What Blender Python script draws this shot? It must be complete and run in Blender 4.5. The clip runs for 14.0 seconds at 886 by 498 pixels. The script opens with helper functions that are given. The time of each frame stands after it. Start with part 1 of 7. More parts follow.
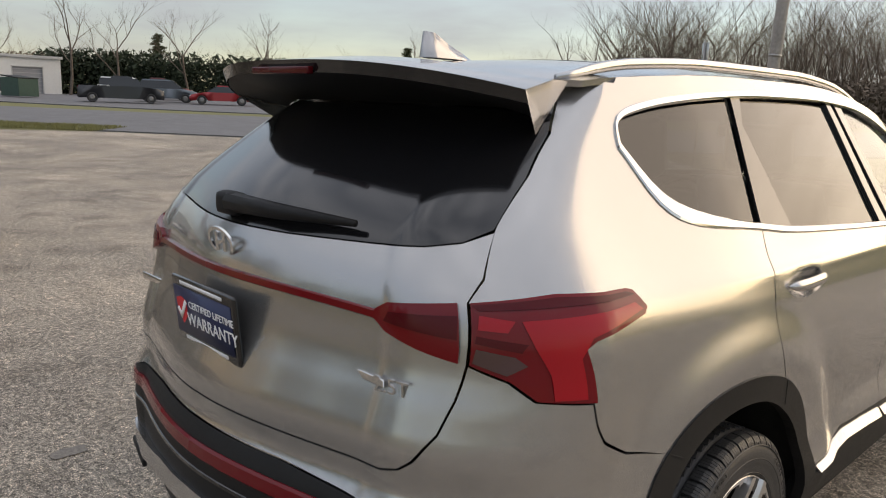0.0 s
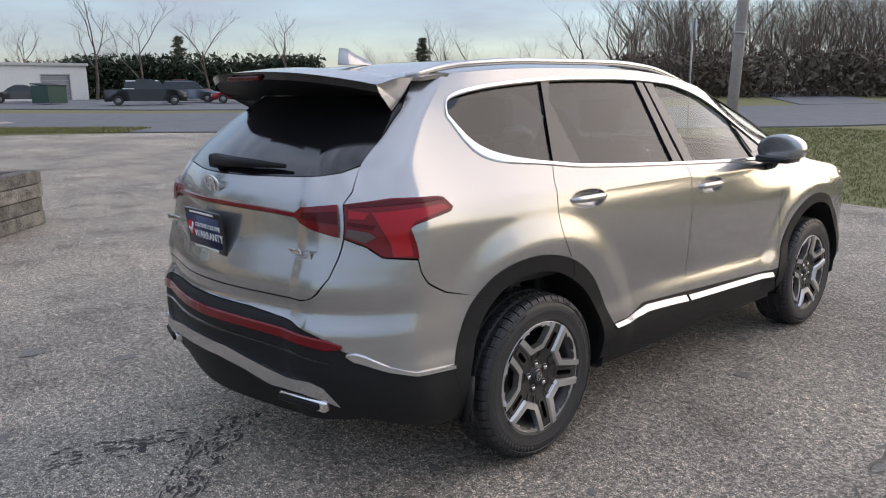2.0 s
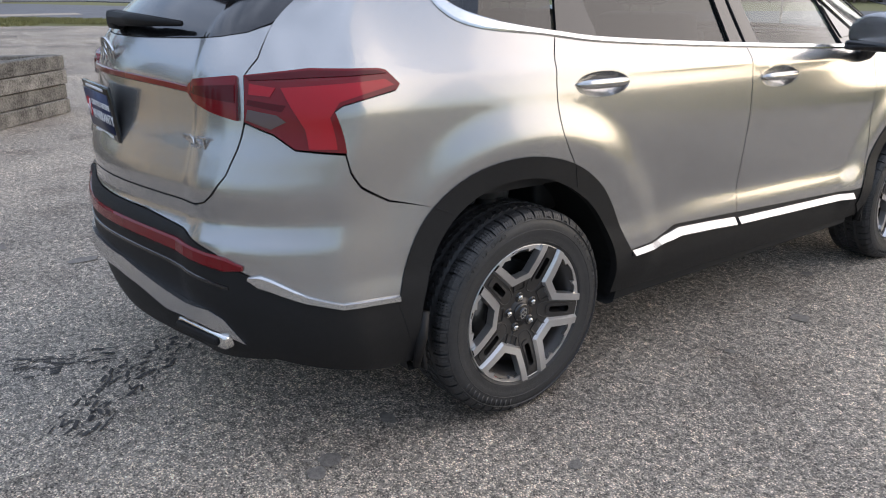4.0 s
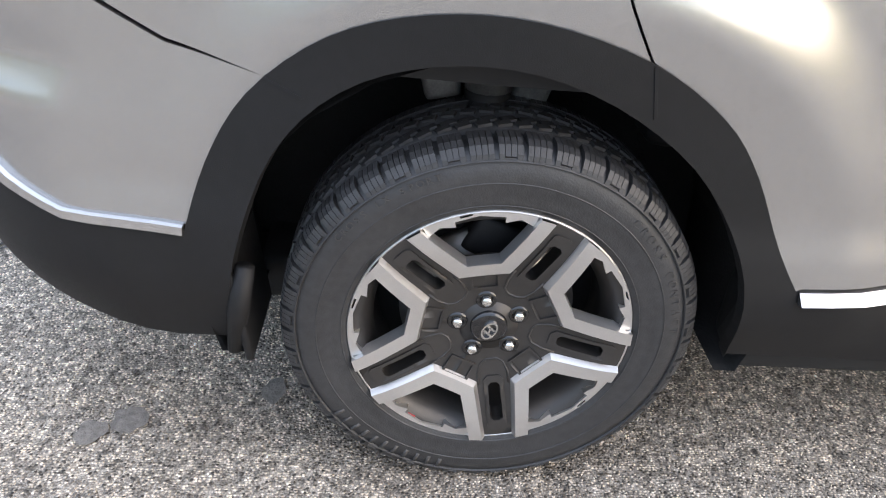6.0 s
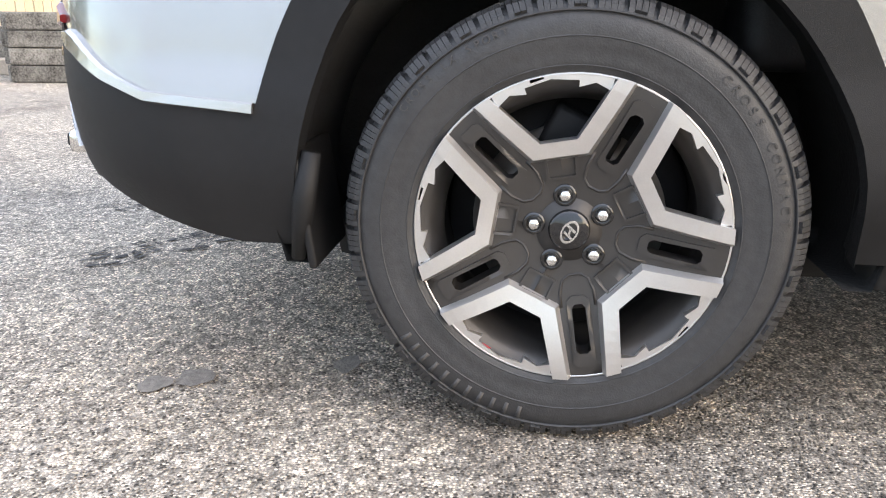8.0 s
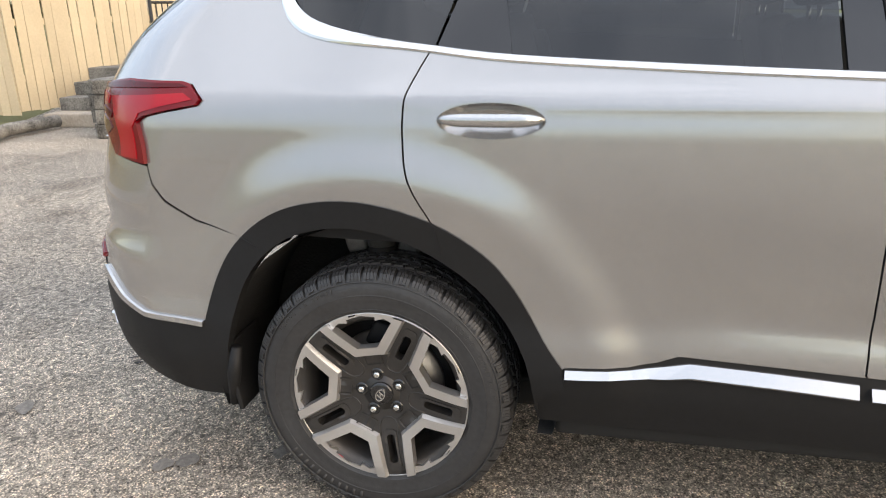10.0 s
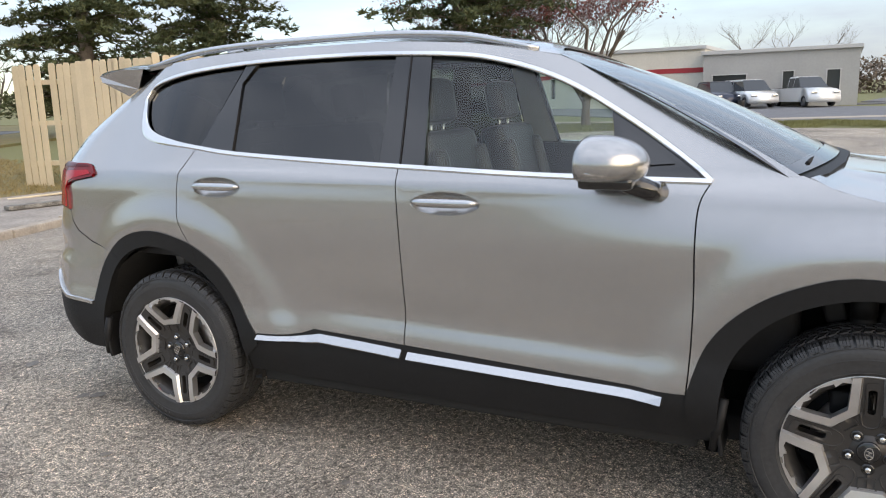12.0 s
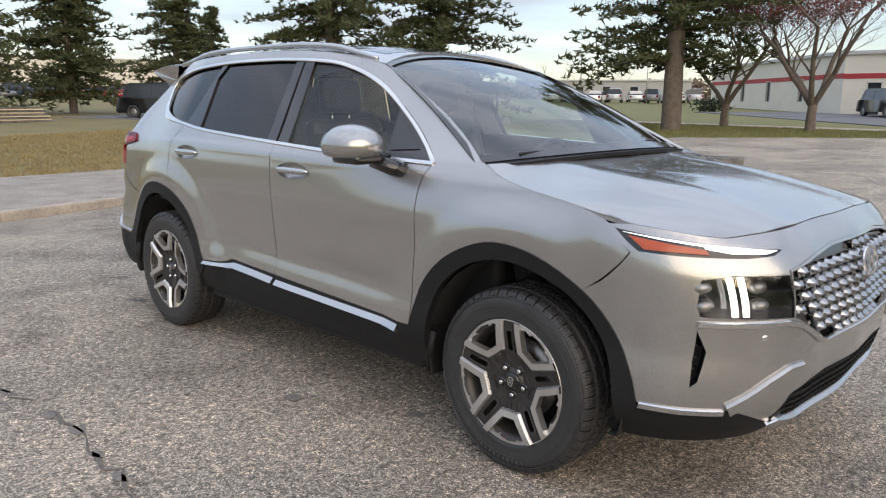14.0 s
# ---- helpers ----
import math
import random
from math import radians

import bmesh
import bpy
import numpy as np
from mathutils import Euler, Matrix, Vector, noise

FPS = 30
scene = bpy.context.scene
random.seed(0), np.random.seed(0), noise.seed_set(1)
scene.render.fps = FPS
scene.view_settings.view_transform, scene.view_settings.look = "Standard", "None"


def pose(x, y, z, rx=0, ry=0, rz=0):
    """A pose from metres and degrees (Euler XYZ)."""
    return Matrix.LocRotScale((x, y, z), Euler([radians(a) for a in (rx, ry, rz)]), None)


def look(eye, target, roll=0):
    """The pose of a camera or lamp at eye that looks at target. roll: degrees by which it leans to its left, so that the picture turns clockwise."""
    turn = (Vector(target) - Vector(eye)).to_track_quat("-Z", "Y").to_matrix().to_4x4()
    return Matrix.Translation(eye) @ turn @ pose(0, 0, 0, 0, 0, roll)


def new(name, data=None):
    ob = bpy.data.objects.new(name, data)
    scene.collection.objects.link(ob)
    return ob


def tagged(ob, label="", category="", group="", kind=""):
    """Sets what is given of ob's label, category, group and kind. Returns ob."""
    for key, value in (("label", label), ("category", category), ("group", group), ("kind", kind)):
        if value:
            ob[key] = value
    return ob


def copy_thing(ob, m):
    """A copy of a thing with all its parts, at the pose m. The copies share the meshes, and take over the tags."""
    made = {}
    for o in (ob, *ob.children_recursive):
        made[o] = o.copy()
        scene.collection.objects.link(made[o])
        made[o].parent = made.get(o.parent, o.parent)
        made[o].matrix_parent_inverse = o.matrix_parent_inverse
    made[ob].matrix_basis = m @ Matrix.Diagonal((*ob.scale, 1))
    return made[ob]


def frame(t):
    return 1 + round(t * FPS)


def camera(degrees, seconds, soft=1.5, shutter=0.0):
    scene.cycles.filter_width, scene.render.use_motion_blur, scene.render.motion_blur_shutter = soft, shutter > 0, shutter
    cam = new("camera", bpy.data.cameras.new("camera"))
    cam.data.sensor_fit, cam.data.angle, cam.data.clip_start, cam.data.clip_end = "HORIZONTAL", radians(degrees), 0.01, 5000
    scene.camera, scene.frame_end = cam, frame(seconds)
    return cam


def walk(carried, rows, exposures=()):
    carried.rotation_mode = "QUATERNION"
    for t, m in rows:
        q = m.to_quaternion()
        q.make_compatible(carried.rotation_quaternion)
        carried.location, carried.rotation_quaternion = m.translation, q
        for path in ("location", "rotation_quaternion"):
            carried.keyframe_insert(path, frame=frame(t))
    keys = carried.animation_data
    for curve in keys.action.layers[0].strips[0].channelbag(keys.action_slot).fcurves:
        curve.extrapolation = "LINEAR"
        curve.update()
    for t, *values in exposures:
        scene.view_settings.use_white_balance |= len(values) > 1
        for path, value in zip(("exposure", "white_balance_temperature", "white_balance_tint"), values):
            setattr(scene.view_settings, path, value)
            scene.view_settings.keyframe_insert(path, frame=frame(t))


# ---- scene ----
cam = camera(61.0, 14.0, soft=1.1)
EXPOSURES = ((0.0, 0.72, 7300, 14), (0.6, 0.74, 6550, 14), (1.2, 0.73, 6200, 15), (3.0, 0.79, 6150, 15), (3.5, 0.84, 6050, 14), (5.5, 1.65, 6100, 13), (6.3, 2.12, 6200, 13), (7.2, 2.3, 6450, 14),
             (9.3, 1.80, 6400, 12), (10.0, 1.60, 6900, 12), (10.5, 1.48, 7000, 12), (11.5, 1.35, 6750, 12), (12.5, 1.20, 6450, 12), (14.0, 1.06, 6550, 13))
PATH = [
    (0, (1.697, -1.894, 1.581), (0.29, -0.524, 1.2), 2.1),
    (0.5, (2.134, -2.025, 1.567), (0.71, -0.679, 1.166), 1.5),
    (1, (2.543, -2.18, 1.57), (1.108, -0.848, 1.159), 0.8),
    (1.5, (2.808, -2.361, 1.584), (1.367, -1.038, 1.171), 0.1),
    (2, (2.935, -2.386, 1.591), (1.484, -1.072, 1.179), -0.6),
    (2.5, (2.971, -2.375, 1.593), (1.515, -1.072, 1.169), -0.9),
    (3, (2.938, -2.351, 1.581), (1.477, -1.064, 1.122), -0.8),
    (3.5, (2.816, -2.081, 1.511), (1.337, -0.846, 0.978), -0.4),
    (4, (2.648, -1.63, 1.404), (1.128, -0.502, 0.757), 0.3),
    (4.2, (2.553, -1.435, 1.348), (1.009, -0.374, 0.648), 0.7),
    (6.3, (1.934, -0.116, 1.102), (0.213, -0.099, 0.085), 4.3),
    (6.5, (1.952, -0.105, 1.013), (0.195, -0.149, 0.058), 3.6),
    (7, (2.004, -0.084, 0.723), (0.143, -0.227, 0.004), 2.0),
    (7.2, (2.029, -0.078, 0.666), (0.143, -0.24, 0.02), 1.5),
    (9.3, (2.273, 0.079, 1.086), (0.394, -0.237, 0.478), -0.4),
    (9.5, (2.38, 0.202, 1.225), (0.515, -0.159, 0.598), -0.9),
    (10, (2.671, 0.591, 1.376), (0.816, 0.164, 0.763), -1.5),
    (10.5, (2.924, 1.056, 1.394), (1.081, 0.49, 0.864), -2.8),
    (11, (3.161, 1.527, 1.418), (1.319, 0.89, 0.967), -2.7),
    (11.5, (3.285, 2.05, 1.437), (1.478, 1.292, 1.033), -2.4),
    (12, (3.356, 2.535, 1.435), (1.586, 1.684, 1.057), -1.6),
    (12.5, (3.346, 3.056, 1.423), (1.642, 2.077, 1.052), -0.8),
    (13, (3.339, 3.547, 1.427), (1.712, 2.447, 1.048), -0.2),
    (13.5, (3.23, 4.019, 1.438), (1.697, 2.794, 1.05), 0.2),
    (14, (3.088, 4.477, 1.429), (1.67, 3.12, 1.042), 0.5),
]
walk(cam, [(t, look(eye, target, roll)) for t, eye, target, roll in PATH], EXPOSURES)
# ---- world, sun and materials ----
SUN_AZ, SUN_EL = 22.0, 14.0     # compass turn from +y towards +x, and height, in degrees
world = bpy.data.worlds.new("sky")
scene.world = world
world.use_nodes = True
wt = world.node_tree
wt.nodes.clear()
w_out, w_bg, w_sky = wt.nodes.new("ShaderNodeOutputWorld"), wt.nodes.new("ShaderNodeBackground"), wt.nodes.new("ShaderNodeTexSky")
w_sky.sky_type, w_sky.sun_disc = "NISHITA", False
w_sky.sun_elevation, w_sky.sun_rotation = radians(SUN_EL), radians(SUN_AZ)
w_sky.air_density, w_sky.dust_density, w_sky.ozone_density = 1.0, 0.4, 1.6
w_co, w_map, w_noise, w_ramp, w_mix = (wt.nodes.new(n) for n in ("ShaderNodeTexCoord", "ShaderNodeMapping", "ShaderNodeTexNoise", "ShaderNodeValToRGB", "ShaderNodeMixRGB"))
w_map.inputs["Scale"].default_value = (1.2, 1.2, 6.0)
w_noise.inputs["Scale"].default_value, w_noise.inputs["Detail"].default_value, w_noise.inputs["Roughness"].default_value = 2.2, 6.0, 0.55
w_ramp.color_ramp.elements[0].position, w_ramp.color_ramp.elements[1].position = 0.34, 0.66
w_ramp.color_ramp.elements[0].color, w_ramp.color_ramp.elements[1].color = (0.38, 0.38, 0.38, 1), (0.88, 0.88, 0.88, 1)
wt.links.new(w_co.outputs["Generated"], w_map.inputs["Vector"])
wt.links.new(w_map.outputs["Vector"], w_noise.inputs["Vector"])
wt.links.new(w_noise.outputs["Fac"], w_ramp.inputs["Fac"])
wt.links.new(w_ramp.outputs["Color"], w_mix.inputs["Fac"])
w_sep, w_up, w_cloud = (wt.nodes.new(n) for n in ("ShaderNodeSeparateXYZ", "ShaderNodeMapRange", "ShaderNodeVectorMath"))
# cloud cover: thin and dimmer at the horizon, brighter overhead
w_up.inputs["To Min"].default_value, w_up.inputs["To Max"].default_value = 0.42, 1.85
w_cloud.operation = "SCALE"
w_cloud.inputs[0].default_value = (3.7, 4.05, 4.65)
wt.links.new(w_co.outputs["Generated"], w_sep.inputs["Vector"])
wt.links.new(w_sep.outputs["Z"], w_up.inputs["Value"])
wt.links.new(w_up.outputs["Result"], w_cloud.inputs["Scale"])
wt.links.new(w_cloud.outputs["Vector"], w_mix.inputs["Color2"])
wt.links.new(w_sky.outputs["Color"], w_mix.inputs["Color1"])
wt.links.new(w_mix.outputs["Color"], w_bg.inputs["Color"])
w_bg.inputs["Strength"].default_value = 0.13
wt.links.new(w_bg.outputs["Background"], w_out.inputs["Surface"])

sun = new("sun", bpy.data.lights.new("sun", "SUN"))
sun.data.energy, sun.data.angle, sun.data.color = 1.4, radians(80.0), (1.0, 0.78, 0.52)
sun_way = Vector((math.sin(radians(SUN_AZ)) * math.cos(radians(SUN_EL)), math.cos(radians(SUN_AZ)) * math.cos(radians(SUN_EL)), math.sin(radians(SUN_EL))))
sun.rotation_euler = sun_way.to_track_quat("Z", "Y").to_euler()


def material(name, color, rough=0.6, metal=0.0, coat=0.0, var=0.0, scale=6.0, bump=0.0, bump_scale=80.0, color2=None, emit=0.0, spec=0.5, random_tint=0.0):
    """A surface of one stuff: colour varied at two scales, with fine relief."""
    m = bpy.data.materials.new(name)
    m.use_nodes = True
    nt = m.node_tree
    b = nt.nodes["Principled BSDF"]
    b.inputs["Base Color"].default_value = (*color, 1)
    b.inputs["Roughness"].default_value, b.inputs["Metallic"].default_value = rough, metal
    b.inputs["Coat Weight"].default_value, b.inputs["Coat Roughness"].default_value = coat, 0.04
    b.inputs["Specular IOR Level"].default_value = spec
    if emit:
        b.inputs["Emission Color"].default_value, b.inputs["Emission Strength"].default_value = (*color, 1), emit
    co = nt.nodes.new("ShaderNodeTexCoord")
    if var or color2:
        n1, n2, mix, mul = nt.nodes.new("ShaderNodeTexNoise"), nt.nodes.new("ShaderNodeTexNoise"), nt.nodes.new("ShaderNodeMixRGB"), nt.nodes.new("ShaderNodeMath")
        n1.inputs["Scale"].default_value, n1.inputs["Detail"].default_value = scale, 6
        n2.inputs["Scale"].default_value, n2.inputs["Detail"].default_value = scale * 9, 4
        mul.operation = "MULTIPLY_ADD"
        mul.inputs[1].default_value = 0.5
        nt.links.new(co.outputs["Object"], n1.inputs["Vector"])
        nt.links.new(co.outputs["Object"], n2.inputs["Vector"])
        nt.links.new(n2.outputs["Fac"], mul.inputs[0])
        half = nt.nodes.new("ShaderNodeMath")
        half.operation = "MULTIPLY"
        half.inputs[1].default_value = 0.5
        nt.links.new(n1.outputs["Fac"], half.inputs[0])
        nt.links.new(half.outputs[0], mul.inputs[2])
        rng = nt.nodes.new("ShaderNodeMapRange")
        rng.inputs["From Min"].default_value, rng.inputs["From Max"].default_value = 0.34, 0.66
        nt.links.new(mul.outputs[0], rng.inputs["Value"])
        c2 = color2 or tuple(min(1, c * (1 - var)) for c in color)
        c1 = color if color2 else tuple(min(1, c * (1 + var)) for c in color)
        mix.inputs["Color1"].default_value, mix.inputs["Color2"].default_value = (*c1, 1), (*c2, 1)
        nt.links.new(rng.outputs["Result"], mix.inputs["Fac"])
        last = mix.outputs["Color"]
        if random_tint:
            info, hsv, mr = nt.nodes.new("ShaderNodeObjectInfo"), nt.nodes.new("ShaderNodeHueSaturation"), nt.nodes.new("ShaderNodeMapRange")
            mr.inputs["To Min"].default_value, mr.inputs["To Max"].default_value = 1 - random_tint, 1 + random_tint
            nt.links.new(info.outputs["Random"], mr.inputs["Value"])
            nt.links.new(mr.outputs["Result"], hsv.inputs["Value"])
            nt.links.new(last, hsv.inputs["Color"])
            last = hsv.outputs["Color"]
        nt.links.new(last, b.inputs["Base Color"])
    if bump:
        nb, bp = nt.nodes.new("ShaderNodeTexNoise"), nt.nodes.new("ShaderNodeBump")
        nb.inputs["Scale"].default_value, nb.inputs["Detail"].default_value = bump_scale, 5
        bp.inputs["Strength"].default_value, bp.inputs["Distance"].default_value = bump, 0.01
        nt.links.new(co.outputs["Object"], nb.inputs["Vector"])
        nt.links.new(nb.outputs["Fac"], bp.inputs["Height"])
        nt.links.new(bp.outputs["Normal"], b.inputs["Normal"])
    return m


def glass(name, tint, rough=0.0, gloss=1.0, base=0.07):
    """A thin pane: it tints what is seen through it and mirrors by Fresnel."""
    m = bpy.data.materials.new(name)
    m.use_nodes = True
    nt = m.node_tree
    nt.nodes.clear()
    out, mix, tr, gl, lw, up, fr = (nt.nodes.new(n) for n in ("ShaderNodeOutputMaterial", "ShaderNodeMixShader", "ShaderNodeBsdfTransparent", "ShaderNodeBsdfGlossy", "ShaderNodeLayerWeight", "ShaderNodeMath", "ShaderNodeMath"))
    tr.inputs["Color"].default_value = (*tint, 1)
    gl.inputs["Roughness"].default_value = rough
    gl.inputs["Color"].default_value = (gloss, gloss, gloss, 1)
    lw.inputs["Blend"].default_value = 0.5
    up.operation, up.inputs[1].default_value = "POWER", 5.0
    fr.operation, fr.inputs[1].default_value, fr.inputs[2].default_value = "MULTIPLY_ADD", 0.9, base
    nt.links.new(lw.outputs["Facing"], up.inputs[0])
    nt.links.new(up.outputs[0], fr.inputs[0])
    nt.links.new(fr.outputs[0], mix.inputs[0])
    nt.links.new(tr.outputs[0], mix.inputs[1])
    nt.links.new(gl.outputs[0], mix.inputs[2])
    nt.links.new(mix.outputs[0], out.inputs["Surface"])
    return m


def asphalt_material():
    """Worn asphalt: pale and dark aggregate in a grey binder, with stains, patches of grit and damp."""
    m = bpy.data.materials.new("worn_asphalt")
    m.use_nodes = True
    nt = m.node_tree
    b = nt.nodes["Principled BSDF"]
    co = nt.nodes.new("ShaderNodeTexCoord")

    def node(kind, **values):
        n = nt.nodes.new(kind)
        for key, value in values.items():
            n.inputs[key].default_value = value
        return n

    def mixed(fac, a, c, blend="MIX"):
        n = nt.nodes.new("ShaderNodeMixRGB")
        n.blend_type = blend
        for i, v in ((0, fac), (1, a), (2, c)):
            if isinstance(v, (tuple, float)):
                n.inputs[i].default_value = v
            else:
                nt.links.new(v, n.inputs[i])
        return n.outputs[0]

    def ranged(v, a, c, lo=0.0, hi=1.0):
        n = node("ShaderNodeMapRange", **{"From Min": a, "From Max": c, "To Min": lo, "To Max": hi})
        nt.links.new(v, n.inputs["Value"])
        return n.outputs["Result"]

    def noise_of(scale, detail=5.0, rough=0.55):
        n = node("ShaderNodeTexNoise", Scale=scale, Detail=detail, Roughness=rough)
        nt.links.new(co.outputs["Object"], n.inputs["Vector"])
        return n.outputs["Fac"]

    stones = node("ShaderNodeTexVoronoi", Scale=160.0, Randomness=1.0)
    nt.links.new(co.outputs["Object"], stones.inputs["Vector"])
    grit = node("ShaderNodeTexVoronoi", Scale=320.0)
    nt.links.new(co.outputs["Object"], grit.inputs["Vector"])
    hue = nt.nodes.new("ShaderNodeSeparateColor")
    nt.links.new(stones.outputs["Color"], hue.inputs["Color"])
    pale = mixed(ranged(hue.outputs["Green"], 0.0, 1.0), (0.48, 0.43, 0.36, 1), (0.76, 0.68, 0.58, 1))
    dark = mixed(ranged(hue.outputs["Blue"], 0.0, 1.0), (0.06, 0.054, 0.048, 1), (0.25, 0.225, 0.195, 1))
    agg = mixed(ranged(hue.outputs["Red"], 0.46, 0.62), dark, pale)
    binder = mixed(ranged(noise_of(260.0, 2.0), 0.4, 0.6), (0.12, 0.11, 0.097, 1), (0.30, 0.275, 0.24, 1))
    col = mixed(ranged(stones.outputs["Distance"], 0.42, 0.62), agg, binder)
    col = mixed(ranged(noise_of(34.0, 3.0, 0.75), 0.36, 0.64), mixed(1.0, col, (0.50, 0.49, 0.48, 1), "MULTIPLY"), mixed(1.0, col, (1.55, 1.52, 1.48, 1), "MULTIPLY"))
    col = mixed(ranged(noise_of(11.0, 4.0, 0.7), 0.52, 0.68, 0.0, 0.7), col, mixed(1.0, col, (1.6, 1.56, 1.50, 1), "MULTIPLY"))
    # larger scales: bleached and darker patches, and grit washed into drifts
    col = mixed(ranged(noise_of(0.55, 6.0), 0.38, 0.66, 0.0, 0.55), col, mixed(1.0, col, (1.9, 1.84, 1.75, 1), "MULTIPLY"))
    col = mixed(ranged(noise_of(1.7, 8.0, 0.65), 0.50, 0.70, 0.0, 0.75), col, mixed(1.0, col, (0.45, 0.43, 0.42, 1), "MULTIPLY"))
    col = mixed(ranged(noise_of(5.5, 6.0, 0.7), 0.66, 0.74, 0.0, 0.75), col, mixed(1.0, col, (0.30, 0.28, 0.26, 1), "MULTIPLY"))
    nt.links.new(col, b.inputs["Base Color"])
    b.inputs["Roughness"].default_value = 0.85
    b.inputs["Specular IOR Level"].default_value = 0.35
    bp = nt.nodes.new("ShaderNodeBump")
    bp.inputs["Strength"].default_value, bp.inputs["Distance"].default_value = 0.9, 0.006
    nt.links.new(ranged(stones.outputs["Distance"], 0.15, 0.6, 1.0, 0.0), bp.inputs["Height"])
    bq = nt.nodes.new("ShaderNodeBump")
    bq.inputs["Strength"].default_value, bq.inputs["Distance"].default_value = 0.5, 0.03
    nt.links.new(noise_of(14.0, 5.0), bq.inputs["Height"])
    nt.links.new(bq.outputs["Normal"], bp.inputs["Normal"])
    nt.links.new(bp.outputs["Normal"], b.inputs["Normal"])
    return m


ASPHALT = asphalt_material()
PAINT = material("silver_paint", (0.39, 0.385, 0.38), 0.26, 0.83, 0.9, var=0.02, scale=3.0)
CLADDING = material("grey_black_plastic", (0.010, 0.010, 0.0105), 0.55, var=0.15, bump=0.15, bump_scale=900, spec=0.26)
PILLAR_BLACK = material("satin_black_trim", (0.008, 0.008, 0.009), 0.10, coat=0.4)
GLOSS_BLACK = material("gloss_black", (0.008, 0.008, 0.009), 0.12, coat=0.5)
DARK = material("black_plastic", (0.008, 0.008, 0.009), 0.6, var=0.2, spec=0.3)
CHROME = material("satin_chrome", (0.70, 0.70, 0.69), 0.16, 1.0)
SATIN = material("satin_silver", (0.52, 0.52, 0.52), 0.25, 0.95)
MACHINED = material("machined_aluminium", (0.60, 0.59, 0.58), 0.30, 0.85, var=0.04, scale=40)
RIM_GREY = material("dark_grey_wheel_paint", (0.048, 0.045, 0.043), 0.45, 0.5, 0.1, var=0.1)
TYRE = material("tyre_rubber", (0.028, 0.028, 0.029), 0.50, var=0.3, scale=8, bump=0.12, bump_scale=300)
TYRE_MARK = material("raised_rubber", (0.045, 0.043, 0.042), 0.7)
RED = material("red_lens", (0.14, 0.002, 0.006), 0.2, coat=0.3, spec=0.25)
RED_BRIGHT = material("bright_red_lens", (0.33, 0.003, 0.010), 0.22, coat=0.3, spec=0.3)
RED_DARK = material("dark_red_lens", (0.07, 0.001, 0.004), 0.25, coat=0.15, spec=0.2)
CLEAR_LENS = material("smoked_lens", (0.07, 0.035, 0.035), 0.15, coat=0.4)
AMBER = material("amber_lens", (0.36, 0.06, 0.012), 0.2, coat=0.4)
WHITE_LIGHT = material("lit_white_lamp", (1.0, 0.98, 0.94), 0.3, emit=2.0)
PRIVACY = glass("privacy_glass", (0.09, 0.10, 0.11), base=0.06)
DOOR_GLASS = glass("green_tinted_glass", (0.74, 0.81, 0.77), base=0.05)
SCREEN = glass("windscreen_glass", (0.84, 0.90, 0.88), base=0.11)
LENS = glass("clear_lens", (0.92, 0.92, 0.92))
SEAT = material("dark_seat_leather", (0.022, 0.022, 0.024), 0.5, var=0.2, bump=0.2, bump_scale=250)
TRIM_GREY = material("grey_trim", (0.30, 0.30, 0.29), 0.7, var=0.05)
CARPET = material("black_carpet", (0.010, 0.010, 0.011), 0.95, var=0.3, scale=60)
CARDBOARD = material("brown_cardboard", (0.40, 0.26, 0.13), 0.8, var=0.08, scale=5, bump=0.1, bump_scale=120)
PAPER = material("white_paper_label", (0.78, 0.78, 0.76), 0.7)
BLUE_PRINT = material("blue_print", (0.02, 0.08, 0.26), 0.6)
INK = material("black_ink", (0.02, 0.02, 0.02), 0.7)
PLATE_BLUE = material("navy_plate", (0.012, 0.02, 0.07), 0.35, var=0.1)
WHITE = material("white_print", (0.8, 0.8, 0.8), 0.5)
STEEL = material("brake_steel", (0.30, 0.29, 0.28), 0.4, 0.9, var=0.2)
STRUT = material("grey_strut_alloy", (0.13, 0.13, 0.13), 0.45, 0.6, var=0.3, scale=30)
UNDERSIDE = material("underside", (0.01, 0.01, 0.01), 0.9)
MUD = material("wheel_arch_felt", (0.012, 0.012, 0.012), 0.95, var=0.3, scale=30, bump=0.3, bump_scale=120)
# ---- the car's side surface: a loop of rounded plan at every height ----
def curve(knots):
    ks, vs = [k for k, _ in knots], [v for _, v in knots]
    n = len(ks)
    sl = [(vs[i + 1] - vs[i]) / (ks[i + 1] - ks[i]) for i in range(n - 1)]
    tg = [sl[0]] + [0.0 if sl[i - 1] * sl[i] <= 0 else 2 * sl[i - 1] * sl[i] / (sl[i - 1] + sl[i]) for i in range(1, n - 1)] + [sl[-1]]

    def f(x):
        if x <= ks[0]:
            return vs[0]
        if x >= ks[-1]:
            return vs[-1]
        i = max(j for j in range(n - 1) if ks[j] <= x)
        h = ks[i + 1] - ks[i]
        t = (x - ks[i]) / h
        return ((2 * t**3 - 3 * t * t + 1) * vs[i] + (t**3 - 2 * t * t + t) * h * tg[i]
                + (3 * t * t - 2 * t**3) * vs[i + 1] + (t**3 - t * t) * h * tg[i + 1])
    return f


def step(a, b, x):
    t = min(1.0, max(0.0, (x - a) / (b - a)))
    return t * t * (3 - 2 * t)


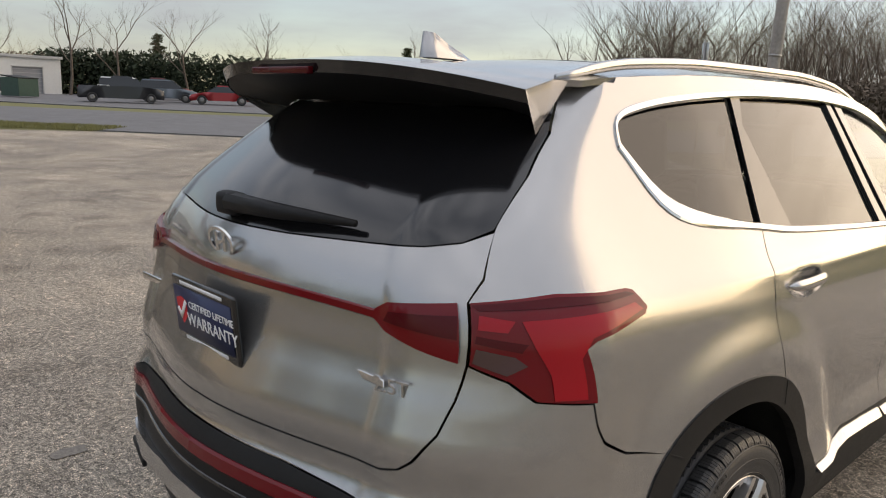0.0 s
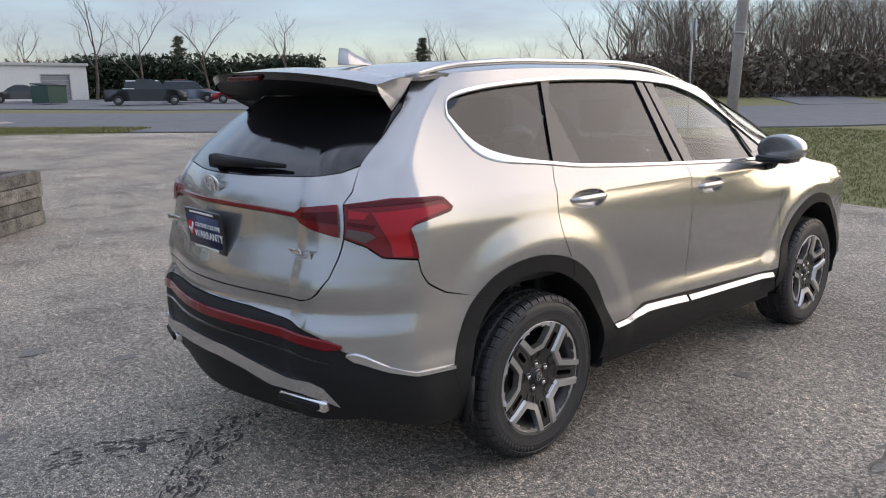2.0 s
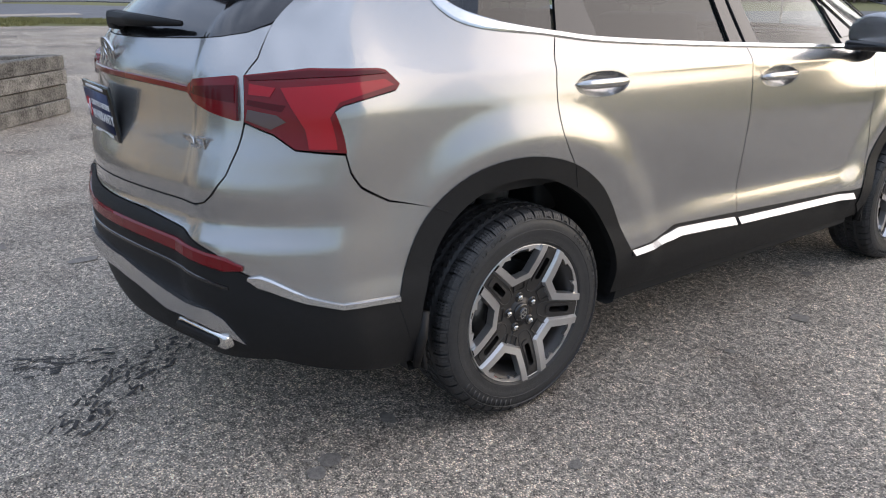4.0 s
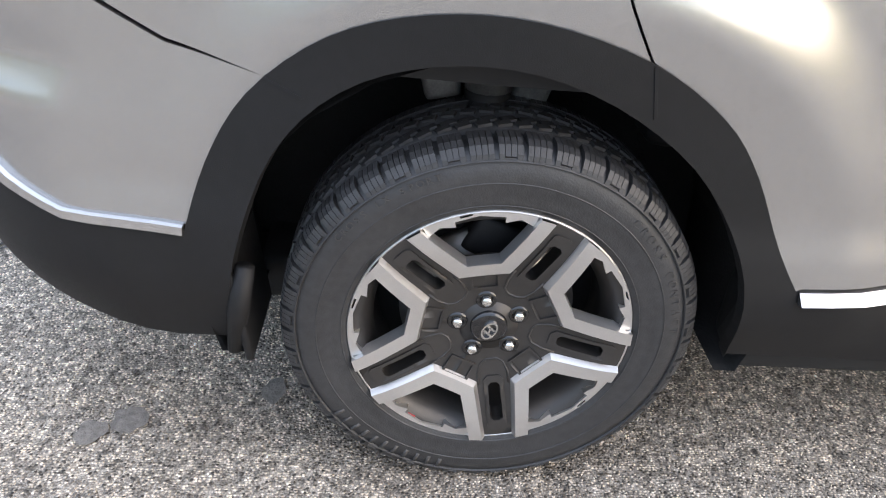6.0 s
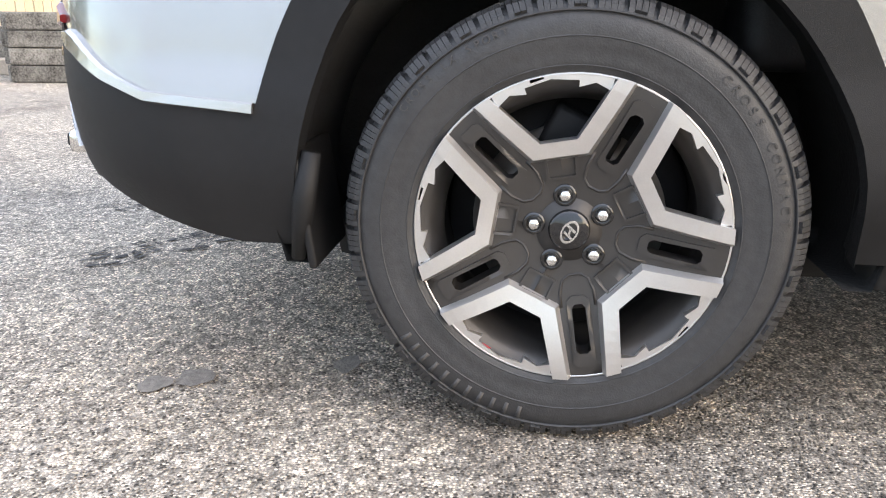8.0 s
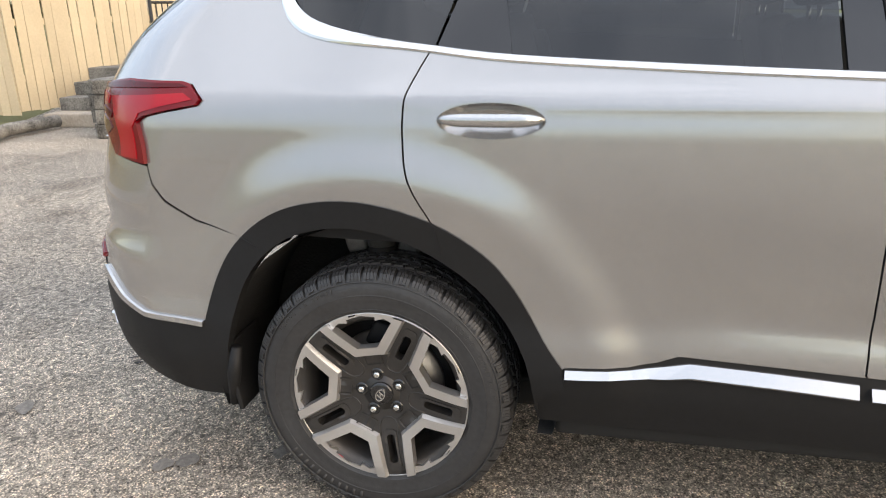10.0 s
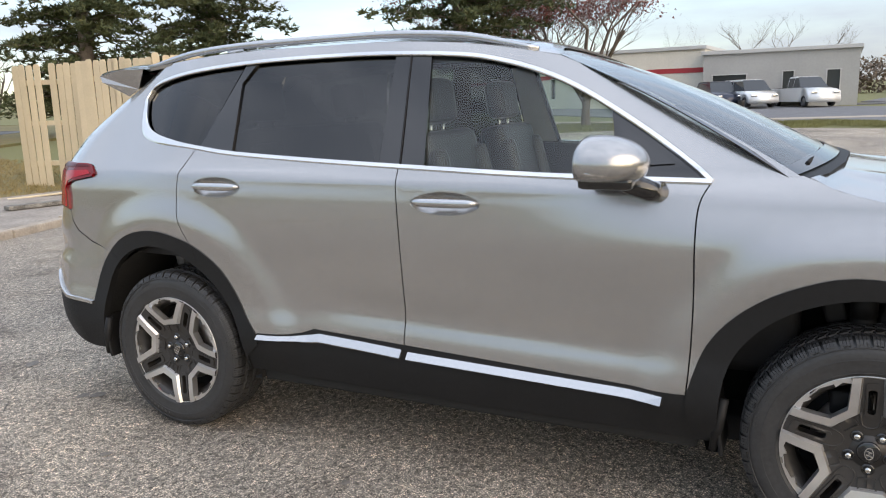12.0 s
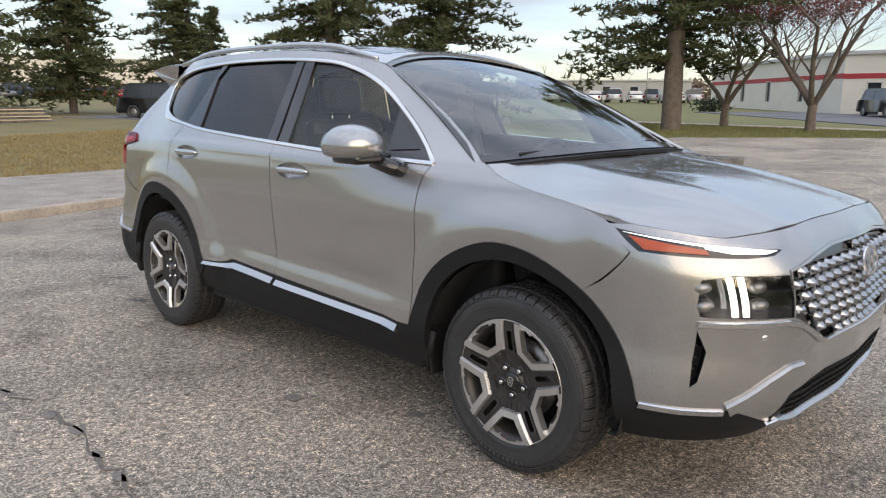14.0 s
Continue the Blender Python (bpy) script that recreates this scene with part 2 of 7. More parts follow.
half_width = curve([(0.2, 0.87), (0.34, 0.915), (0.45, 0.932), (0.54, 0.927), (0.63, 0.917), (0.75, 0.920), (0.95, 0.931), (1.08, 0.928),
                    (1.16, 0.912), (1.21, 0.883), (1.29, 0.838), (1.45, 0.752), (1.64, 0.648), (1.72, 0.60)])
rear_y = curve([(0.2, -0.90), (0.33, -1.0), (0.45, -1.05), (0.62, -1.075), (0.73, -1.07), (0.79, -1.04), (0.87, -1.05), (0.95, -1.03), (1.05, -1.0),
                (1.17, -0.985), (1.3, -0.92), (1.45, -0.745), (1.63, -0.47), (1.72, -0.36)])
front_y = curve([(0.2, 3.45), (0.3, 3.60), (0.42, 3.68), (0.6, 3.705), (0.75, 3.71), (0.88, 3.69), (0.96, 3.65), (1.03, 3.58), (1.1, 3.45)])
rear_r = curve([(0.2, 0.40), (1.1, 0.40), (1.35, 0.33), (1.64, 0.2)])
CORNER_R, CORNER_F, FLAT_R, FLAT_F = -0.58, 3.11, 0.51, 0.38
LEN_R, LEN_F = 0.42 * math.pi / 2, 0.55 * math.pi / 2
S_REAR, S_FRONT = CORNER_R - LEN_R - FLAT_R, CORNER_F + LEN_F + FLAT_F


def swell(y, z):
    """Flared arches, the waist over the sills and the taper of the roof in plan, as metres added to the half width."""
    d = 0.0
    for hub in (0.0, 2.765):
        r = math.hypot(y - hub, z - 0.366)
        fade = step(-0.58, -0.25, y) if hub < 1 else 1 - step(2.88, 3.15, y)
        d += 0.024 * (1 - step(0.59, 0.735, r)) * step(0.3, 0.5, z) * fade
    mid = step(0.62, 0.98, y) * (1 - step(1.95, 2.3, y))
    d -= 0.007 * mid * math.exp(-((z - 0.665 + 0.05 * (y - 0.6)) / (0.042 if z < 0.665 - 0.05 * (y - 0.6) else 0.085)) ** 2)
    d += 0.006 * math.exp(-((z - 1.165 + 0.02 * (y - 0.5)) / 0.024) ** 2) * step(-0.4, 0.3, y)
    d -= (0.012 + 0.038 * step(0.55, 0.95, z)) * step(0.1, -0.5, y)
    if z > 1.2:
        d -= (z - 1.2) / 0.44 * 0.055 * ((y - 0.7) / 1.1) ** 2
    d -= step(0.95, 1.22, z) * 0.06 * step(1.5, 2.4, y)
    return d


def side(s, z):
    """The point at s metres along the loop (s is y along the flank; S_REAR and S_FRONT are the middle of the ends) and height z."""
    w, yr, rr, yf, rf = half_width(z), rear_y(z), rear_r(z), front_y(z), 0.55
    if s < CORNER_R:
        a = min((CORNER_R - s) / 0.42, math.pi / 2)
        q = max(0.0, (CORNER_R - LEN_R - s) / FLAT_R)
        c = math.cos(a)
        x, y = w - rr + rr * c, yr + rr - rr * math.sin(a)
        w0 = swell(yr + rr, z) * (1 - (a / (math.pi / 2)) ** 2)
        x = (x + w0 - 0.045 * math.sin(2 * a)) * (1 - q)
        y += 0.065 * math.sin(a) ** 2 * (1 - q) ** 2
        return Vector((x, y - 0.03 * q * q * (3 - 2 * q), z))
    if s > CORNER_F:
        a = min((s - CORNER_F) / 0.55, math.pi / 2)
        q = max(0.0, (s - CORNER_F - LEN_F) / FLAT_F)
        c = math.cos(a)
        cy = front_y(min(z, 1.0)) - rf
        x, y = w - rf + rf * c, cy + (yf - cy) * math.sin(a)
        w0 = swell(cy, z) * (1 - (a / (math.pi / 2)) ** 2)
        x = (x + w0) * (1 - q)
        return Vector((x, y + 0.02 * q * q * (3 - 2 * q), z))
    y = s
    if s < -0.2:
        y = -0.2 + (s + 0.2) * (-0.2 - (yr + rr)) / (-0.2 - CORNER_R)
    if s > 2.4:
        y = 2.4 + (s - 2.4) * (front_y(min(z, 1.0)) - rf - 2.4) / (CORNER_F - 2.4)
    return Vector((w + swell(y, z), y, z))


def along(y, z):
    """The s of a point on the flank whose y is known."""
    if y > 2.4:
        end = front_y(min(z, 1.0)) - 0.55
        return 2.4 + (y - 2.4) * (CORNER_F - 2.4) / (end - 2.4) if y <= end else CORNER_F + 0.55 * math.asin(min(1.0, (y - end) / 0.55))
    if y >= -0.2:
        return y
    end = rear_y(z) + rear_r(z)
    if y >= end:
        return -0.2 + (y + 0.2) * (-0.2 - CORNER_R) / (-0.2 - end)
    return CORNER_R - 0.42 * math.asin(min(1.0, (end - y) / rear_r(z)))
# ---- building helpers ----
def link_mesh(name, bm, mat, parent=None, label="", smooth=True):
    me = bpy.data.meshes.new(name)
    for f in bm.faces:
        f.smooth = smooth
    bm.to_mesh(me)
    bm.free()
    if smooth and "shade" in me.attributes:
        way = [Vector(d.vector) for d in me.attributes["shade"].data]
        me.attributes.remove(me.attributes["shade"])
        turned = []
        for pl in me.polygons:
            edge = any(way[i].length < 0.5 for i in pl.vertices)
            turned += [pl.normal.copy() if edge else way[i] for i in pl.vertices]
        me.normals_split_custom_set(turned)
    mats = mat if isinstance(mat, (list, tuple)) else [mat]
    for one in mats:
        me.materials.append(one)
    ob = new(name, me)
    if parent is not None:
        ob.parent = parent
    if label:
        tagged(ob, label)
    return ob


def part(name, bm, mat, parent, label="", smooth=True):
    return link_mesh(name, bm, mat, parent, label, smooth)


def base_empty(name, label, category, group="", at=(0, 0, 0), turn=0.0):
    e = new(name)
    e.matrix_basis = pose(*at, 0, 0, turn)
    return tagged(e, label, category, group)


def inside(pts, poly):
    """Which of the points lie in the polygon."""
    x, y = pts[:, 0], pts[:, 1]
    hit = np.zeros(len(pts), bool)
    p = np.asarray(poly)
    for (x0, y0), (x1, y1) in zip(p, np.roll(p, -1, 0)):
        if y0 == y1:
            continue
        c = ((y0 > y) != (y1 > y)) & (x < (x1 - x0) * (y - y0) / (y1 - y0) + x0)
        hit ^= c
    return hit


def dense(line, gap, closed=False):
    out = []
    n = len(line)
    for i in range(n if closed else n - 1):
        a, c = Vector(line[i]), Vector(line[(i + 1) % n])
        k = max(1, int((c - a).length / gap + 0.5))
        out += [a + (c - a) * j / k for j in range(k)]
    if not closed:
        out.append(Vector(line[-1]))
    return out


def spline(line, per=6, closed=False):
    """A smooth line through the points given."""
    n = len(line)
    v = [Vector(p) for p in line]
    out = []
    for i in range(n if closed else n - 1):
        if closed:
            p0, p1, p2, p3 = v[(i - 1) % n], v[i], v[(i + 1) % n], v[(i + 2) % n]
        else:
            p0, p1, p2, p3 = v[max(i - 1, 0)], v[i], v[i + 1], v[min(i + 2, n - 1)]
        for j in range(per):
            t = j / per
            out.append(0.5 * (2 * p1 + (p2 - p0) * t + (2 * p0 - 5 * p1 + 4 * p2 - p3) * t * t + (3 * p1 - p0 - 3 * p2 + p3) * t**3))
    if not closed:
        out.append(v[-1].copy())
    return out


def fill(outline, holes, gap):
    """Triangles that fill a plane outline with holes, with an even grid of points within."""
    loops = [dense(outline, gap, True)] + [dense(h, gap, True) for h in holes]
    verts, edges = [], []
    for lp in loops:
        k = len(verts)
        verts += [Vector((p[0], p[1])) for p in lp]
        edges += [(k + i, k + (i + 1) % len(lp)) for i in range(len(lp))]
    rim = np.array([(p.x, p.y) for p in verts])
    lo, hi = rim.min(0), rim.max(0)
    gx, gy = np.meshgrid(np.arange(lo[0] + gap / 2, hi[0], gap), np.arange(lo[1] + gap / 2, hi[1], gap))
    grid = np.stack([gx.ravel(), gy.ravel()], 1)
    keep = inside(grid, [(p[0], p[1]) for p in outline])
    for h in holes:
        keep &= ~inside(grid, [(p[0], p[1]) for p in h])
    grid = grid[keep]
    if len(grid):
        near = np.array([np.min(np.abs(rim - g).max(1)) for g in grid])
        verts += [Vector(g) for g in grid[near > gap * 0.45]]
    from mathutils import geometry
    vs, _, fs, _, _, _ = geometry.delaunay_2d_cdt(verts, edges, [], 0, 1e-6)
    cen = np.array([[sum(vs[i].x for i in f) / len(f), sum(vs[i].y for i in f) / len(f)] for f in fs])
    ok = inside(cen, [(p[0], p[1]) for p in outline])
    for h in holes:
        ok &= ~inside(cen, [(p[0], p[1]) for p in h])
    return vs, [f for f, k in zip(fs, ok) if k]


CORE = Vector((0, 1.3, 0.85))


def sheet(outline, holes, surface, gap=0.024, lip=0.016, out=0.0, flip=False, core=CORE, shade=True):
    """A curved panel: a plane outline laid on a surface, with its edge turned in."""
    vs, fs = fill(outline, holes, gap)
    bm = bmesh.new()
    lay = bm.verts.layers.float_vector.new("shade") if shade else None
    put = []
    for p in vs:
        q = surface(p.x, p.y)
        e = 0.004
        n = (surface(p.x + e, p.y) - surface(p.x - e, p.y)).cross(surface(p.x, p.y + e) - surface(p.x, p.y - e)).normalized()
        if n.dot(q - core) < 0:
            n = -n
        if out:
            q = q + n * out
        put.append(bm.verts.new(q))
        if shade:
            put[-1][lay] = n
    for f in fs:
        try:
            bm.faces.new([put[i] for i in f])
        except ValueError:
            pass
    for v in [v for v in bm.verts if not v.link_faces]:
        bm.verts.remove(v)
    bm.normal_update()
    if sum(f.normal.dot(f.calc_center_median() - core) for f in bm.faces) < 0:
        bmesh.ops.reverse_faces(bm, faces=bm.faces[:])
        bm.normal_update()
    odd = [f for f in bm.faces if f.calc_area() < 4e-6]
    if odd:
        bmesh.ops.dissolve_degenerate(bm, dist=0.0015, edges=bm.edges[:])
        bm.normal_update()
    if lip:
        rim = [e for e in bm.edges if e.is_boundary]
        low = {v: v.co - v.normal * lip for e in rim for v in e.verts}
        low = {v: bm.verts.new(c) for v, c in low.items()}
        for e in rim:
            lp = e.link_loops[0]
            a, c = lp.vert, lp.link_loop_next.vert
            bm.faces.new((c, a, low[a], low[c]))
            e.smooth = False
    if flip:
        for v in bm.verts:
            v.co.x = -v.co.x
            if shade:
                v[lay] = Vector((-v[lay].x, v[lay].y, v[lay].z))
        bmesh.ops.reverse_faces(bm, faces=bm.faces[:])
    return bm


def skin(name, outline, mat, parent, holes=(), surface=None, label="", both=True, **kw):
    """The same panel on the right and, mirrored, on the left flank."""
    made = []
    for flip in ((False, True) if both else (False,)):
        made.append(part(name, sheet(outline, holes, surface or side, flip=flip, **kw), mat, parent, label))
    return made


def surface_normal(surface, u, v, core=CORE):
    e = 0.004
    n = (surface(u + e, v) - surface(u - e, v)).cross(surface(u, v + e) - surface(u, v - e)).normalized()
    return n if n.dot(surface(u, v) - core) > 0 else -n


def band(line, width, proud, surface, widths=None, flip=False, tilt=0.0):
    """A moulding laid along a line on a surface, with bevelled shoulders."""
    pts = [Vector((p[0], p[1])) for p in line]
    bm = bmesh.new()
    rows = []
    for i, p in enumerate(pts):
        t = (pts[min(i + 1, len(pts) - 1)] - pts[max(i - 1, 0)]).normalized()
        n2 = Vector((-t.y, t.x))
        w = (widths[i] if widths else width) / 2
        n3 = surface_normal(surface, p.x, p.y)
        row = []
        for k, h in ((-1.0, -0.004), (-1.0, proud * 0.5), (-0.7, proud), (0.7, proud), (1.0, proud * 0.5), (1.0, -0.004)):
            q = p + n2 * w * k
            row.append(bm.verts.new(surface(q.x, q.y) + n3 * (h - (tilt * (k + 0.7) if h > 0 else 0))))
        rows.append(row)
    for a, c in zip(rows, rows[1:]):
        for k in range(5):
            bm.faces.new((a[k], a[k + 1], c[k + 1], c[k]))
    bm.faces.new(rows[0])
    bm.faces.new(rows[-1][::-1])
    bmesh.ops.recalc_face_normals(bm, faces=bm.faces[:])
    if flip:
        for v in bm.verts:
            v.co.x = -v.co.x
        bmesh.ops.reverse_faces(bm, faces=bm.faces[:])
    return bm


def bands(name, line, width, proud, mat, parent, surface=None, label="", both=True, **kw):
    return [part(name, band(line, width, proud, surface or side, flip=f, **kw), mat, parent, label, smooth=False) for f in ((False, True) if both else (False,))]


def box(size, at=(0, 0, 0), bevel=0.0, seg=2, turn=None):
    bm = bmesh.new()
    bmesh.ops.create_cube(bm, size=1)
    for v in bm.verts:
        v.co = Vector((v.co.x * size[0], v.co.y * size[1], v.co.z * size[2]))
    if bevel:
        bmesh.ops.bevel(bm, geom=bm.edges[:] + bm.verts[:], offset=bevel, segments=seg, profile=0.6, affect="EDGES", clamp_overlap=True)
    m = Matrix.Translation(at) @ (turn or Matrix.Identity(4))
    bm.transform(m)
    return bm


def tube(path, radii, sides=8, cap=True):
    """A round bar along a path, with a radius at each point."""
    bm = bmesh.new()
    rows = []
    pts = [Vector(p) for p in path]
    radii = radii if isinstance(radii, (list, tuple)) else [radii] * len(pts)
    ref = Vector((0.31, 0.17, 0.93))
    for i, p in enumerate(pts):
        t = (pts[min(i + 1, len(pts) - 1)] - pts[max(i - 1, 0)]).normalized()
        a = t.cross(ref).normalized() if abs(t.dot(ref)) < 0.97 else t.cross(Vector((1, 0, 0))).normalized()
        c = t.cross(a)
        rows.append([bm.verts.new(p + (a * math.cos(2 * math.pi * k / sides) + c * math.sin(2 * math.pi * k / sides)) * radii[i]) for k in range(sides)])
    for r0, r1 in zip(rows, rows[1:]):
        for k in range(sides):
            bm.faces.new((r0[k], r0[(k + 1) % sides], r1[(k + 1) % sides], r1[k]))
    if cap:
        bm.faces.new(rows[0][::-1])
        bm.faces.new(rows[-1])
    bmesh.ops.recalc_face_normals(bm, faces=bm.faces[:])
    return bm


def lathe(profile, turns=72, bm=None):
    """Turns a profile of (x, radius) about the x axis."""
    bm = bm or bmesh.new()
    rows = []
    for k in range(turns):
        a = 2 * math.pi * k / turns
        rows.append([bm.verts.new((x, r * math.cos(a), r * math.sin(a))) for x, r in profile])
    for k in range(turns):
        a, c = rows[k], rows[(k + 1) % turns]
        for j in range(len(profile) - 1):
            bm.faces.new((a[j], c[j], c[j + 1], a[j + 1]))
    return bm


def plate(outline, holes, x0, x1, gap=0.02, shrink=0.004, dish=None):
    """A flat piece in the wheel's plane, from depth x0 to x1, with a bevelled face; dish(r) lifts it with the radius."""
    vs, fs = fill(outline, holes, gap)
    bm = bmesh.new()
    dish = dish or (lambda r: 0.0)
    top = [bm.verts.new((x1 + dish(p.length), p.x, p.y)) for p in vs]
    for f in fs:
        bm.faces.new([top[i] for i in f])
    for v in [v for v in bm.verts if not v.link_faces]:
        bm.verts.remove(v)
    bm.normal_update()
    if sum(f.normal.x for f in bm.faces) < 0:
        bmesh.ops.reverse_faces(bm, faces=bm.faces[:])
    rim = [e for e in bm.edges if e.is_boundary]
    low = {v: bm.verts.new((x0 + dish(Vector((v.co.y, v.co.z)).length), v.co.y, v.co.z)) for e in rim for v in e.verts}
    for e in rim:
        lp = e.link_loops[0]
        a, c = lp.vert, lp.link_loop_next.vert
        bm.faces.new((c, a, low[a], low[c]))
        e.smooth = False
    return bm


def polar(r, deg):
    return (r * math.cos(radians(deg)), r * math.sin(radians(deg)))


def joined(*bms):
    me = bpy.data.meshes.new("joined")
    out = bmesh.new()
    for b in bms:
        b.to_mesh(me)
        out.from_mesh(me)
        b.free()
        me.clear_geometry()
    bpy.data.meshes.remove(me)
    return out


def text_mesh(words, size, mat, name, parent, m, depth=0.001, label=""):
    cu = bpy.data.curves.new(name, "FONT")
    cu.body, cu.size, cu.extrude = words, size, depth
    cu.align_x, cu.align_y = "CENTER", "CENTER"
    tmp = bpy.data.objects.new(name, cu)
    me = bpy.data.meshes.new_from_object(tmp)
    bpy.data.objects.remove(tmp)
    bpy.data.curves.remove(cu)
    me.materials.append(mat)
    ob = new(name, me)
    ob.matrix_basis = m
    if parent is not None:
        ob.parent = parent
    if label:
        tagged(ob, label)
    return ob


def rear(r, z):
    """The rear's surface, r metres to the right of its middle."""
    p = side(S_REAR + abs(r), z)
    return p if r >= 0 else Vector((-p.x, p.y, p.z))


def front(r, z):
    p = side(S_FRONT - abs(r), z)
    return p if r >= 0 else Vector((-p.x, p.y, p.z))


def mirrored(line):
    """A closed outline from its right half, given from the middle round to the middle."""
    return list(line) + [(-x, y) for x, y in reversed(line) if abs(x) > 1e-6]


# ---- the car ----
suv = base_empty("suv", "silver mid-size SUV with grey plastic cladding, parked on worn asphalt", "car")

ROOF_EDGE = curve([(-0.6, 1.605), (-0.47, 1.63), (-0.2, 1.662), (0.3, 1.688), (0.9, 1.690), (1.3, 1.668), (1.55, 1.632), (1.72, 1.598)])
HOOD_EDGE = curve([(2.3, 1.215), (2.54, 1.192), (2.64, 1.150), (2.8, 1.113), (2.98, 1.085), (3.17, 1.05), (3.4, 1.0), (3.6, 0.95)])


def roof_surface(x, y):
    z = ROOF_EDGE(y)
    e = side(y, z).x if y > -0.4 else side(-0.4, z).x
    t = min(1.0, abs(x) / e)
    return Vector((x, y, z + 0.05 * (1 - t**2.4)))


def hood_surface(x, y):
    z = HOOD_EDGE(y)
    e = side(along(min(y, 3.05), z), z).x if y < 3.05 else side(along(3.05, HOOD_EDGE(3.05)), HOOD_EDGE(3.05)).x - 0.35 * (y - 3.05)
    t = min(1.0, abs(x) / e)
    crown = 0.05 + 0.035 * step(2.6, 3.4, y)
    ridge = 0.012 * math.exp(-((abs(x) - 0.50 + 0.10 * (y - 2.6)) / 0.09) ** 2) * step(2.5, 2.9, y)
    return Vector((x, y, z + crown * (1 - t**2.2) + ridge * step(0, 0.25, 1 - t)))


NOSE_LINE = [(0.0, 1.028), (0.2, 1.027), (0.4, 1.022), (S_FRONT - 3.75, 1.012), (S_FRONT - 3.66, 1.006), (S_FRONT - 3.590, 1.000), (S_FRONT - 3.50, 1.008), (S_FRONT - 3.42, 1.02), (S_FRONT - 3.30, 1.035)]
NOSE = [side(S_FRONT - r, z) for r, z in NOSE_LINE]
NOSE_Y, NOSE_Z = curve([(p.x, p.y) for p in NOSE]), curve([(p.x, p.z) for p in NOSE])
bare_hood = hood_surface


def hood_surface(x, y):
    p, ye = bare_hood(x, y), NOSE_Y(abs(x))
    return Vector((x, y, p.z + (NOSE_Z(abs(x)) - bare_hood(x, ye).z) * step(ye - 0.45, ye, y)))


arch_rear = spline([(-0.509, 0.531), (-0.466, 0.660), (-0.397, 0.774), (-0.279, 0.868), (-0.14, 0.912), (0.01, 0.915), (0.167, 0.872), (0.293, 0.795), (0.371, 0.705), (0.445, 0.575), (0.493, 0.505)], 4)
arch_rear_in = spline([(-0.452, 0.33), (-0.429, 0.504), (-0.365, 0.680), (-0.262, 0.79), (-0.126, 0.842), (0.02, 0.842), (0.168, 0.785), (0.303, 0.679), (0.400, 0.520), (0.432, 0.33)], 4)
arch_rear, arch_rear_in = ([Vector((along(p[0], p[1]), p[1])) for p in line] for line in (arch_rear, arch_rear_in))
arch_front = spline([(3.30, 0.42), (3.275, 0.532), (3.20, 0.673), (3.075, 0.790), (2.895, 0.885), (2.69, 0.910), (2.51, 0.855), (2.375, 0.765), (2.285, 0.648), (2.235, 0.490)], 4)
arch_front_raw_in = spline([(3.225, 0.30), (3.20, 0.543), (3.12, 0.683), (2.995, 0.783), (2.84, 0.838), (2.69, 0.842), (2.53, 0.788), (2.41, 0.687), (2.345, 0.549), (2.325, 0.30)], 4)


arch_front, arch_front_in = ([Vector((along(p[0], p[1]), p[1])) for p in line] for line in (arch_front, arch_front_raw_in))


def cut(line, a, c):
    """The stretch of a line between the points nearest to a and c, in that order."""
    near = lambda q: min(range(len(line)), key=lambda i: (Vector(line[i]) - Vector(q)).length)
    i, j = near(a), near(c)
    return line[i:j + 1] if i <= j else line[j:i + 1][::-1]


dlo_top = spline([(2.28, 1.172), (2.216, 1.223), (2.061, 1.329), (1.829, 1.468), (1.662, 1.543), (1.494, 1.592), (1.322, 1.621), (1.003, 1.640), (0.698, 1.643), (0.364, 1.638), (0.05, 1.618), (-0.15, 1.592), (-0.265, 1.557), (-0.300, 1.494)], 4)
dlo_low = spline([(-0.300, 1.494), (-0.235, 1.372), (-0.12, 1.317), (0.154, 1.279), (0.366, 1.255), (0.78, 1.230), (1.174, 1.211), (1.623, 1.191), (2.0, 1.178), (2.28, 1.172)], 4)
dlo_top, dlo_low = ([Vector((along(p[0], p[1]), p[1])) for p in line] for line in (dlo_top, dlo_low))
rear_gap = spline([(0.154, 1.279), (0.112, 1.20), (0.098, 1.15), (0.097, 1.06), (0.112, 0.97), (0.167, 0.872)], 4)
mid_gap = [(1.171, 1.211), (1.187, 0.954), (1.193, 0.67), (1.190, 0.535)]
front_gap = spline([(2.28, 1.172), (2.248, 1.10), (2.243, 0.98), (2.246, 0.80), (2.244, 0.643), (2.235, 0.490)], 4)
lamp_side = [(-0.604, 0.986), (-0.63, 1.05), (-0.652, 1.098), (-0.63, 1.112), (-0.57, 1.125), (-0.466, 1.143), (-0.452, 1.160), (-0.486, 1.198), (-0.51, 1.203), (-0.706, 1.208), (-0.922, 1.190)]
gate_gap = [(-0.922, 1.190), (-0.868, 1.232), (-0.828, 1.330), (-0.764, 1.430), (-0.742, 1.520), (-0.79, 1.59), (-0.838, 1.632)]
strip_up = [(0.500, 0.510), (0.650, 0.517), (0.72, 0.530), (0.772, 0.550), (1.190, 0.530)]


def cup_line(y0, y1, z, grow=0.0):
    mid, half = (y0 + y1) / 2, (y1 - y0) / 2 + grow
    return [(mid + half * math.cos(2 * math.pi * k / 32), z + (0.042 + grow) * math.sin(2 * math.pi * k / 32)) for k in range(32)]


def shift(line, dx, dz=0.0):
    return [(p[0] + dx, p[1] + dz) for p in line]


tuples = lambda line: [(p[0], p[1]) for p in line]
GAP = 0.0024

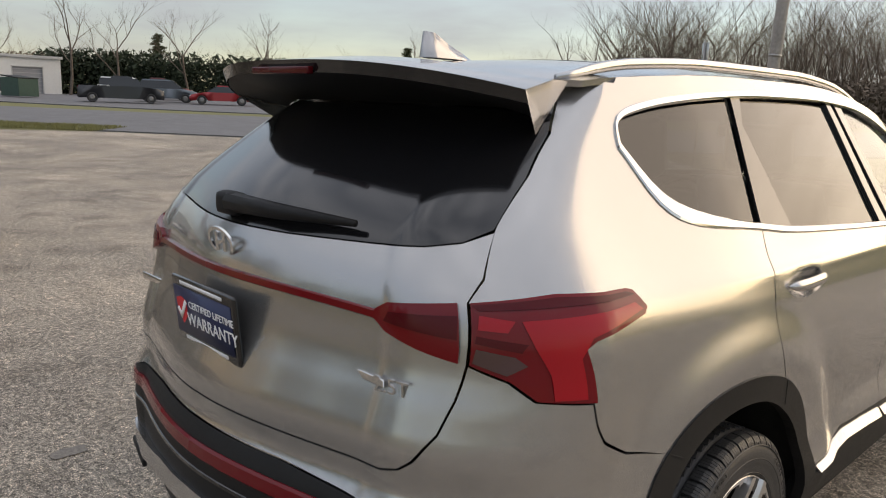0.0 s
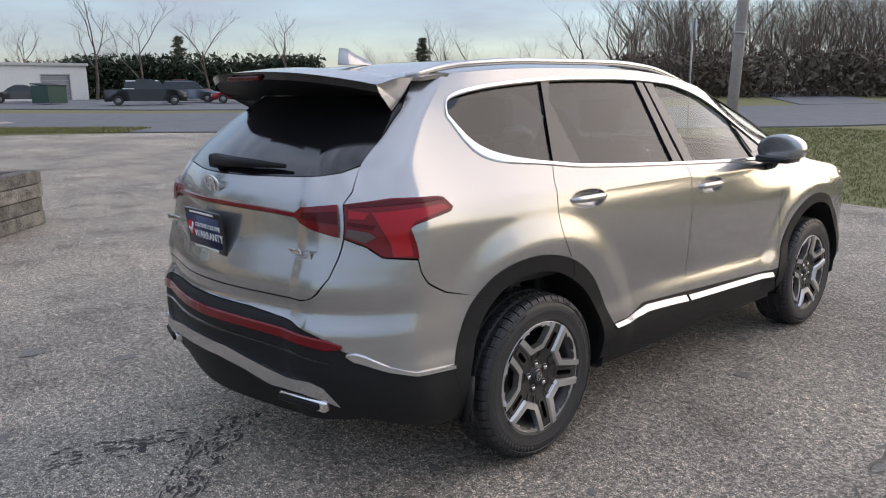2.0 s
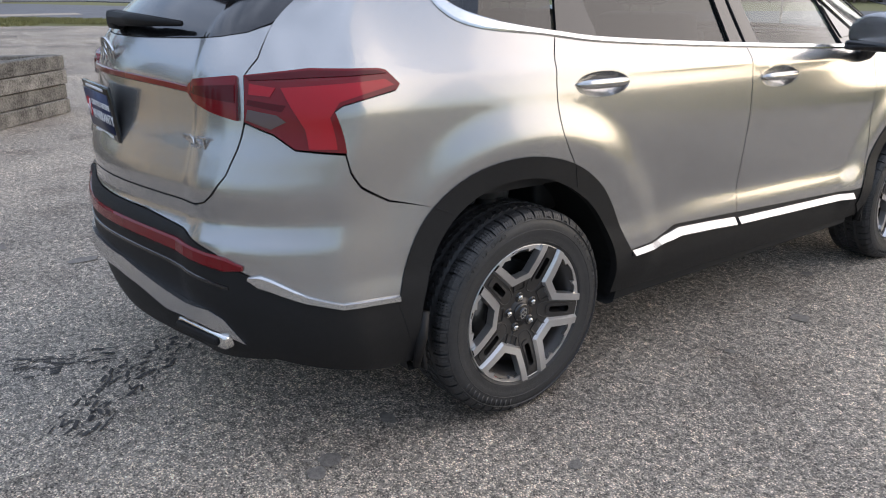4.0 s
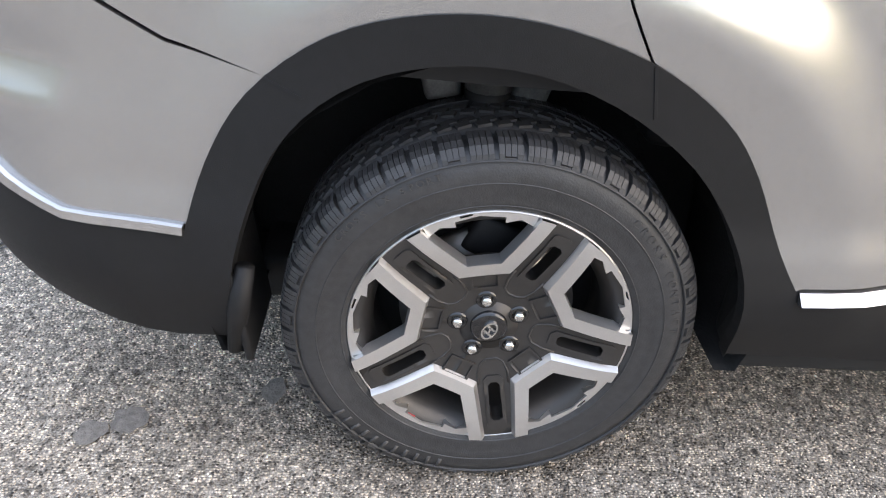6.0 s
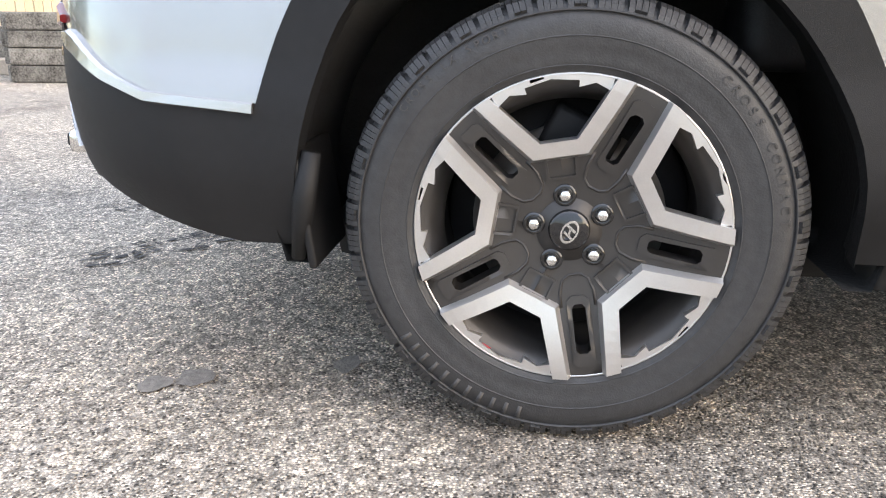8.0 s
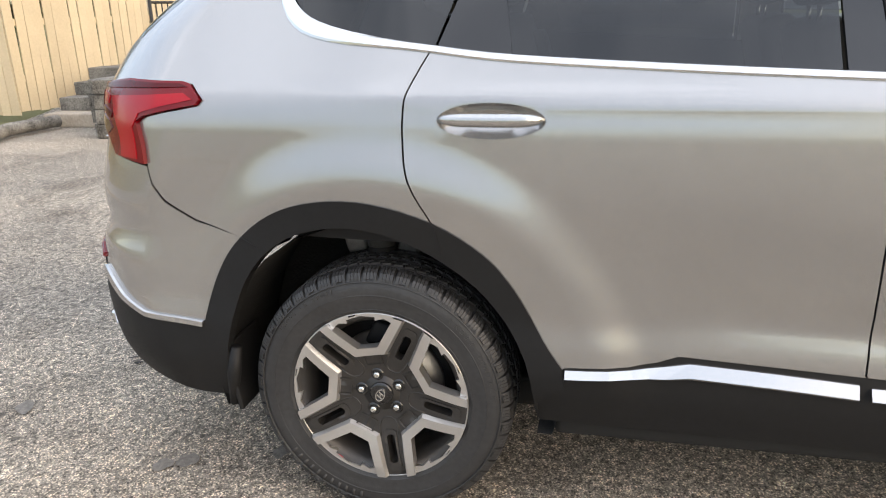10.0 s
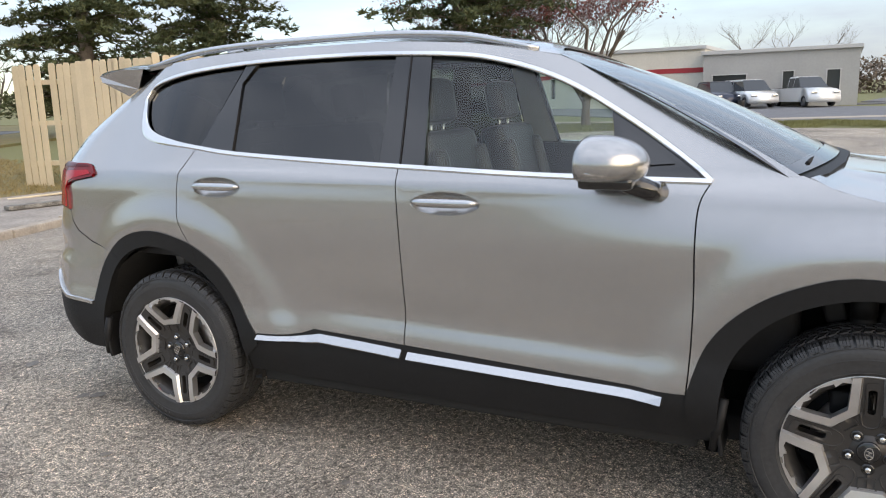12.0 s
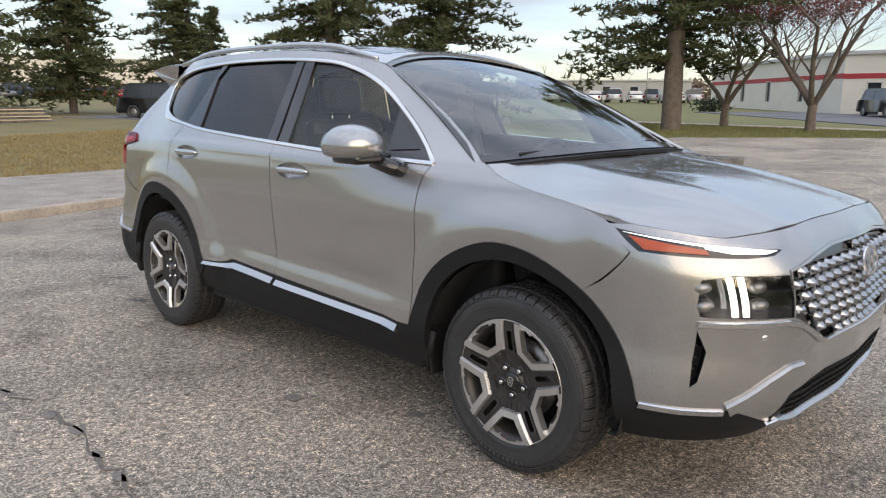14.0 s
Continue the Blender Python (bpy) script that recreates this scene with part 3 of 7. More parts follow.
skin("rear_door", tuples(shift(rear_gap, GAP)) + tuples(cut(arch_rear, (0.167, 0.872), (0.493, 0.505)))[1:] + strip_up + tuples(shift(mid_gap, -GAP))[::-1]
     + tuples(cut(dlo_low, (1.174, 1.211), (0.154, 1.279)))[1:-1], PAINT, suv, holes=[cup_line(0.180, 0.440, 1.118)], label="silver rear door")
skin("front_door", tuples(shift(mid_gap, GAP)) + [(1.196, 0.530), (2.12, 0.487)] + tuples(shift(front_gap, -GAP))[::-1]
     + tuples(cut(dlo_low, (2.28, 1.172), (1.174, 1.211)))[1:-1], PAINT, suv, holes=[cup_line(1.238, 1.515, 1.082)], label="silver front door")
WING_P = tuple(min(arch_front, key=lambda p: (p - Vector((3.02, 0.765))).length))
fender = tuples(shift(front_gap, GAP)) + tuples(cut(arch_front, (2.235, 0.49), WING_P))[1:] + [(3.11, 0.842), (3.245, 0.945), (3.225, 1.025), (3.19, 1.044)]
fender += [(along(y, HOOD_EDGE(y)), HOOD_EDGE(y)) for y in (3.05, 2.98, 2.88, 2.8, 2.72, 2.64, 2.59, 2.54)] + [(2.44, 1.183)]
skin("front_wing", fender, PAINT, suv, label="silver front wing")

BUMP_P = tuple(min(arch_rear, key=lambda p: (p - Vector((-0.36, 0.812))).length))
# flank frame: quarter panel, roof side and screen pillar in one pressing
roof_line = [(y, ROOF_EDGE(y)) for y in (-0.35, -0.2, -0.05, 0.1, 0.3, 0.5, 0.7, 0.9, 1.1, 1.3, 1.42, 1.55, 1.64, 1.72)]
pillar_line = spline([(1.72, 1.598), (1.95, 1.497), (2.2, 1.375), (2.4, 1.268), (2.54, 1.192)], 4)
flank = tuples(dlo_top) + tuples(cut(dlo_low, (-0.300, 1.494), (0.154, 1.279)))[1:] + tuples(shift(rear_gap, -GAP))[1:]
flank += tuples(cut(arch_rear, (0.167, 0.872), BUMP_P))[1:] + [(-0.466, 0.840), (-0.538, 0.890), (-0.576, 0.935)] + lamp_side + gate_gap[1:] + [(-0.62, 1.648)]
flank += roof_line + tuples(pillar_line)[1:] + [(2.44, 1.183)]
skin("quarter_panel", flank, PAINT, suv, label="silver body side with roof pillars", gap=0.022)

# side glass, dark pillars and their bright surround
quarter_glass = tuples(cut(dlo_top, (0.29, 1.634), (-0.300, 1.494))) + tuples(cut(dlo_low, (-0.300, 1.494), (0.154, 1.279)))[1:]
skin("quarter_window", quarter_glass, PRIVACY, suv, label="dark tinted quarter glass", lip=0.004, out=-0.014, gap=0.025)
top_b = tuples(cut(dlo_top, (1.08, 1.638), (0.30, 1.634)))
skin("rear_door_window", [(1.05, 1.637)] + top_b[1:-1] + [(0.36, 1.636), (0.300, 1.55), (0.350, 1.257)] + tuples(cut(dlo_low, (0.37, 1.255), (1.08, 1.215)))[1:],
     PRIVACY, suv, label="dark tinted rear door glass", lip=0.004, out=-0.014, gap=0.025)
skin("window_divider", [(0.30, 1.634), (0.36, 1.636), (0.302, 1.55), (0.352, 1.257), (0.165, 1.279)], PILLAR_BLACK, suv, lip=0.012, out=-0.004, gap=0.025)
skin("door_pillar_trim", [(1.05, 1.638), (1.115, 1.637), (1.171, 1.213), (1.08, 1.217)], PILLAR_BLACK, suv, lip=0.012, out=-0.003, gap=0.025)
skin("door_pillar_trim", [(1.122, 1.637), (1.205, 1.632), (1.275, 1.207), (1.178, 1.212)], PILLAR_BLACK, suv, lip=0.012, out=-0.003, gap=0.025)
skin("front_door_window", [(1.205, 1.632)] + tuples(cut(dlo_top, (1.22, 1.630), (1.90, 1.43)))[1:] + [(1.93, 1.40), (1.985, 1.180)] + tuples(cut(dlo_low, (1.98, 1.179), (1.275, 1.207))),
     DOOR_GLASS, suv, label="lightly green tinted front door glass", lip=0.004, out=-0.014, gap=0.025)
skin("mirror_corner", [(1.93, 1.405)] + tuples(cut(dlo_top, (1.93, 1.40), (2.28, 1.172))) + [(1.985, 1.180)], PILLAR_BLACK, suv, lip=0.012, out=-0.004, gap=0.025)
skin("corner_glass", [(1.955, 1.36), (2.05, 1.30), (2.16, 1.225), (2.0, 1.215)], GLOSS_BLACK, suv, lip=0.003, out=0.001)
surround = tuples(dlo_top)[::-1]
bands("window_trim", surround, 0.018, 0.006, CHROME, suv, label="satin chrome window surround")
low_line = tuples(dlo_low)
bands("window_trim", low_line, 0.022, 0.006, CHROME, suv, label="satin chrome window surround", widths=[0.018 + 0.026 * (1 - step(-0.25, 0.12, p[0])) * step(0, 5, i) for i, p in enumerate(low_line)])
bands("door_seam", [(1.118, 1.64), (1.174, 1.213)], 0.006, 0.002, DARK, suv)

# arch cladding, sills and the bright strip along them
skin("arch_cladding", tuples(arch_rear) + [(0.50, 0.46), (0.432, 0.40)] + tuples(arch_rear_in)[::-1] + [(-0.435, 0.40)], CLADDING, suv, out=0.004, lip=0.03, label="matt grey-black wheel arch cladding")
skin("arch_cladding", tuples(arch_front) + [(2.235, 0.40), (2.325, 0.33)] + tuples(arch_front_in)[::-1] + [(3.24, 0.31)], CLADDING, suv, out=0.004, lip=0.03, label="matt grey-black wheel arch cladding")
for seam in ([(0.172, 0.868), (0.19, 0.790)], [BUMP_P, (-0.30, 0.775)], [WING_P, (2.97, 0.775)]):
    bands("cladding_seam", dense(seam, 0.02), 0.006, 0.0055, DARK, suv)
skin("sill", [(0.432, 0.335), (1.186, 0.325), (2.325, 0.325), (2.325, 0.44), (2.235, 0.487), (2.12, 0.487), (1.196, 0.530), (0.772, 0.550), (0.65, 0.517), (0.5, 0.51), (0.432, 0.44)], CLADDING, suv, out=-0.002, lip=0.05, label="matt black sill cladding")
strip_mid = [(0.50, 0.495), (0.66, 0.501), (0.74, 0.508), (0.80, 0.518), (1.0, 0.508), (1.178, 0.496)]
bands("sill_strip", dense(strip_mid, 0.05), 0.05, 0.020, SATIN, suv, label="satin chrome sill strip", tilt=0.013, widths=[0.024 + 0.018 * step(0.64, 0.80, p[0]) for p in dense(strip_mid, 0.05)])
strip_fore = [(1.205, 0.492), (1.6, 0.479), (2.0, 0.466), (2.16, 0.459)]
bands("sill_strip", dense(strip_fore, 0.05), 0.036, 0.020, SATIN, suv, label="satin chrome sill strip", tilt=0.013)

# bonnet, windscreen and roof
hood_half = [(0.0, NOSE[0].y - 0.005)] + [(p.x, p.y - 0.006) for p in NOSE[1:]]
hood_half += [(side(along(y, HOOD_EDGE(y)), HOOD_EDGE(y)).x - 0.004, y) for y in (3.1, 3.0, 2.9, 2.8, 2.7, 2.62, 2.56)] + [(0.70, 2.60), (0.4, 2.66), (0.0, 2.69)]
part("bonnet", sheet(mirrored(hood_half), [], hood_surface, gap=0.04), PAINT, suv, "silver bonnet with two soft ridges and water spots")


def screen_surface(u, v):
    low = Vector((0.84 * u, 2.50 + 0.16 * (1 - u * u), 1.185 + 0.03 * (1 - u * u)))
    top = Vector((0.607 * u, 1.715 - 0.17 * (1 - u * u), 1.600 + 0.075 * (1 - u * u)))
    p = low.lerp(top, v)
    return p + Vector((0, 0.35, 0.62)) * 0.05 * math.sin(math.pi * v) * (1 - 0.4 * u * u)


UV = lambda n: [(-1 + 2 * i / n, 0) for i in range(n)] + [(1, i / n) for i in range(n)] + [(1 - 2 * i / n, 1) for i in range(n)] + [(-1, 1 - i / n) for i in range(n)]
part("windscreen", sheet(UV(20), [], screen_surface, gap=0.05, lip=0, out=-0.006), SCREEN, suv, "clear windscreen with faint reflections")
for lo, hi, pa, pb in ((0, 1, 1.0, 0.965), (0, 1, -1.0, -0.965)):
    part("screen_edge", sheet([(pa, 0), (pa, 1), (pb, 1), (pb, 0)], [], screen_surface, gap=0.05, lip=0.004, out=0.002), GLOSS_BLACK, suv)
part("screen_edge", sheet([(-1, 0.0), (1, 0.0), (1, 0.05), (-1, 0.05)], [], screen_surface, gap=0.05, lip=0.004, out=0.002), GLOSS_BLACK, suv)
part("screen_edge", sheet([(-0.965, 0.955), (0.965, 0.955), (1, 1.0), (-1, 1.0)], [], screen_surface, gap=0.05, lip=0.004, out=0.002), GLOSS_BLACK, suv)
part("cowl", sheet(mirrored([(0.0, 2.70), (0.4, 2.67), (0.70, 2.612), (0.81, 2.56), (0.835, 2.48), (0.5, 2.56), (0.0, 2.61)]), [], lambda x, y: Vector((x, y, 1.180 + 0.03 * (1 - (x / 0.84) ** 2))), gap=0.05), DARK, suv, "black plastic cowl")
for x0, x1, y0, y1 in ((0.62, 0.02, 2.55, 2.56), (0.02, -0.55, 2.58, 2.50)):
    part("wiper_arm", tube([(x0, y0, 1.214), ((x0 + x1) / 2, (y0 + y1) / 2 + 0.03, 1.230), (x1, y1 + 0.03, 1.242)], [0.008, 0.006, 0.004], 6), DARK, suv)

roof_half = [(0.0, 1.545)] + [(x, 1.545 + 0.17 * (x / 0.607) ** 2) for x in (0.2, 0.4, 0.55)] + [(0.603, 1.712)]
roof_half += [(side(y, ROOF_EDGE(y)).x - 0.001, y) for y in (1.6, 1.42, 1.2, 0.9, 0.6, 0.3, 0.0, -0.2, -0.35)] + [(0.52, -0.43), (0.3, -0.50), (0.0, -0.52)]
pano = mirrored([(0.0, 1.50), (0.3, 1.53), (0.46, 1.55), (0.47, 1.2), (0.47, 0.3), (0.44, 0.05), (0.0, 0.04)])
part("roof", sheet(mirrored(roof_half), [pano], roof_surface, gap=0.05), PAINT, suv, "silver roof")
part("sunroof", sheet(pano, [], roof_surface, gap=0.05, lip=0.006, out=0.001), GLOSS_BLACK, suv, "black glass panoramic sunroof")
for sx in (1, -1):
    rail, rr = [], []
    for i in range(29):
        y = -0.40 + 2.02 * i / 28
        e = ROOF_EDGE(y)
        lift = 0.020 * step(0, 0.16, i / 28) * step(0, 0.20, 1 - i / 28)
        rail.append((sx * (side(y, e).x - 0.045), y, roof_surface(side(y, e).x - 0.045, y).z + 0.004 + lift))
        rr.append(0.008 + 0.007 * step(0, 0.1, min(i / 28, 1 - i / 28)))
    part("roof_rail", tube(rail, rr, 10), SATIN, suv, "satin silver roof rail")
fin = bmesh.new()
fin_rows = [[fin.verts.new((w * c, -0.18 - t * 0.17, roof_surface(0, -0.2).z + h * k)) for c, k in ((-1, 0), (-0.35, 1), (0.35, 1), (1, 0))] for t, w, h in ((-0.15, 0.012, 0.004), (0.1, 0.026, 0.02), (0.5, 0.034, 0.045), (0.8, 0.030, 0.072), (1.0, 0.020, 0.075))]
for a, c in zip(fin_rows, fin_rows[1:]):
    for k in range(3):
        fin.faces.new((a[k], a[k + 1], c[k + 1], c[k]))
fin.faces.new(fin_rows[-1])
bmesh.ops.recalc_face_normals(fin, faces=fin.faces[:])
part("antenna_fin", fin, PAINT, suv, "silver shark-fin aerial")

# ---- tailgate ----
gate_r = lambda s: s - S_REAR
gate_side_low = [(gate_r(-1.138), 0.838), (gate_r(-1.075), 0.848), (gate_r(-1.030), 0.872), (gate_r(-0.975), 0.93), (gate_r(-0.950), 1.0), (gate_r(-0.937), 1.07)]
gate_side_up = [(gate_r(-0.927), 1.19), (gate_r(-0.873), 1.235), (gate_r(-0.834), 1.318)]
gate_low = [(0.0, 0.845), (0.3, 0.84), (0.5, 0.838)] + gate_side_low + gate_side_up + [(gate_r(-0.93), 1.296), (gate_r(-1.066), 1.284), (gate_r(-1.3), 1.275), (0.2, 1.268), (0.0, 1.267)]
part("tailgate", sheet(mirrored(gate_low), [], rear, gap=0.035), PAINT, suv, "silver closed tailgate")
gate_glass = [(0.0, 1.271), (0.2, 1.272), (gate_r(-1.3), 1.279), (gate_r(-1.066), 1.288), (gate_r(-0.93), 1.300), (gate_r(-0.837), 1.325), (gate_r(-0.775), 1.425), (gate_r(-0.755), 1.52), (gate_r(-0.80), 1.585), (0.5, 1.60), (0.0, 1.605)]
part("rear_window", sheet(mirrored(gate_glass), [], rear, gap=0.04, lip=0.006, out=-0.002), GLOSS_BLACK, suv, "black tinted rear window")
# spoiler over the rear window: top skin and dark underside
sp = bmesh.new()
tops, mids, lows, hols = [], [], [], []
for i in range(33):
    u = -1 + i / 16
    w = abs(u)
    xe = 0.615 * u
    y_in = -0.40 - 0.10 * (1 - w * w)
    y_out = -0.80 + 0.17 * w**3 - 0.04 * (1 - w * w)
    zi = roof_surface(min(abs(xe), 0.56), -0.42).z + 0.002
    zo = 1.664 - 0.048 * w**3.2 + 0.010 * (1 - w * w)
    tops.append(sp.verts.new((xe * 0.93, y_in, zi)))
    mids.append(sp.verts.new((xe * 1.0, (y_in + y_out) / 2, (zi + zo) / 2 + 0.012)))
    lows.append(sp.verts.new((xe * 1.03, y_out, zo)))
    hols.append((lows[-1].co.copy(), Vector((xe * 1.03, y_out + 0.012, zo - 0.030))))
for i in range(32):
    for a, c in ((tops, mids), (mids, lows)):
        sp.faces.new((a[i], a[i + 1], c[i + 1], c[i]))
bmesh.ops.recalc_face_normals(sp, faces=sp.faces[:])
cheeks = [[v.co.copy() for v in (tops[i], mids[i], lows[i])] + [hols[i][1]] for i in (0, 32)]
part("spoiler", sp, PAINT, suv, "silver roof spoiler above the rear window")
lip = bmesh.new()
lip_rows = [(lip.verts.new(a), lip.verts.new(c)) for a, c in hols]
for a, c in zip(lip_rows, lip_rows[1:]):
    lip.faces.new((a[0], c[0], c[1], a[1]))
bmesh.ops.recalc_face_normals(lip, faces=lip.faces[:])
part("spoiler_lip", lip, GLOSS_BLACK, suv, "gloss black spoiler edge")
su = bmesh.new()
ua, ub = [], []
for i in range(33):
    u = -1 + i / 16
    w = abs(u)
    ua.append(su.verts.new((0.628 * u, -0.785 + 0.17 * w**3 - 0.04 * (1 - w * w), 1.634 - 0.048 * w**3.2 + 0.010 * (1 - w * w))))
    q = rear(u * gate_r(-0.80), 1.578 - 0.03 * w**4)
    ub.append(su.verts.new((q.x, q.y - 0.004, q.z)))
for i in range(32):
    su.faces.new((ua[i], ua[i + 1], ub[i + 1], ub[i]))
bmesh.ops.recalc_face_normals(su, faces=su.faces[:])
for cheek, i in zip(cheeks, (0, 32)):
    cheek += [rear((-1 if i == 0 else 1) * gate_r(-0.79), 1.515) + Vector((0, -0.012, 0)), ub[i].co.copy()]
part("spoiler_underside", su, DARK, suv, "black spoiler underside")
for cheek in cheeks:
    ck = bmesh.new()
    ck.faces.new([ck.verts.new(p) for p in cheek])
    bmesh.ops.triangulate(ck, faces=ck.faces[:])
    part("spoiler_cheek", ck, PAINT, suv, smooth=False)
part("brake_light", box((0.26, 0.02, 0.018), (0, -0.836, 1.648), 0.004), RED_DARK, suv, "dark red high brake light")
part("rear_wiper", joined(tube([rear(-0.02, 1.31) + Vector((0, -0.03, 0.01)), rear(0.18, 1.32) + Vector((0, -0.045, 0.0)), rear(0.42, 1.315) + Vector((0, -0.03, 0.0))], [0.026, 0.02, 0.008], 8),
                          box((0.09, 0.05, 0.06), rear(-0.03, 1.305) + Vector((0, -0.02, 0.01)), 0.018)), DARK, suv, "black rear wiper")
# lamps
lamp_out = [(-0.606, 0.989), (-0.632, 1.05), (-0.655, 1.101), (-0.63, 1.115), (-0.57, 1.128), (-0.468, 1.146), (-0.456, 1.160), (-0.488, 1.195), (-0.51, 1.200), (-0.706, 1.205), (-0.917, 1.188), (-0.927, 1.073), (-0.826, 1.043), (-0.754, 1.003)]
skin("tail_lamp", lamp_out, RED, suv, out=0.012, lip=0.03, label="red tail lamp with dark and bright bands")
for nm, line, mt in (("lamp_band", [(-0.80, 1.160), (-0.50, 1.172), (-0.475, 1.158), (-0.57, 1.140), (-0.64, 1.122), (-0.668, 1.085), (-0.636, 1.0), (-0.715, 1.003), (-0.735, 1.055), (-0.775, 1.11)], RED_BRIGHT),
                     ("lamp_band", [(-0.90, 1.168), (-0.905, 1.142), (-0.835, 1.138), (-0.815, 1.160)], RED_BRIGHT),
                     ("lamp_band", [(-0.915, 1.184), (-0.706, 1.199), (-0.515, 1.194), (-0.49, 1.186), (-0.70, 1.182), (-0.90, 1.175)], RED_DARK),
                     ("lamp_band", [(-0.91, 1.130), (-0.915, 1.116), (-0.805, 1.100), (-0.79, 1.116)], RED_DARK),
                     ("reverse_lamp", [(-0.912, 1.105), (-0.920, 1.078), (-0.835, 1.055), (-0.79, 1.075), (-0.82, 1.092)], CLEAR_LENS)):
    skin(nm, line, mt, suv, out=0.0145, lip=0.003, gap=0.03)
lamp_gate = [(gate_r(-0.952), 1.187), (gate_r(-0.956), 1.074), (gate_r(-1.078), 1.092), (gate_r(-1.20), 1.115), (gate_r(-1.255), 1.138), (gate_r(-1.245), 1.155), (gate_r(-1.19), 1.172)]
for flip in (1, -1):
    part("tailgate_lamp", sheet([(x * flip, z) for x, z in lamp_gate], [], rear, gap=0.03, lip=0.02, out=0.012), RED, suv, "red lamp on the tailgate")
    part("lamp_band", sheet([(x * flip, z) for x, z in ((gate_r(-0.956), 1.165), (gate_r(-0.96), 1.12), (gate_r(-1.2), 1.135), (gate_r(-1.18), 1.155))], [], rear, gap=0.03, lip=0.002, out=0.0145), RED_DARK, suv)
part("light_bar", band([(-0.5 + i / 20, 1.158 - 0.016 * abs(-1 + i / 10) ** 2) for i in range(21)], 0.020, 0.012, rear), RED, suv, "thin red light bar", smooth=False)
# plate with its slogan, badges
pm = Matrix.Translation(rear(0.0, 1.035) + Vector((0, -0.022, 0.0))) @ pose(0, 0, 0, 96, 0, 0)
plate_body = part("number_plate", box((0.325, 0.175, 0.014), (0, 0, 0), 0.006), GLOSS_BLACK, suv, "black dealer plate frame")
plate_body.matrix_basis = pm
field = part("plate_field", box((0.295, 0.125, 0.004), (0, 0, 0.008), 0.0), PLATE_BLUE, plate_body, "navy blue plate")
text_mesh("CERTIFIED LIFETIME", 0.026, WHITE, "plate_word", plate_body, pose(0.045, 0.022, 0.0105), label="white words")
text_mesh("WARRANTY", 0.046, WHITE, "plate_word", plate_body, pose(0.045, -0.018, 0.0105), label="white words")
shield = bmesh.new()
shield.faces.new([shield.verts.new((x, z, 0)) for x, z in ((-0.028, 0.03), (0, 0.038), (0.028, 0.03), (0.026, -0.01), (0, -0.036), (-0.026, -0.01))][::-1])
sh = part("shield", shield, material("red_print", (0.6, 0.02, 0.03), 0.5), plate_body, "red shield with a white tick")
sh.matrix_basis = pose(-0.105, 0, 0.0112)
tick = part("tick", joined(box((0.01, 0.03, 0.002), (-0.012, -0.006, 0), turn=pose(0, 0, 0, 0, 0, 40)), box((0.011, 0.058, 0.002), (0.008, 0.004, 0), turn=pose(0, 0, 0, 0, 0, -35))), WHITE, plate_body)
tick.matrix_basis = pose(-0.105, 0, 0.0125)
for dy in (0.074, -0.074):
    bar = part("plate_line", box((0.22, 0.009, 0.002), (0, dy, 0.0075)), WHITE, plate_body)


def badge_oval(name, at, tilt, turn, w, h, parent, bar=True):
    """A bright oval ring with a slanting bar."""
    bm = bmesh.new()
    ring = []
    for k in range(28):
        a = 2 * math.pi * k / 28
        c, s = math.cos(a), math.sin(a)
        ring.append([bm.verts.new((w * c * f, h * s * f, d)) for f, d in ((1, 0), (1, 0.006), (0.80, 0.006), (0.80, 0))])
    for k in range(28):
        for j in range(3):
            bm.faces.new((ring[k][j], ring[(k + 1) % 28][j], ring[(k + 1) % 28][j + 1], ring[k][j + 1]))
    bm2 = [bm]
    for dx in (-0.30, 0.30):
        bm2.append(box((w * 0.2, h * 1.35, 0.006), (dx * w, 0, 0.003), turn=pose(0, 0, 0, 0, 0, -18)))
    bm2.append(box((w * 0.7, h * 0.22, 0.006), (0, 0, 0.003), turn=pose(0, 0, 0, 0, 0, 14)))
    bm = joined(*bm2)
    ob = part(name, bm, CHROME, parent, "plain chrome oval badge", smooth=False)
    ob.matrix_basis = Matrix.Translation(at) @ pose(0, 0, 0, tilt, 0, turn)
    return ob


badge_oval("emblem", rear(0, 1.225) + Vector((0, -0.012, 0)), 105, 0, 0.062, 0.040, suv)
text_mesh("2.5T", 0.050, CHROME, "badge", suv, Matrix.Translation(rear(0.60, 1.005) + Vector((0, -0.004, 0))) @ pose(0, 0, 0, 97, 0, 14), 0.003, "chrome engine badge")
part("badge_bar", box((0.10, 0.006, 0.018), rear(0.50, 1.01) + Vector((0, -0.004, 0)), 0.003), CHROME, suv, "small chrome badge drawn as a bar")
part("badge_bar", box((0.16, 0.006, 0.022), rear(-0.56, 1.01) + Vector((0, -0.004, 0)), 0.003), CHROME, suv, "small chrome badge drawn as a bar")

# ---- rear bumper ----
bump_half = [(0.0, 0.775), (0.3, 0.772), (gate_r(-1.19), 0.752), (gate_r(-1.0), 0.712), (gate_r(-0.886), 0.664), (gate_r(-0.80), 0.640), (gate_r(-0.71), 0.598), (gate_r(-0.60), 0.570), (gate_r(-0.455), 0.552)]
arch_part = [(gate_r(p[0]), p[1]) for p in cut(arch_rear, (along(-0.497, 0.56), 0.56), BUMP_P)]
bump_half += arch_part + [(gate_r(-0.468), 0.834), (gate_r(-0.541), 0.884), (gate_r(-0.580), 0.932), (gate_r(-0.607), 0.982), (gate_r(-0.754), 0.998), (gate_r(-0.828), 1.037), (gate_r(-0.930), 1.066)]
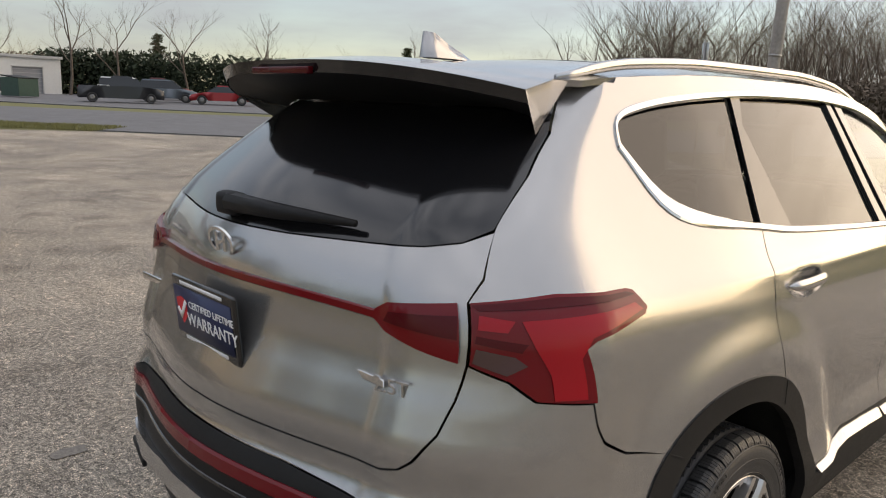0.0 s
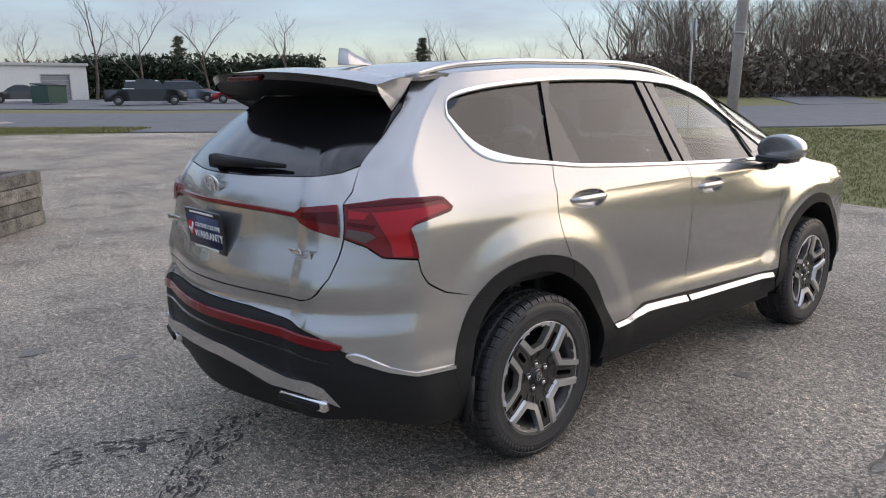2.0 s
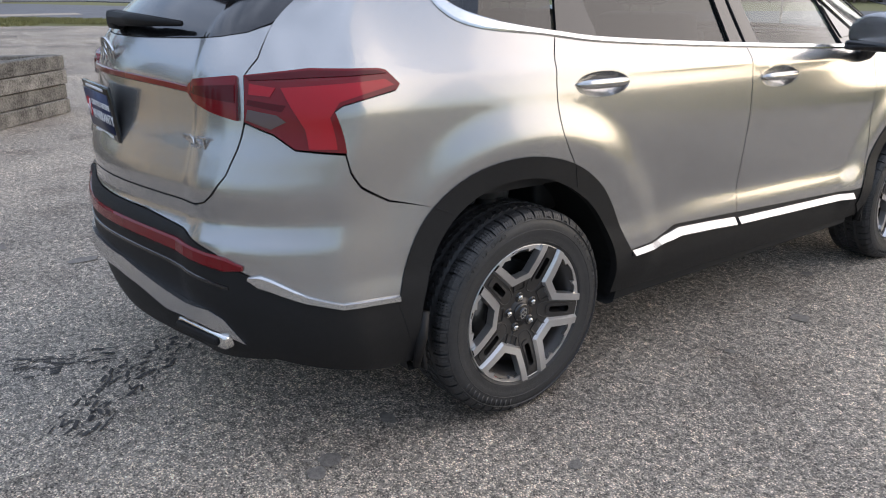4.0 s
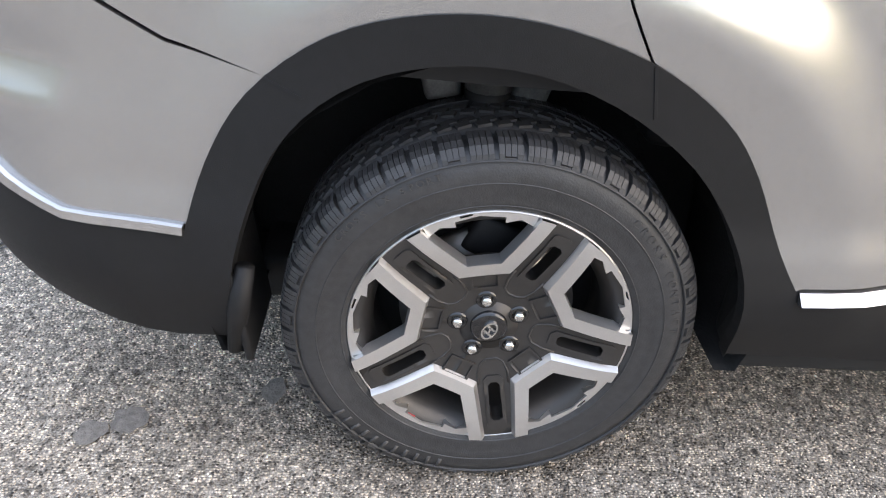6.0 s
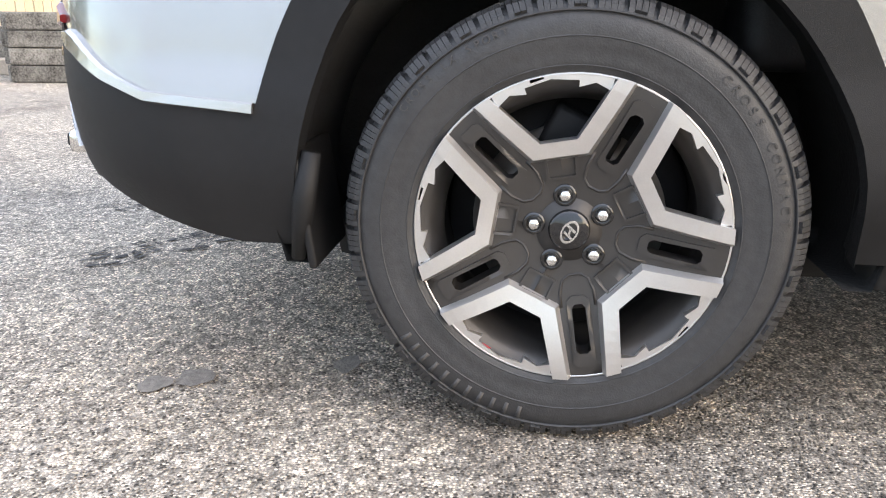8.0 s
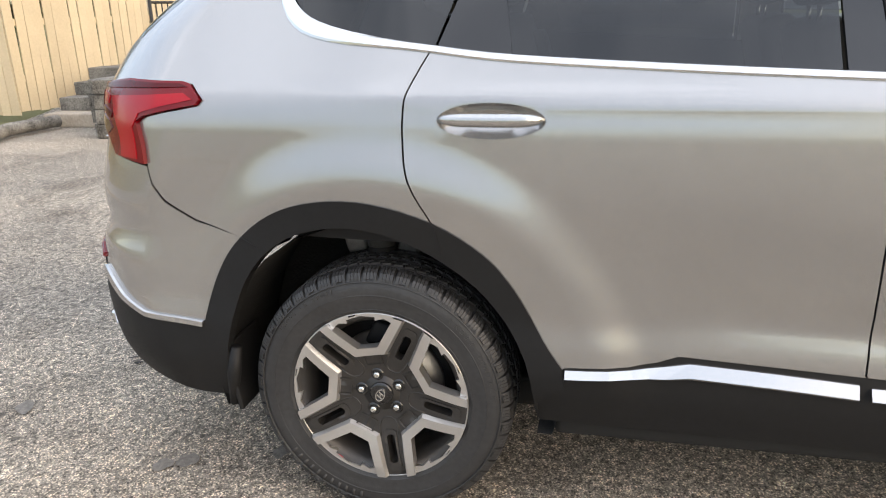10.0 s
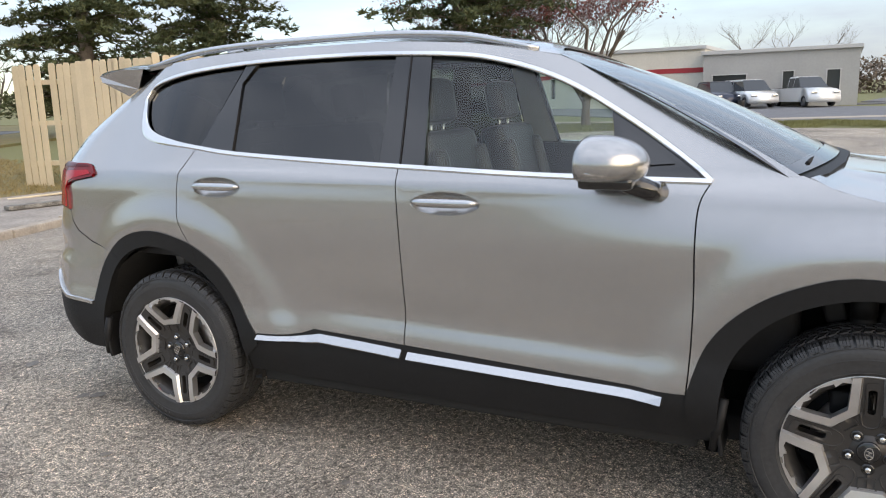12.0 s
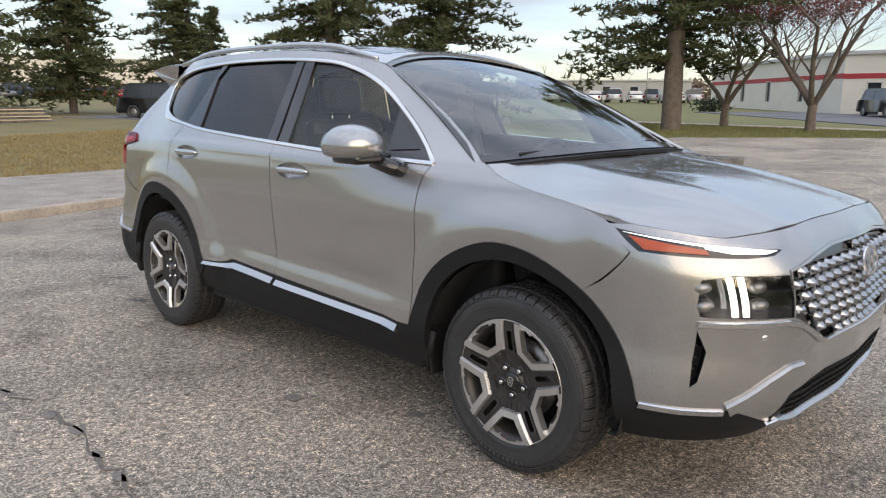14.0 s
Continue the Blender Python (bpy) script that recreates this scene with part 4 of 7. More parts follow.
bump_half += [(gate_r(-0.943), 0.998), (gate_r(-0.968), 0.928), (gate_r(-1.022), 0.868), (gate_r(-1.07), 0.844), (gate_r(-1.138), 0.832), (0.5, 0.832), (0.3, 0.834), (0.0, 0.838)]
part("rear_bumper", sheet(mirrored(bump_half), [], rear, gap=0.035), PAINT, suv, "silver rear bumper")
clad_half = [(0.0, 0.36), (gate_r(-1.2), 0.36), (gate_r(-0.85), 0.40), (gate_r(-0.70), 0.36), (gate_r(-0.53), 0.32), (gate_r(-0.41), 0.32), (gate_r(-0.425), 0.45), (gate_r(-0.452), 0.549)]
clad_half += [(gate_r(-0.60), 0.566), (gate_r(-0.71), 0.594), (gate_r(-0.80), 0.636), (gate_r(-0.886), 0.660), (gate_r(-1.0), 0.708), (gate_r(-1.19), 0.748), (0.3, 0.768), (0.0, 0.771)]
part("bumper_cladding", sheet(mirrored(clad_half), [], rear, gap=0.04, out=0.003, lip=0.03), CLADDING, suv, "matt black lower rear bumper")
refl = [(-0.86 + 0.0717 * i, 0.712 - 0.035 * abs(-1 + i / 12) ** 2.2) for i in range(25)]
part("reflector_strip", band(refl, 0.030, 0.010, rear, widths=[0.042 if 0 < i < 24 else 0.014 for i in range(25)]), RED, suv, "dark red reflector strip", smooth=False)
part("bumper_groove", band([(-0.80 + 0.0667 * i, 0.655 - 0.04 * abs(-1 + i / 12) ** 2) for i in range(25)], 0.012, 0.006, rear), GLOSS_BLACK, suv, smooth=False)
bands("bumper_strip", dense([(-0.87, 0.650), (-0.80, 0.632), (-0.700, 0.590), (-0.60, 0.560), (-0.448, 0.545)], 0.04), 0.03, 0.012, SATIN, suv, label="satin chrome bumper strip", widths=[0.012] + [0.040 - 0.020 * step(0, 6, i) for i in range(len(dense([(-0.87, 0.650), (-0.80, 0.632), (-0.700, 0.590), (-0.60, 0.560), (-0.448, 0.545)], 0.04)) - 1)])
skid = mirrored([(0.0, 0.60), (0.2, 0.592), (0.40, 0.555), (0.52, 0.535), (0.68, 0.535), (0.75, 0.515), (0.82, 0.445), (0.74, 0.465), (0.62, 0.485), (0.44, 0.49), (0.30, 0.525), (0.16, 0.545), (0.0, 0.55)])
part("skid_plate", sheet(skid, [], lambda r, z: rear(r, z) + Vector((0, -(0.012 + 0.25 * (0.60 - z)) * (1 - 0.75 * step(0.42, 0.76, abs(r))), 0)), gap=0.04, lip=0.03), SATIN, suv, "satin silver rear skid trim")
for sx in (1, -1):
    q = rear(sx * 0.58, 0.445)
    part("exhaust_trim", joined(box((0.24, 0.10, 0.045), q + Vector((0, 0.03, 0)), 0.012, turn=pose(0, 0, 0, 0, 0, sx * 14))), CHROME, suv, "chrome exhaust trim")
    part("exhaust_mouth", box((0.20, 0.02, 0.026), q + Vector((sx * 0.004, -0.022, 0)), 0.006, turn=pose(0, 0, 0, 0, 0, sx * 14)), DARK, suv)
part("lower_valance", sheet(mirrored([(0.0, 0.335), (0.50, 0.335), (0.62, 0.37), (0.62, 0.43), (0.0, 0.43)]), [], lambda r, z: rear(r, z) + Vector((0, 0.05, 0)), gap=0.06), DARK, suv, "black lower valance")

# ---- front ----
fr = lambda s: S_FRONT - s
lamp_box = [(fr(3.446), 0.872), (fr(3.55), 0.889), (fr(3.757), 0.884), (fr(3.76), 0.742), (fr(3.43), 0.752), (fr(3.425), 0.80)]
drl = [(fr(3.232), 1.020), (fr(3.30), 1.010), (fr(3.494), 0.982), (fr(3.77), 0.962), (fr(3.72), 0.945), (fr(3.62), 0.940), (fr(3.40), 0.945), (fr(3.278), 0.952)]
grille_half = [(0.0, 0.945), (0.25, 0.942), (0.43, 0.925), (fr(3.77), 0.893), (fr(3.765), 0.745), (0.42, 0.655), (0.36, 0.625), (0.0, 0.612)]
low_half = [(0.0, 0.50), (0.30, 0.505), (0.42, 0.500), (0.53, 0.470), (0.585, 0.385), (0.50, 0.355), (0.0, 0.350)]
duct = [(fr(3.425), 0.705), (fr(3.46), 0.635), (fr(3.45), 0.53), (fr(3.43), 0.51), (fr(3.42), 0.60)]
bf = list(NOSE_LINE) + [(fr(3.21), 1.032), (fr(3.25), 0.945), (fr(3.115), 0.838)]
bf += [(fr(p[0]), p[1]) for p in cut(arch_front, WING_P, (3.27, 0.44))] + [(fr(3.42), 0.435), (fr(3.59), 0.43), (fr(3.77), 0.36), (0.4, 0.33), (0.0, 0.33)]
mir = lambda line: [(-x, z) for x, z in line]
part("front_bumper", sheet(mirrored(bf), [lamp_box, mir(lamp_box), drl, mir(drl), mirrored(grille_half), mirrored(low_half), duct, mir(duct)], front, gap=0.035), PAINT, suv, "silver front bumper")
for sg in (1, -1):
    f = (lambda line: [(sg * x, z) for x, z in line])
    part("running_light", sheet(f(drl), [], front, gap=0.03, lip=0.004, out=-0.004), GLOSS_BLACK, suv, "slim daytime running light")
    part("indicator", sheet(f([(fr(3.275), 1.000), (fr(3.30), 0.96), (fr(3.50), 0.952), (fr(3.50), 0.966)]), [], front, gap=0.03, lip=0.003, out=0.0), AMBER, suv, "amber indicator")
    part("running_light_bar", sheet(f([(fr(3.26), 1.010), (fr(3.50), 0.977), (fr(3.50), 0.970), (fr(3.58), 0.956), (fr(3.70), 0.953), (fr(3.745), 0.960), (fr(3.50), 0.983)]), [], front, gap=0.03, lip=0.003, out=0.0), WHITE_LIGHT, suv, "lit white light bar")
    hl = part("headlamp", sheet(f(lamp_box), [], front, gap=0.04, out=-0.06, lip=-0.057), GLOSS_BLACK, suv, "black headlamp box with projector lenses")
    part("headlamp_lens", sheet(f(lamp_box), [], front, gap=0.05, lip=0.0, out=-0.003), LENS, suv)
    for s0 in (3.545, 3.583):
        part("running_light_bar", band([(sg * fr(s0 + 0.008 * i / 5), 0.882 - 0.128 * i / 5) for i in range(6)], 0.020, 0.006, lambda r, z: front(r, z) + Vector((0, -0.012, 0))), WHITE_LIGHT, suv, "lit white upright light bar", smooth=False)
    for s0, z0 in ((3.485, 0.845), (3.485, 0.785), (3.67, 0.845), (3.67, 0.785)):
        lens = bmesh.new()
        bmesh.ops.create_uvsphere(lens, u_segments=14, v_segments=8, radius=0.030)
        bmesh.ops.scale(lens, vec=(1.3, 1, 0.75), verts=lens.verts[:])
        lens.transform(Matrix.Translation(front(sg * fr(s0), z0) + Vector((0, -0.045, 0))))
        part("projector", lens, STEEL, suv, "dark chrome projector lens")
    part("air_duct", sheet(f(duct), [], front, gap=0.03, out=-0.05, lip=-0.047), DARK, suv)
    for z0 in (0.57, 0.61, 0.65):
        part("duct_slat", box((0.03, 0.03, 0.008), front(sg * fr(3.44), z0) + Vector((-0.02 * sg, -0.03, 0))), DARK, suv)
    part("bumper_strip", band([(sg * fr(s), z) for s, z in dense([(3.285, 0.43), (3.42, 0.425), (3.56, 0.425)], 0.04)], 0.024, 0.010, front), SATIN, suv, "satin chrome strip under the front corner", smooth=False)
    part("bumper_blade", band([(sg * fr(s), z) for s, z in dense([(3.57, 0.435), (3.63, 0.47), (3.70, 0.52), (3.77, 0.555), (3.83, 0.56)], 0.03)], 0.05, 0.018, front), PAINT, suv, "silver blade on the front bumper", smooth=False)
    sens = lathe([(0.0, 0.0), (0.004, 0.010), (0.0, 0.013)], 14)
    sn = part("parking_sensor", sens, SATIN, suv)
    sn.matrix_basis = Matrix.Translation(front(sg * fr(3.65), 0.68)) @ pose(0, 0, 0, 0, 0, 90 - sg * 35)
part("grille", sheet(mirrored(grille_half), [], lambda r, z: front(r, z) + Vector((0, -0.03, 0)), gap=0.05, lip=-0.03), GLOSS_BLACK, suv, "black grille with bright studs")
stud = bmesh.new()
for a, c, d in ((0.033, 0.019, 0.0), (0.029, 0.016, 0.014), (0.012, 0.003, 0.030)):
    [stud.verts.new((x * a, -d, z * c)) for x, z in ((-1, 0.35), (-0.55, 1), (0.55, 1), (1, 0.35), (0.5, -1), (-0.5, -1))]
sv = stud.verts[:] if stud.verts.ensure_lookup_table() is None else []
for k in range(2):
    for j in range(6):
        stud.faces.new((sv[k * 6 + j], sv[k * 6 + (j + 1) % 6], sv[k * 6 + 6 + (j + 1) % 6], sv[k * 6 + 6 + j]))
stud.faces.new(sv[12:18])
bmesh.ops.recalc_face_normals(stud, faces=stud.faces[:])
stud_me = bpy.data.meshes.new("grille_stud")
stud.to_mesh(stud_me)
stud.free()
stud_me.materials.append(material("dark_chrome", (0.42, 0.42, 0.42), 0.14, 1.0))
gpoly = mirrored(grille_half)
for row in range(8):
    z = 0.636 + row * 0.0425
    for k in range(-11, 12):
        r = (k + (row % 2) * 0.5) * 0.074
        if inside(np.array([[r, z - 0.014], [r - 0.026, z], [r + 0.026, z + 0.010]]), gpoly).all():
            p = front(r, z)
            n = surface_normal(front, r, z)
            ob = new("grille_stud", stud_me)
            ob.parent = suv
            ob.matrix_basis = Matrix.Translation(p - n * 0.026) @ pose(0, 0, 0, 0, 0, 180 - math.degrees(math.atan2(n.x, n.y)))
part("grille_trim", band([(-0.93 + 0.062 * i, 0.728 - 0.105 * step(0.62, 0.36, abs(-0.93 + 0.062 * i))) for i in range(31)], 0.022, 0.012, front), SATIN, suv, "satin chrome grille trim", smooth=False)
badge_oval("emblem", front(0, 0.86) + Vector((0, 0.012, 0)), 80, 180, 0.085, 0.055, suv)
part("lower_grille", sheet(mirrored(low_half), [], lambda r, z: front(r, z) + Vector((0, -0.03, 0)), gap=0.05, lip=-0.03), DARK, suv, "black honeycomb lower grille")
cell_bm = box((0.034, 0.012, 0.006))
cell_me = bpy.data.meshes.new("grille_cell")
cell_bm.to_mesh(cell_me)
cell_bm.free()
cell_me.materials.append(CLADDING)
for row in range(5):
    z = 0.365 + row * 0.03
    for k in range(-14, 15):
        r = (k + (row % 2) * 0.5) * 0.042
        if inside(np.array([[r, z]]), mirrored(low_half)).all():
            p, n = front(r, z), surface_normal(front, r, z)
            ob = new("grille_cell", cell_me)
            ob.parent = suv
            ob.matrix_basis = Matrix.Translation(p - n * 0.012) @ pose(0, 0, 0, 0, 0, 180 - math.degrees(math.atan2(n.x, n.y)))
part("front_skid_plate", sheet(mirrored([(0.0, 0.345), (0.40, 0.345), (0.56, 0.375), (0.60, 0.36), (0.50, 0.30), (0.0, 0.285)]), [], front, gap=0.05, out=0.014, lip=0.04), SATIN, suv, "satin silver front skid plate")
part("front_cladding", sheet(mirrored([(0.0, 0.25), (0.45, 0.26), (fr(3.72), 0.27), (fr(3.47), 0.28), (fr(3.235), 0.30), (fr(3.285), 0.42), (fr(3.42), 0.43), (fr(3.59), 0.425), (fr(3.77), 0.355), (0.4, 0.326), (0.0, 0.326)]), [], front, gap=0.05, out=-0.002, lip=0.04), CLADDING, suv, "matt black lower front bumper")

# ---- handles and mirrors ----
def door_handle(y0, y1, z):
    """A recessed cup with a pull bar across it."""
    mid, half = (y0 + y1) / 2, (y1 - y0) / 2
    cup = cup_line(y0, y1, z, 0.001)
    for sg in (1, -1):
        bm = sheet(cup, [], side, gap=0.02, lip=0.004, out=0.0, shade=False)
        for v in bm.verts:
            r = math.hypot((v.co.y - mid) / half, (v.co.z - z) / 0.042)
            v.co.x -= 0.034 * max(0.0, 1 - r**4)
            v.co.x *= sg
        if sg < 0:
            bmesh.ops.reverse_faces(bm, faces=bm.faces[:])
        c = part("door_handle", bm, PAINT, suv, "silver door handle cup with a bright pull bar")
        pts, rr = [], []
        for i in range(15):
            t = -1 + i / 7
            p = side(mid + half * 0.97 * t, z + 0.004)
            pts.append(((p.x + 0.016 * (1 - t**4) + 0.002) * sg, p.y, p.z))
            rr.append(0.0135 * (1 - 0.7 * t**6))
        bar = tube(pts, rr, 8)
        for v in bar.verts:
            v.co.z = z + 0.004 + (v.co.z - z - 0.004) * 1.25
        part("handle_bar", bar, SATIN, c, "satin chrome pull bar")


door_handle(0.180, 0.440, 1.118)
door_handle(1.238, 1.515, 1.082)


def wing_mirror(sg):
    bm = bmesh.new()
    bmesh.ops.create_uvsphere(bm, u_segments=24, v_segments=14, radius=1)
    for v in bm.verts:
        x, y, z = v.co
        v.co = Vector((0.135 * x, 0.155 * y, 0.088 * z))
        if v.co.y < -0.035:
            v.co.y = -0.035 - (v.co.y + 0.035) * 0.12 * -1
        if v.co.z < -0.045:
            v.co.z = -0.045 + (v.co.z + 0.045) * 0.3
    bm.transform(Matrix.Translation((sg * 1.03, 1.965, 1.242)) @ pose(0, 0, 0, 0, 0, -8 * sg))
    body = part("wing_mirror", bm, PAINT, suv, "silver door mirror on a black foot")
    part("mirror_base", box((0.20, 0.17, 0.045), (sg * 1.00, 1.995, 1.187), 0.018), GLOSS_BLACK, body)
    part("mirror_foot", joined(tube([(sg * 0.97, 2.03, 1.18), (sg * 0.92, 2.10, 1.145), (sg * 0.875, 2.12, 1.135)], [0.035, 0.034, 0.038], 10)), GLOSS_BLACK, body)
    part("mirror_glass", box((0.17, 0.006, 0.105), (sg * 1.028, 1.937, 1.247), 0.002, turn=pose(0, 0, 0, 0, 0, -8 * sg)), material("mirror", (0.9, 0.9, 0.9), 0.02, 1.0), body)
    part("mirror_indicator", tube([(sg * 1.10, 2.065, 1.215), (sg * 1.145, 2.00, 1.217), (sg * 1.158, 1.95, 1.220)], [0.008, 0.011, 0.004], 8), CHROME, body)


wing_mirror(1)
wing_mirror(-1)

# ---- wheels, arches, underbody ----
TYRE_R, RIM_R = 0.3665, 0.246


def make_wheel():
    prof = [(-0.085, 0.215), (-0.09, 0.225), (0.05, 0.205), (0.09, 0.222), (0.104, 0.236), (0.106, RIM_R), (0.098, RIM_R + 0.003)]
    hub = link_mesh("wheel", lathe(prof, 64), RIM_GREY, suv, "alloy wheel with machined spokes on a black tyre")
    ty = [(-0.095, 0.235), (-0.113, 0.275), (-0.118, 0.315), (-0.112, 0.345), (-0.097, 0.360), (-0.062, 0.3645), (-0.060, 0.357), (-0.052, 0.357), (-0.050, 0.3620), (-0.008, 0.3625), (-0.006, 0.357), (0.006, 0.357), (0.008, 0.3625),
          (0.050, 0.3620), (0.052, 0.356), (0.060, 0.356), (0.062, 0.3580), (0.094, 0.354), (0.110, 0.341), (0.1185, 0.315), (0.116, 0.285), (0.112, 0.270), (0.113, 0.264), (0.108, 0.252), (0.100, 0.242)]
    part("tyre", lathe(ty, 96), TYRE, hub, "black all-season tyre")
    shoulder = [(0.063, 0.350), (0.063, 0.3655), (0.088, 0.3645), (0.102, 0.3585), (0.111, 0.3465), (0.1135, 0.338), (0.107, 0.336)]
    bl = []
    for k in range(50):
        for j in range(4):
            deg = 7.2 * k + 1.52 * j
            for sg in (1, -1):
                cut_in = 0.006 if sg > 0 and k % 2 and j in (1, 2) else 0.0
                bm = bmesh.new()
                ends = [[bm.verts.new((sg * x, w + (x - 0.063) * 0.06, r + (cut_in if i == 5 else 0.0))) for i, (x, r) in enumerate(shoulder)] for w in (-0.0042, 0.0042)]
                for i in range(len(shoulder) - 1):
                    bm.faces.new((ends[0][i], ends[1][i], ends[1][i + 1], ends[0][i + 1]))
                bm.faces.new(ends[0][::-1])
                bm.faces.new(ends[1])
                bmesh.ops.recalc_face_normals(bm, faces=bm.faces[:])
                bm.transform(Matrix.Rotation(radians(deg + (3.0 if sg < 0 else 0)), 4, "X"))
                bl.append(bm)
    for k in range(72):
        for x0, sk in ((0.029, 16), (-0.029, -16)):
            for dx in (-0.0095, 0.0095):
                b = box((0.0165, 0.0235, 0.010), (x0 + dx, 0.002 * (dx > 0), 0.3615))
                b.transform(Matrix.Rotation(radians(5.0 * k + (2.5 if x0 * dx < 0 else 0)), 4, "X") @ Matrix.Rotation(radians(sk), 4, "Z"))
                bl.append(b)
    tagged(part("tread", joined(*bl), TYRE, hub, smooth=False), kind="stuff")
    # raised writing on the sidewall
    for words, a0, r, size, deg in (("CROSS LX SPORT", 62, 0.323, 0.017, 2.6), ("CROSS CONTACT", -38, 0.318, 0.020, 3.6)):
        for i, ch in enumerate(words):
            if ch == " ":
                continue
            a = a0 + (len(words) / 2 - i) * deg
            y, z = polar(r, a)
            text_mesh(ch, size, TYRE_MARK, "sidewall_letter", hub, Matrix.Translation((0.1185, y, z)) @ Matrix(((0, 0, 1, 0), (1, 0, 0, 0), (0, 1, 0, 0), (0, 0, 0, 1))) @ pose(0, 0, 0, 0, 0, a - 90), 0.0008)
    for r0, x0 in ((0.3365, 0.1155), (0.3005, 0.1178), (0.2585, 0.1115)):
        part("sidewall_ring", lathe([(x0 - 0.003, r0 - 0.0022), (x0 + 0.0008, r0 - 0.0008), (x0 + 0.0008, r0 + 0.0008), (x0 - 0.003, r0 + 0.0022)], 96), TYRE, hub)
    for i in range(11):
        b = box((0.003, 0.007, 0.022), (0.117, 0, 0.32))
        b.transform(Matrix.Rotation(radians(62 + i * 4.2), 4, "X"))
        part("sidewall_bar", b, TYRE_MARK, hub)
    dish = lambda r: -0.020 + 0.028 * step(0.04, 0.24, r)

    def spoke_bar(v1):
        """The machined edge round one window of the wheel: flat on top, with a chamfer down to the spokes."""
        sides = []
        for line, x in (([(0.247, -22.9), (0.149, -11), (0.149, 11), (0.247, 22.9)], 0.080), ([(0.247, -22.9), (0.149, -11), (0.149, 11), (0.247, 22.9)], 0.112),
                        ([(0.247, -28.6), (0.1293, -19.0), (0.1293, 19.0), (0.247, 28.6)], 0.112), ([(0.247, -30.2), (0.125, -22.2), (0.125, 22.2), (0.247, 30.2)], 0.098)):
            pts = [polar(r, v1 + d) for r, d in line]
            row = []
            for p, q in zip(pts, pts[1:]):
                row += [(p[0] + (q[0] - p[0]) * j / 6, p[1] + (q[1] - p[1]) * j / 6) for j in range(6)]
            sides.append([(x + dish(math.hypot(*p)), *p) for p in row + [pts[-1]]])
        bm = bmesh.new()
        rows = [[bm.verts.new(p) for p in row] for row in sides]
        for r0, r1 in zip(rows, rows[1:]):
            for j in range(len(r0) - 1):
                bm.faces.new((r0[j], r0[j + 1], r1[j + 1], r1[j]))
        bmesh.ops.recalc_face_normals(bm, faces=bm.faces[:])
        bm.normal_update()
        if sum(f.normal.x for f in bm.faces) < 0:
            bmesh.ops.reverse_faces(bm, faces=bm.faces[:])
        return bm

    for k in range(5):
        a = 72 * k
        v0, v1 = a - 36, a + 36
        spoke = [polar(0.246, a - 11.5), polar(0.247, a), polar(0.246, a + 11.5), polar(0.135, a + 16), polar(0.142, v1 - 13), polar(0.140, v1), polar(0.050, v1), polar(0.050, a), polar(0.050, v0), polar(0.140, v0), polar(0.142, v0 + 13), polar(0.135, a - 16)]
        rot = Matrix.Rotation(radians(a), 2)
        slot = [tuple(rot @ Vector(p)) for p in ((0.124, -0.006), (0.130, -0.011), (0.200, -0.012), (0.206, -0.006), (0.206, 0.006), (0.200, 0.012), (0.130, 0.011), (0.124, 0.006))]
        part("spoke", plate(spoke, [slot], 0.066, 0.100, 0.022, dish=dish), RIM_GREY, hub, "dark grey painted spoke with a slot")
        part("spoke_edge", spoke_bar(v1), MACHINED, hub, "bright machined spoke edge", smooth=False)
        slot_rim = [tuple(rot @ Vector(p)) for p in ((0.110, -0.010), (0.118, -0.0185), (0.222, -0.0185), (0.228, -0.012), (0.228, 0.012), (0.222, 0.0185), (0.118, 0.0185), (0.110, 0.010))]
        part("spoke_rim", plate(slot_rim, [slot], 0.085, 0.1035, 0.02, dish=dish), RIM_GREY, hub)
        pocket = [polar(0.124, v1 - 12.5), polar(0.124, v1 + 12.5), polar(0.088, v1 + 16.5), polar(0.088, v1 - 16.5)]
        pm = polar(0.106, v1)
        part("hub_pocket", plate(pocket, [[(p[0] * 0.82 + pm[0] * 0.18, p[1] * 0.82 + pm[1] * 0.18) for p in pocket]], 0.09, 0.1045, 0.02, dish=dish), RIM_GREY, hub)
        ridge = [tuple(rot @ Vector(p)) for p in ((0.128, 0.028), (0.104, 0.0275), (0.084, 0.021), (0.076, 0.009), (0.076, -0.009), (0.084, -0.021), (0.104, -0.0275), (0.128, -0.028))]
        part("hub_ridge", tube([(0.0995 + dish(math.hypot(*p)), *p) for p in ridge], 0.0028, 6), RIM_GREY, hub)
        y, z = polar(0.0572, v1)
        nut = lathe([(0.093, 0.0), (0.093, 0.007), (0.090, 0.010), (0.070, 0.0105)], 6)
        nut.transform(Matrix.Translation((0, y, z)))
        part("wheel_nut", nut, CHROME, hub, "chrome wheel nut")
        well = lathe([(0.082, 0.0105), (0.087, 0.0145), (0.082, 0.0185)], 16)
        well.transform(Matrix.Translation((0, y, z)))
        part("nut_well", well, GLOSS_BLACK, hub)
        for f0, f1, w in ((14, 26, 0.020), (46, 58, 0.020), (26, 46, 0.010)):
            edge = [polar(0.2465, a + f0), polar(0.2465, a + (f0 + f1) / 2), polar(0.2465, a + f1), polar(0.2465 - w, a + f1), polar(0.2465 - w * 0.6, a + (f0 + f1) / 2), polar(0.2465 - w, a + f0)]
            part("rim_flange", plate(edge, [], 0.085, 0.1085, 0.02), MACHINED, hub)
    part("rim_lip", lathe([(0.100, 0.2435), (0.1085, 0.2445), (0.1085, 0.2475), (0.104, 0.2485)], 72), MACHINED, hub, "bright machined rim lip")
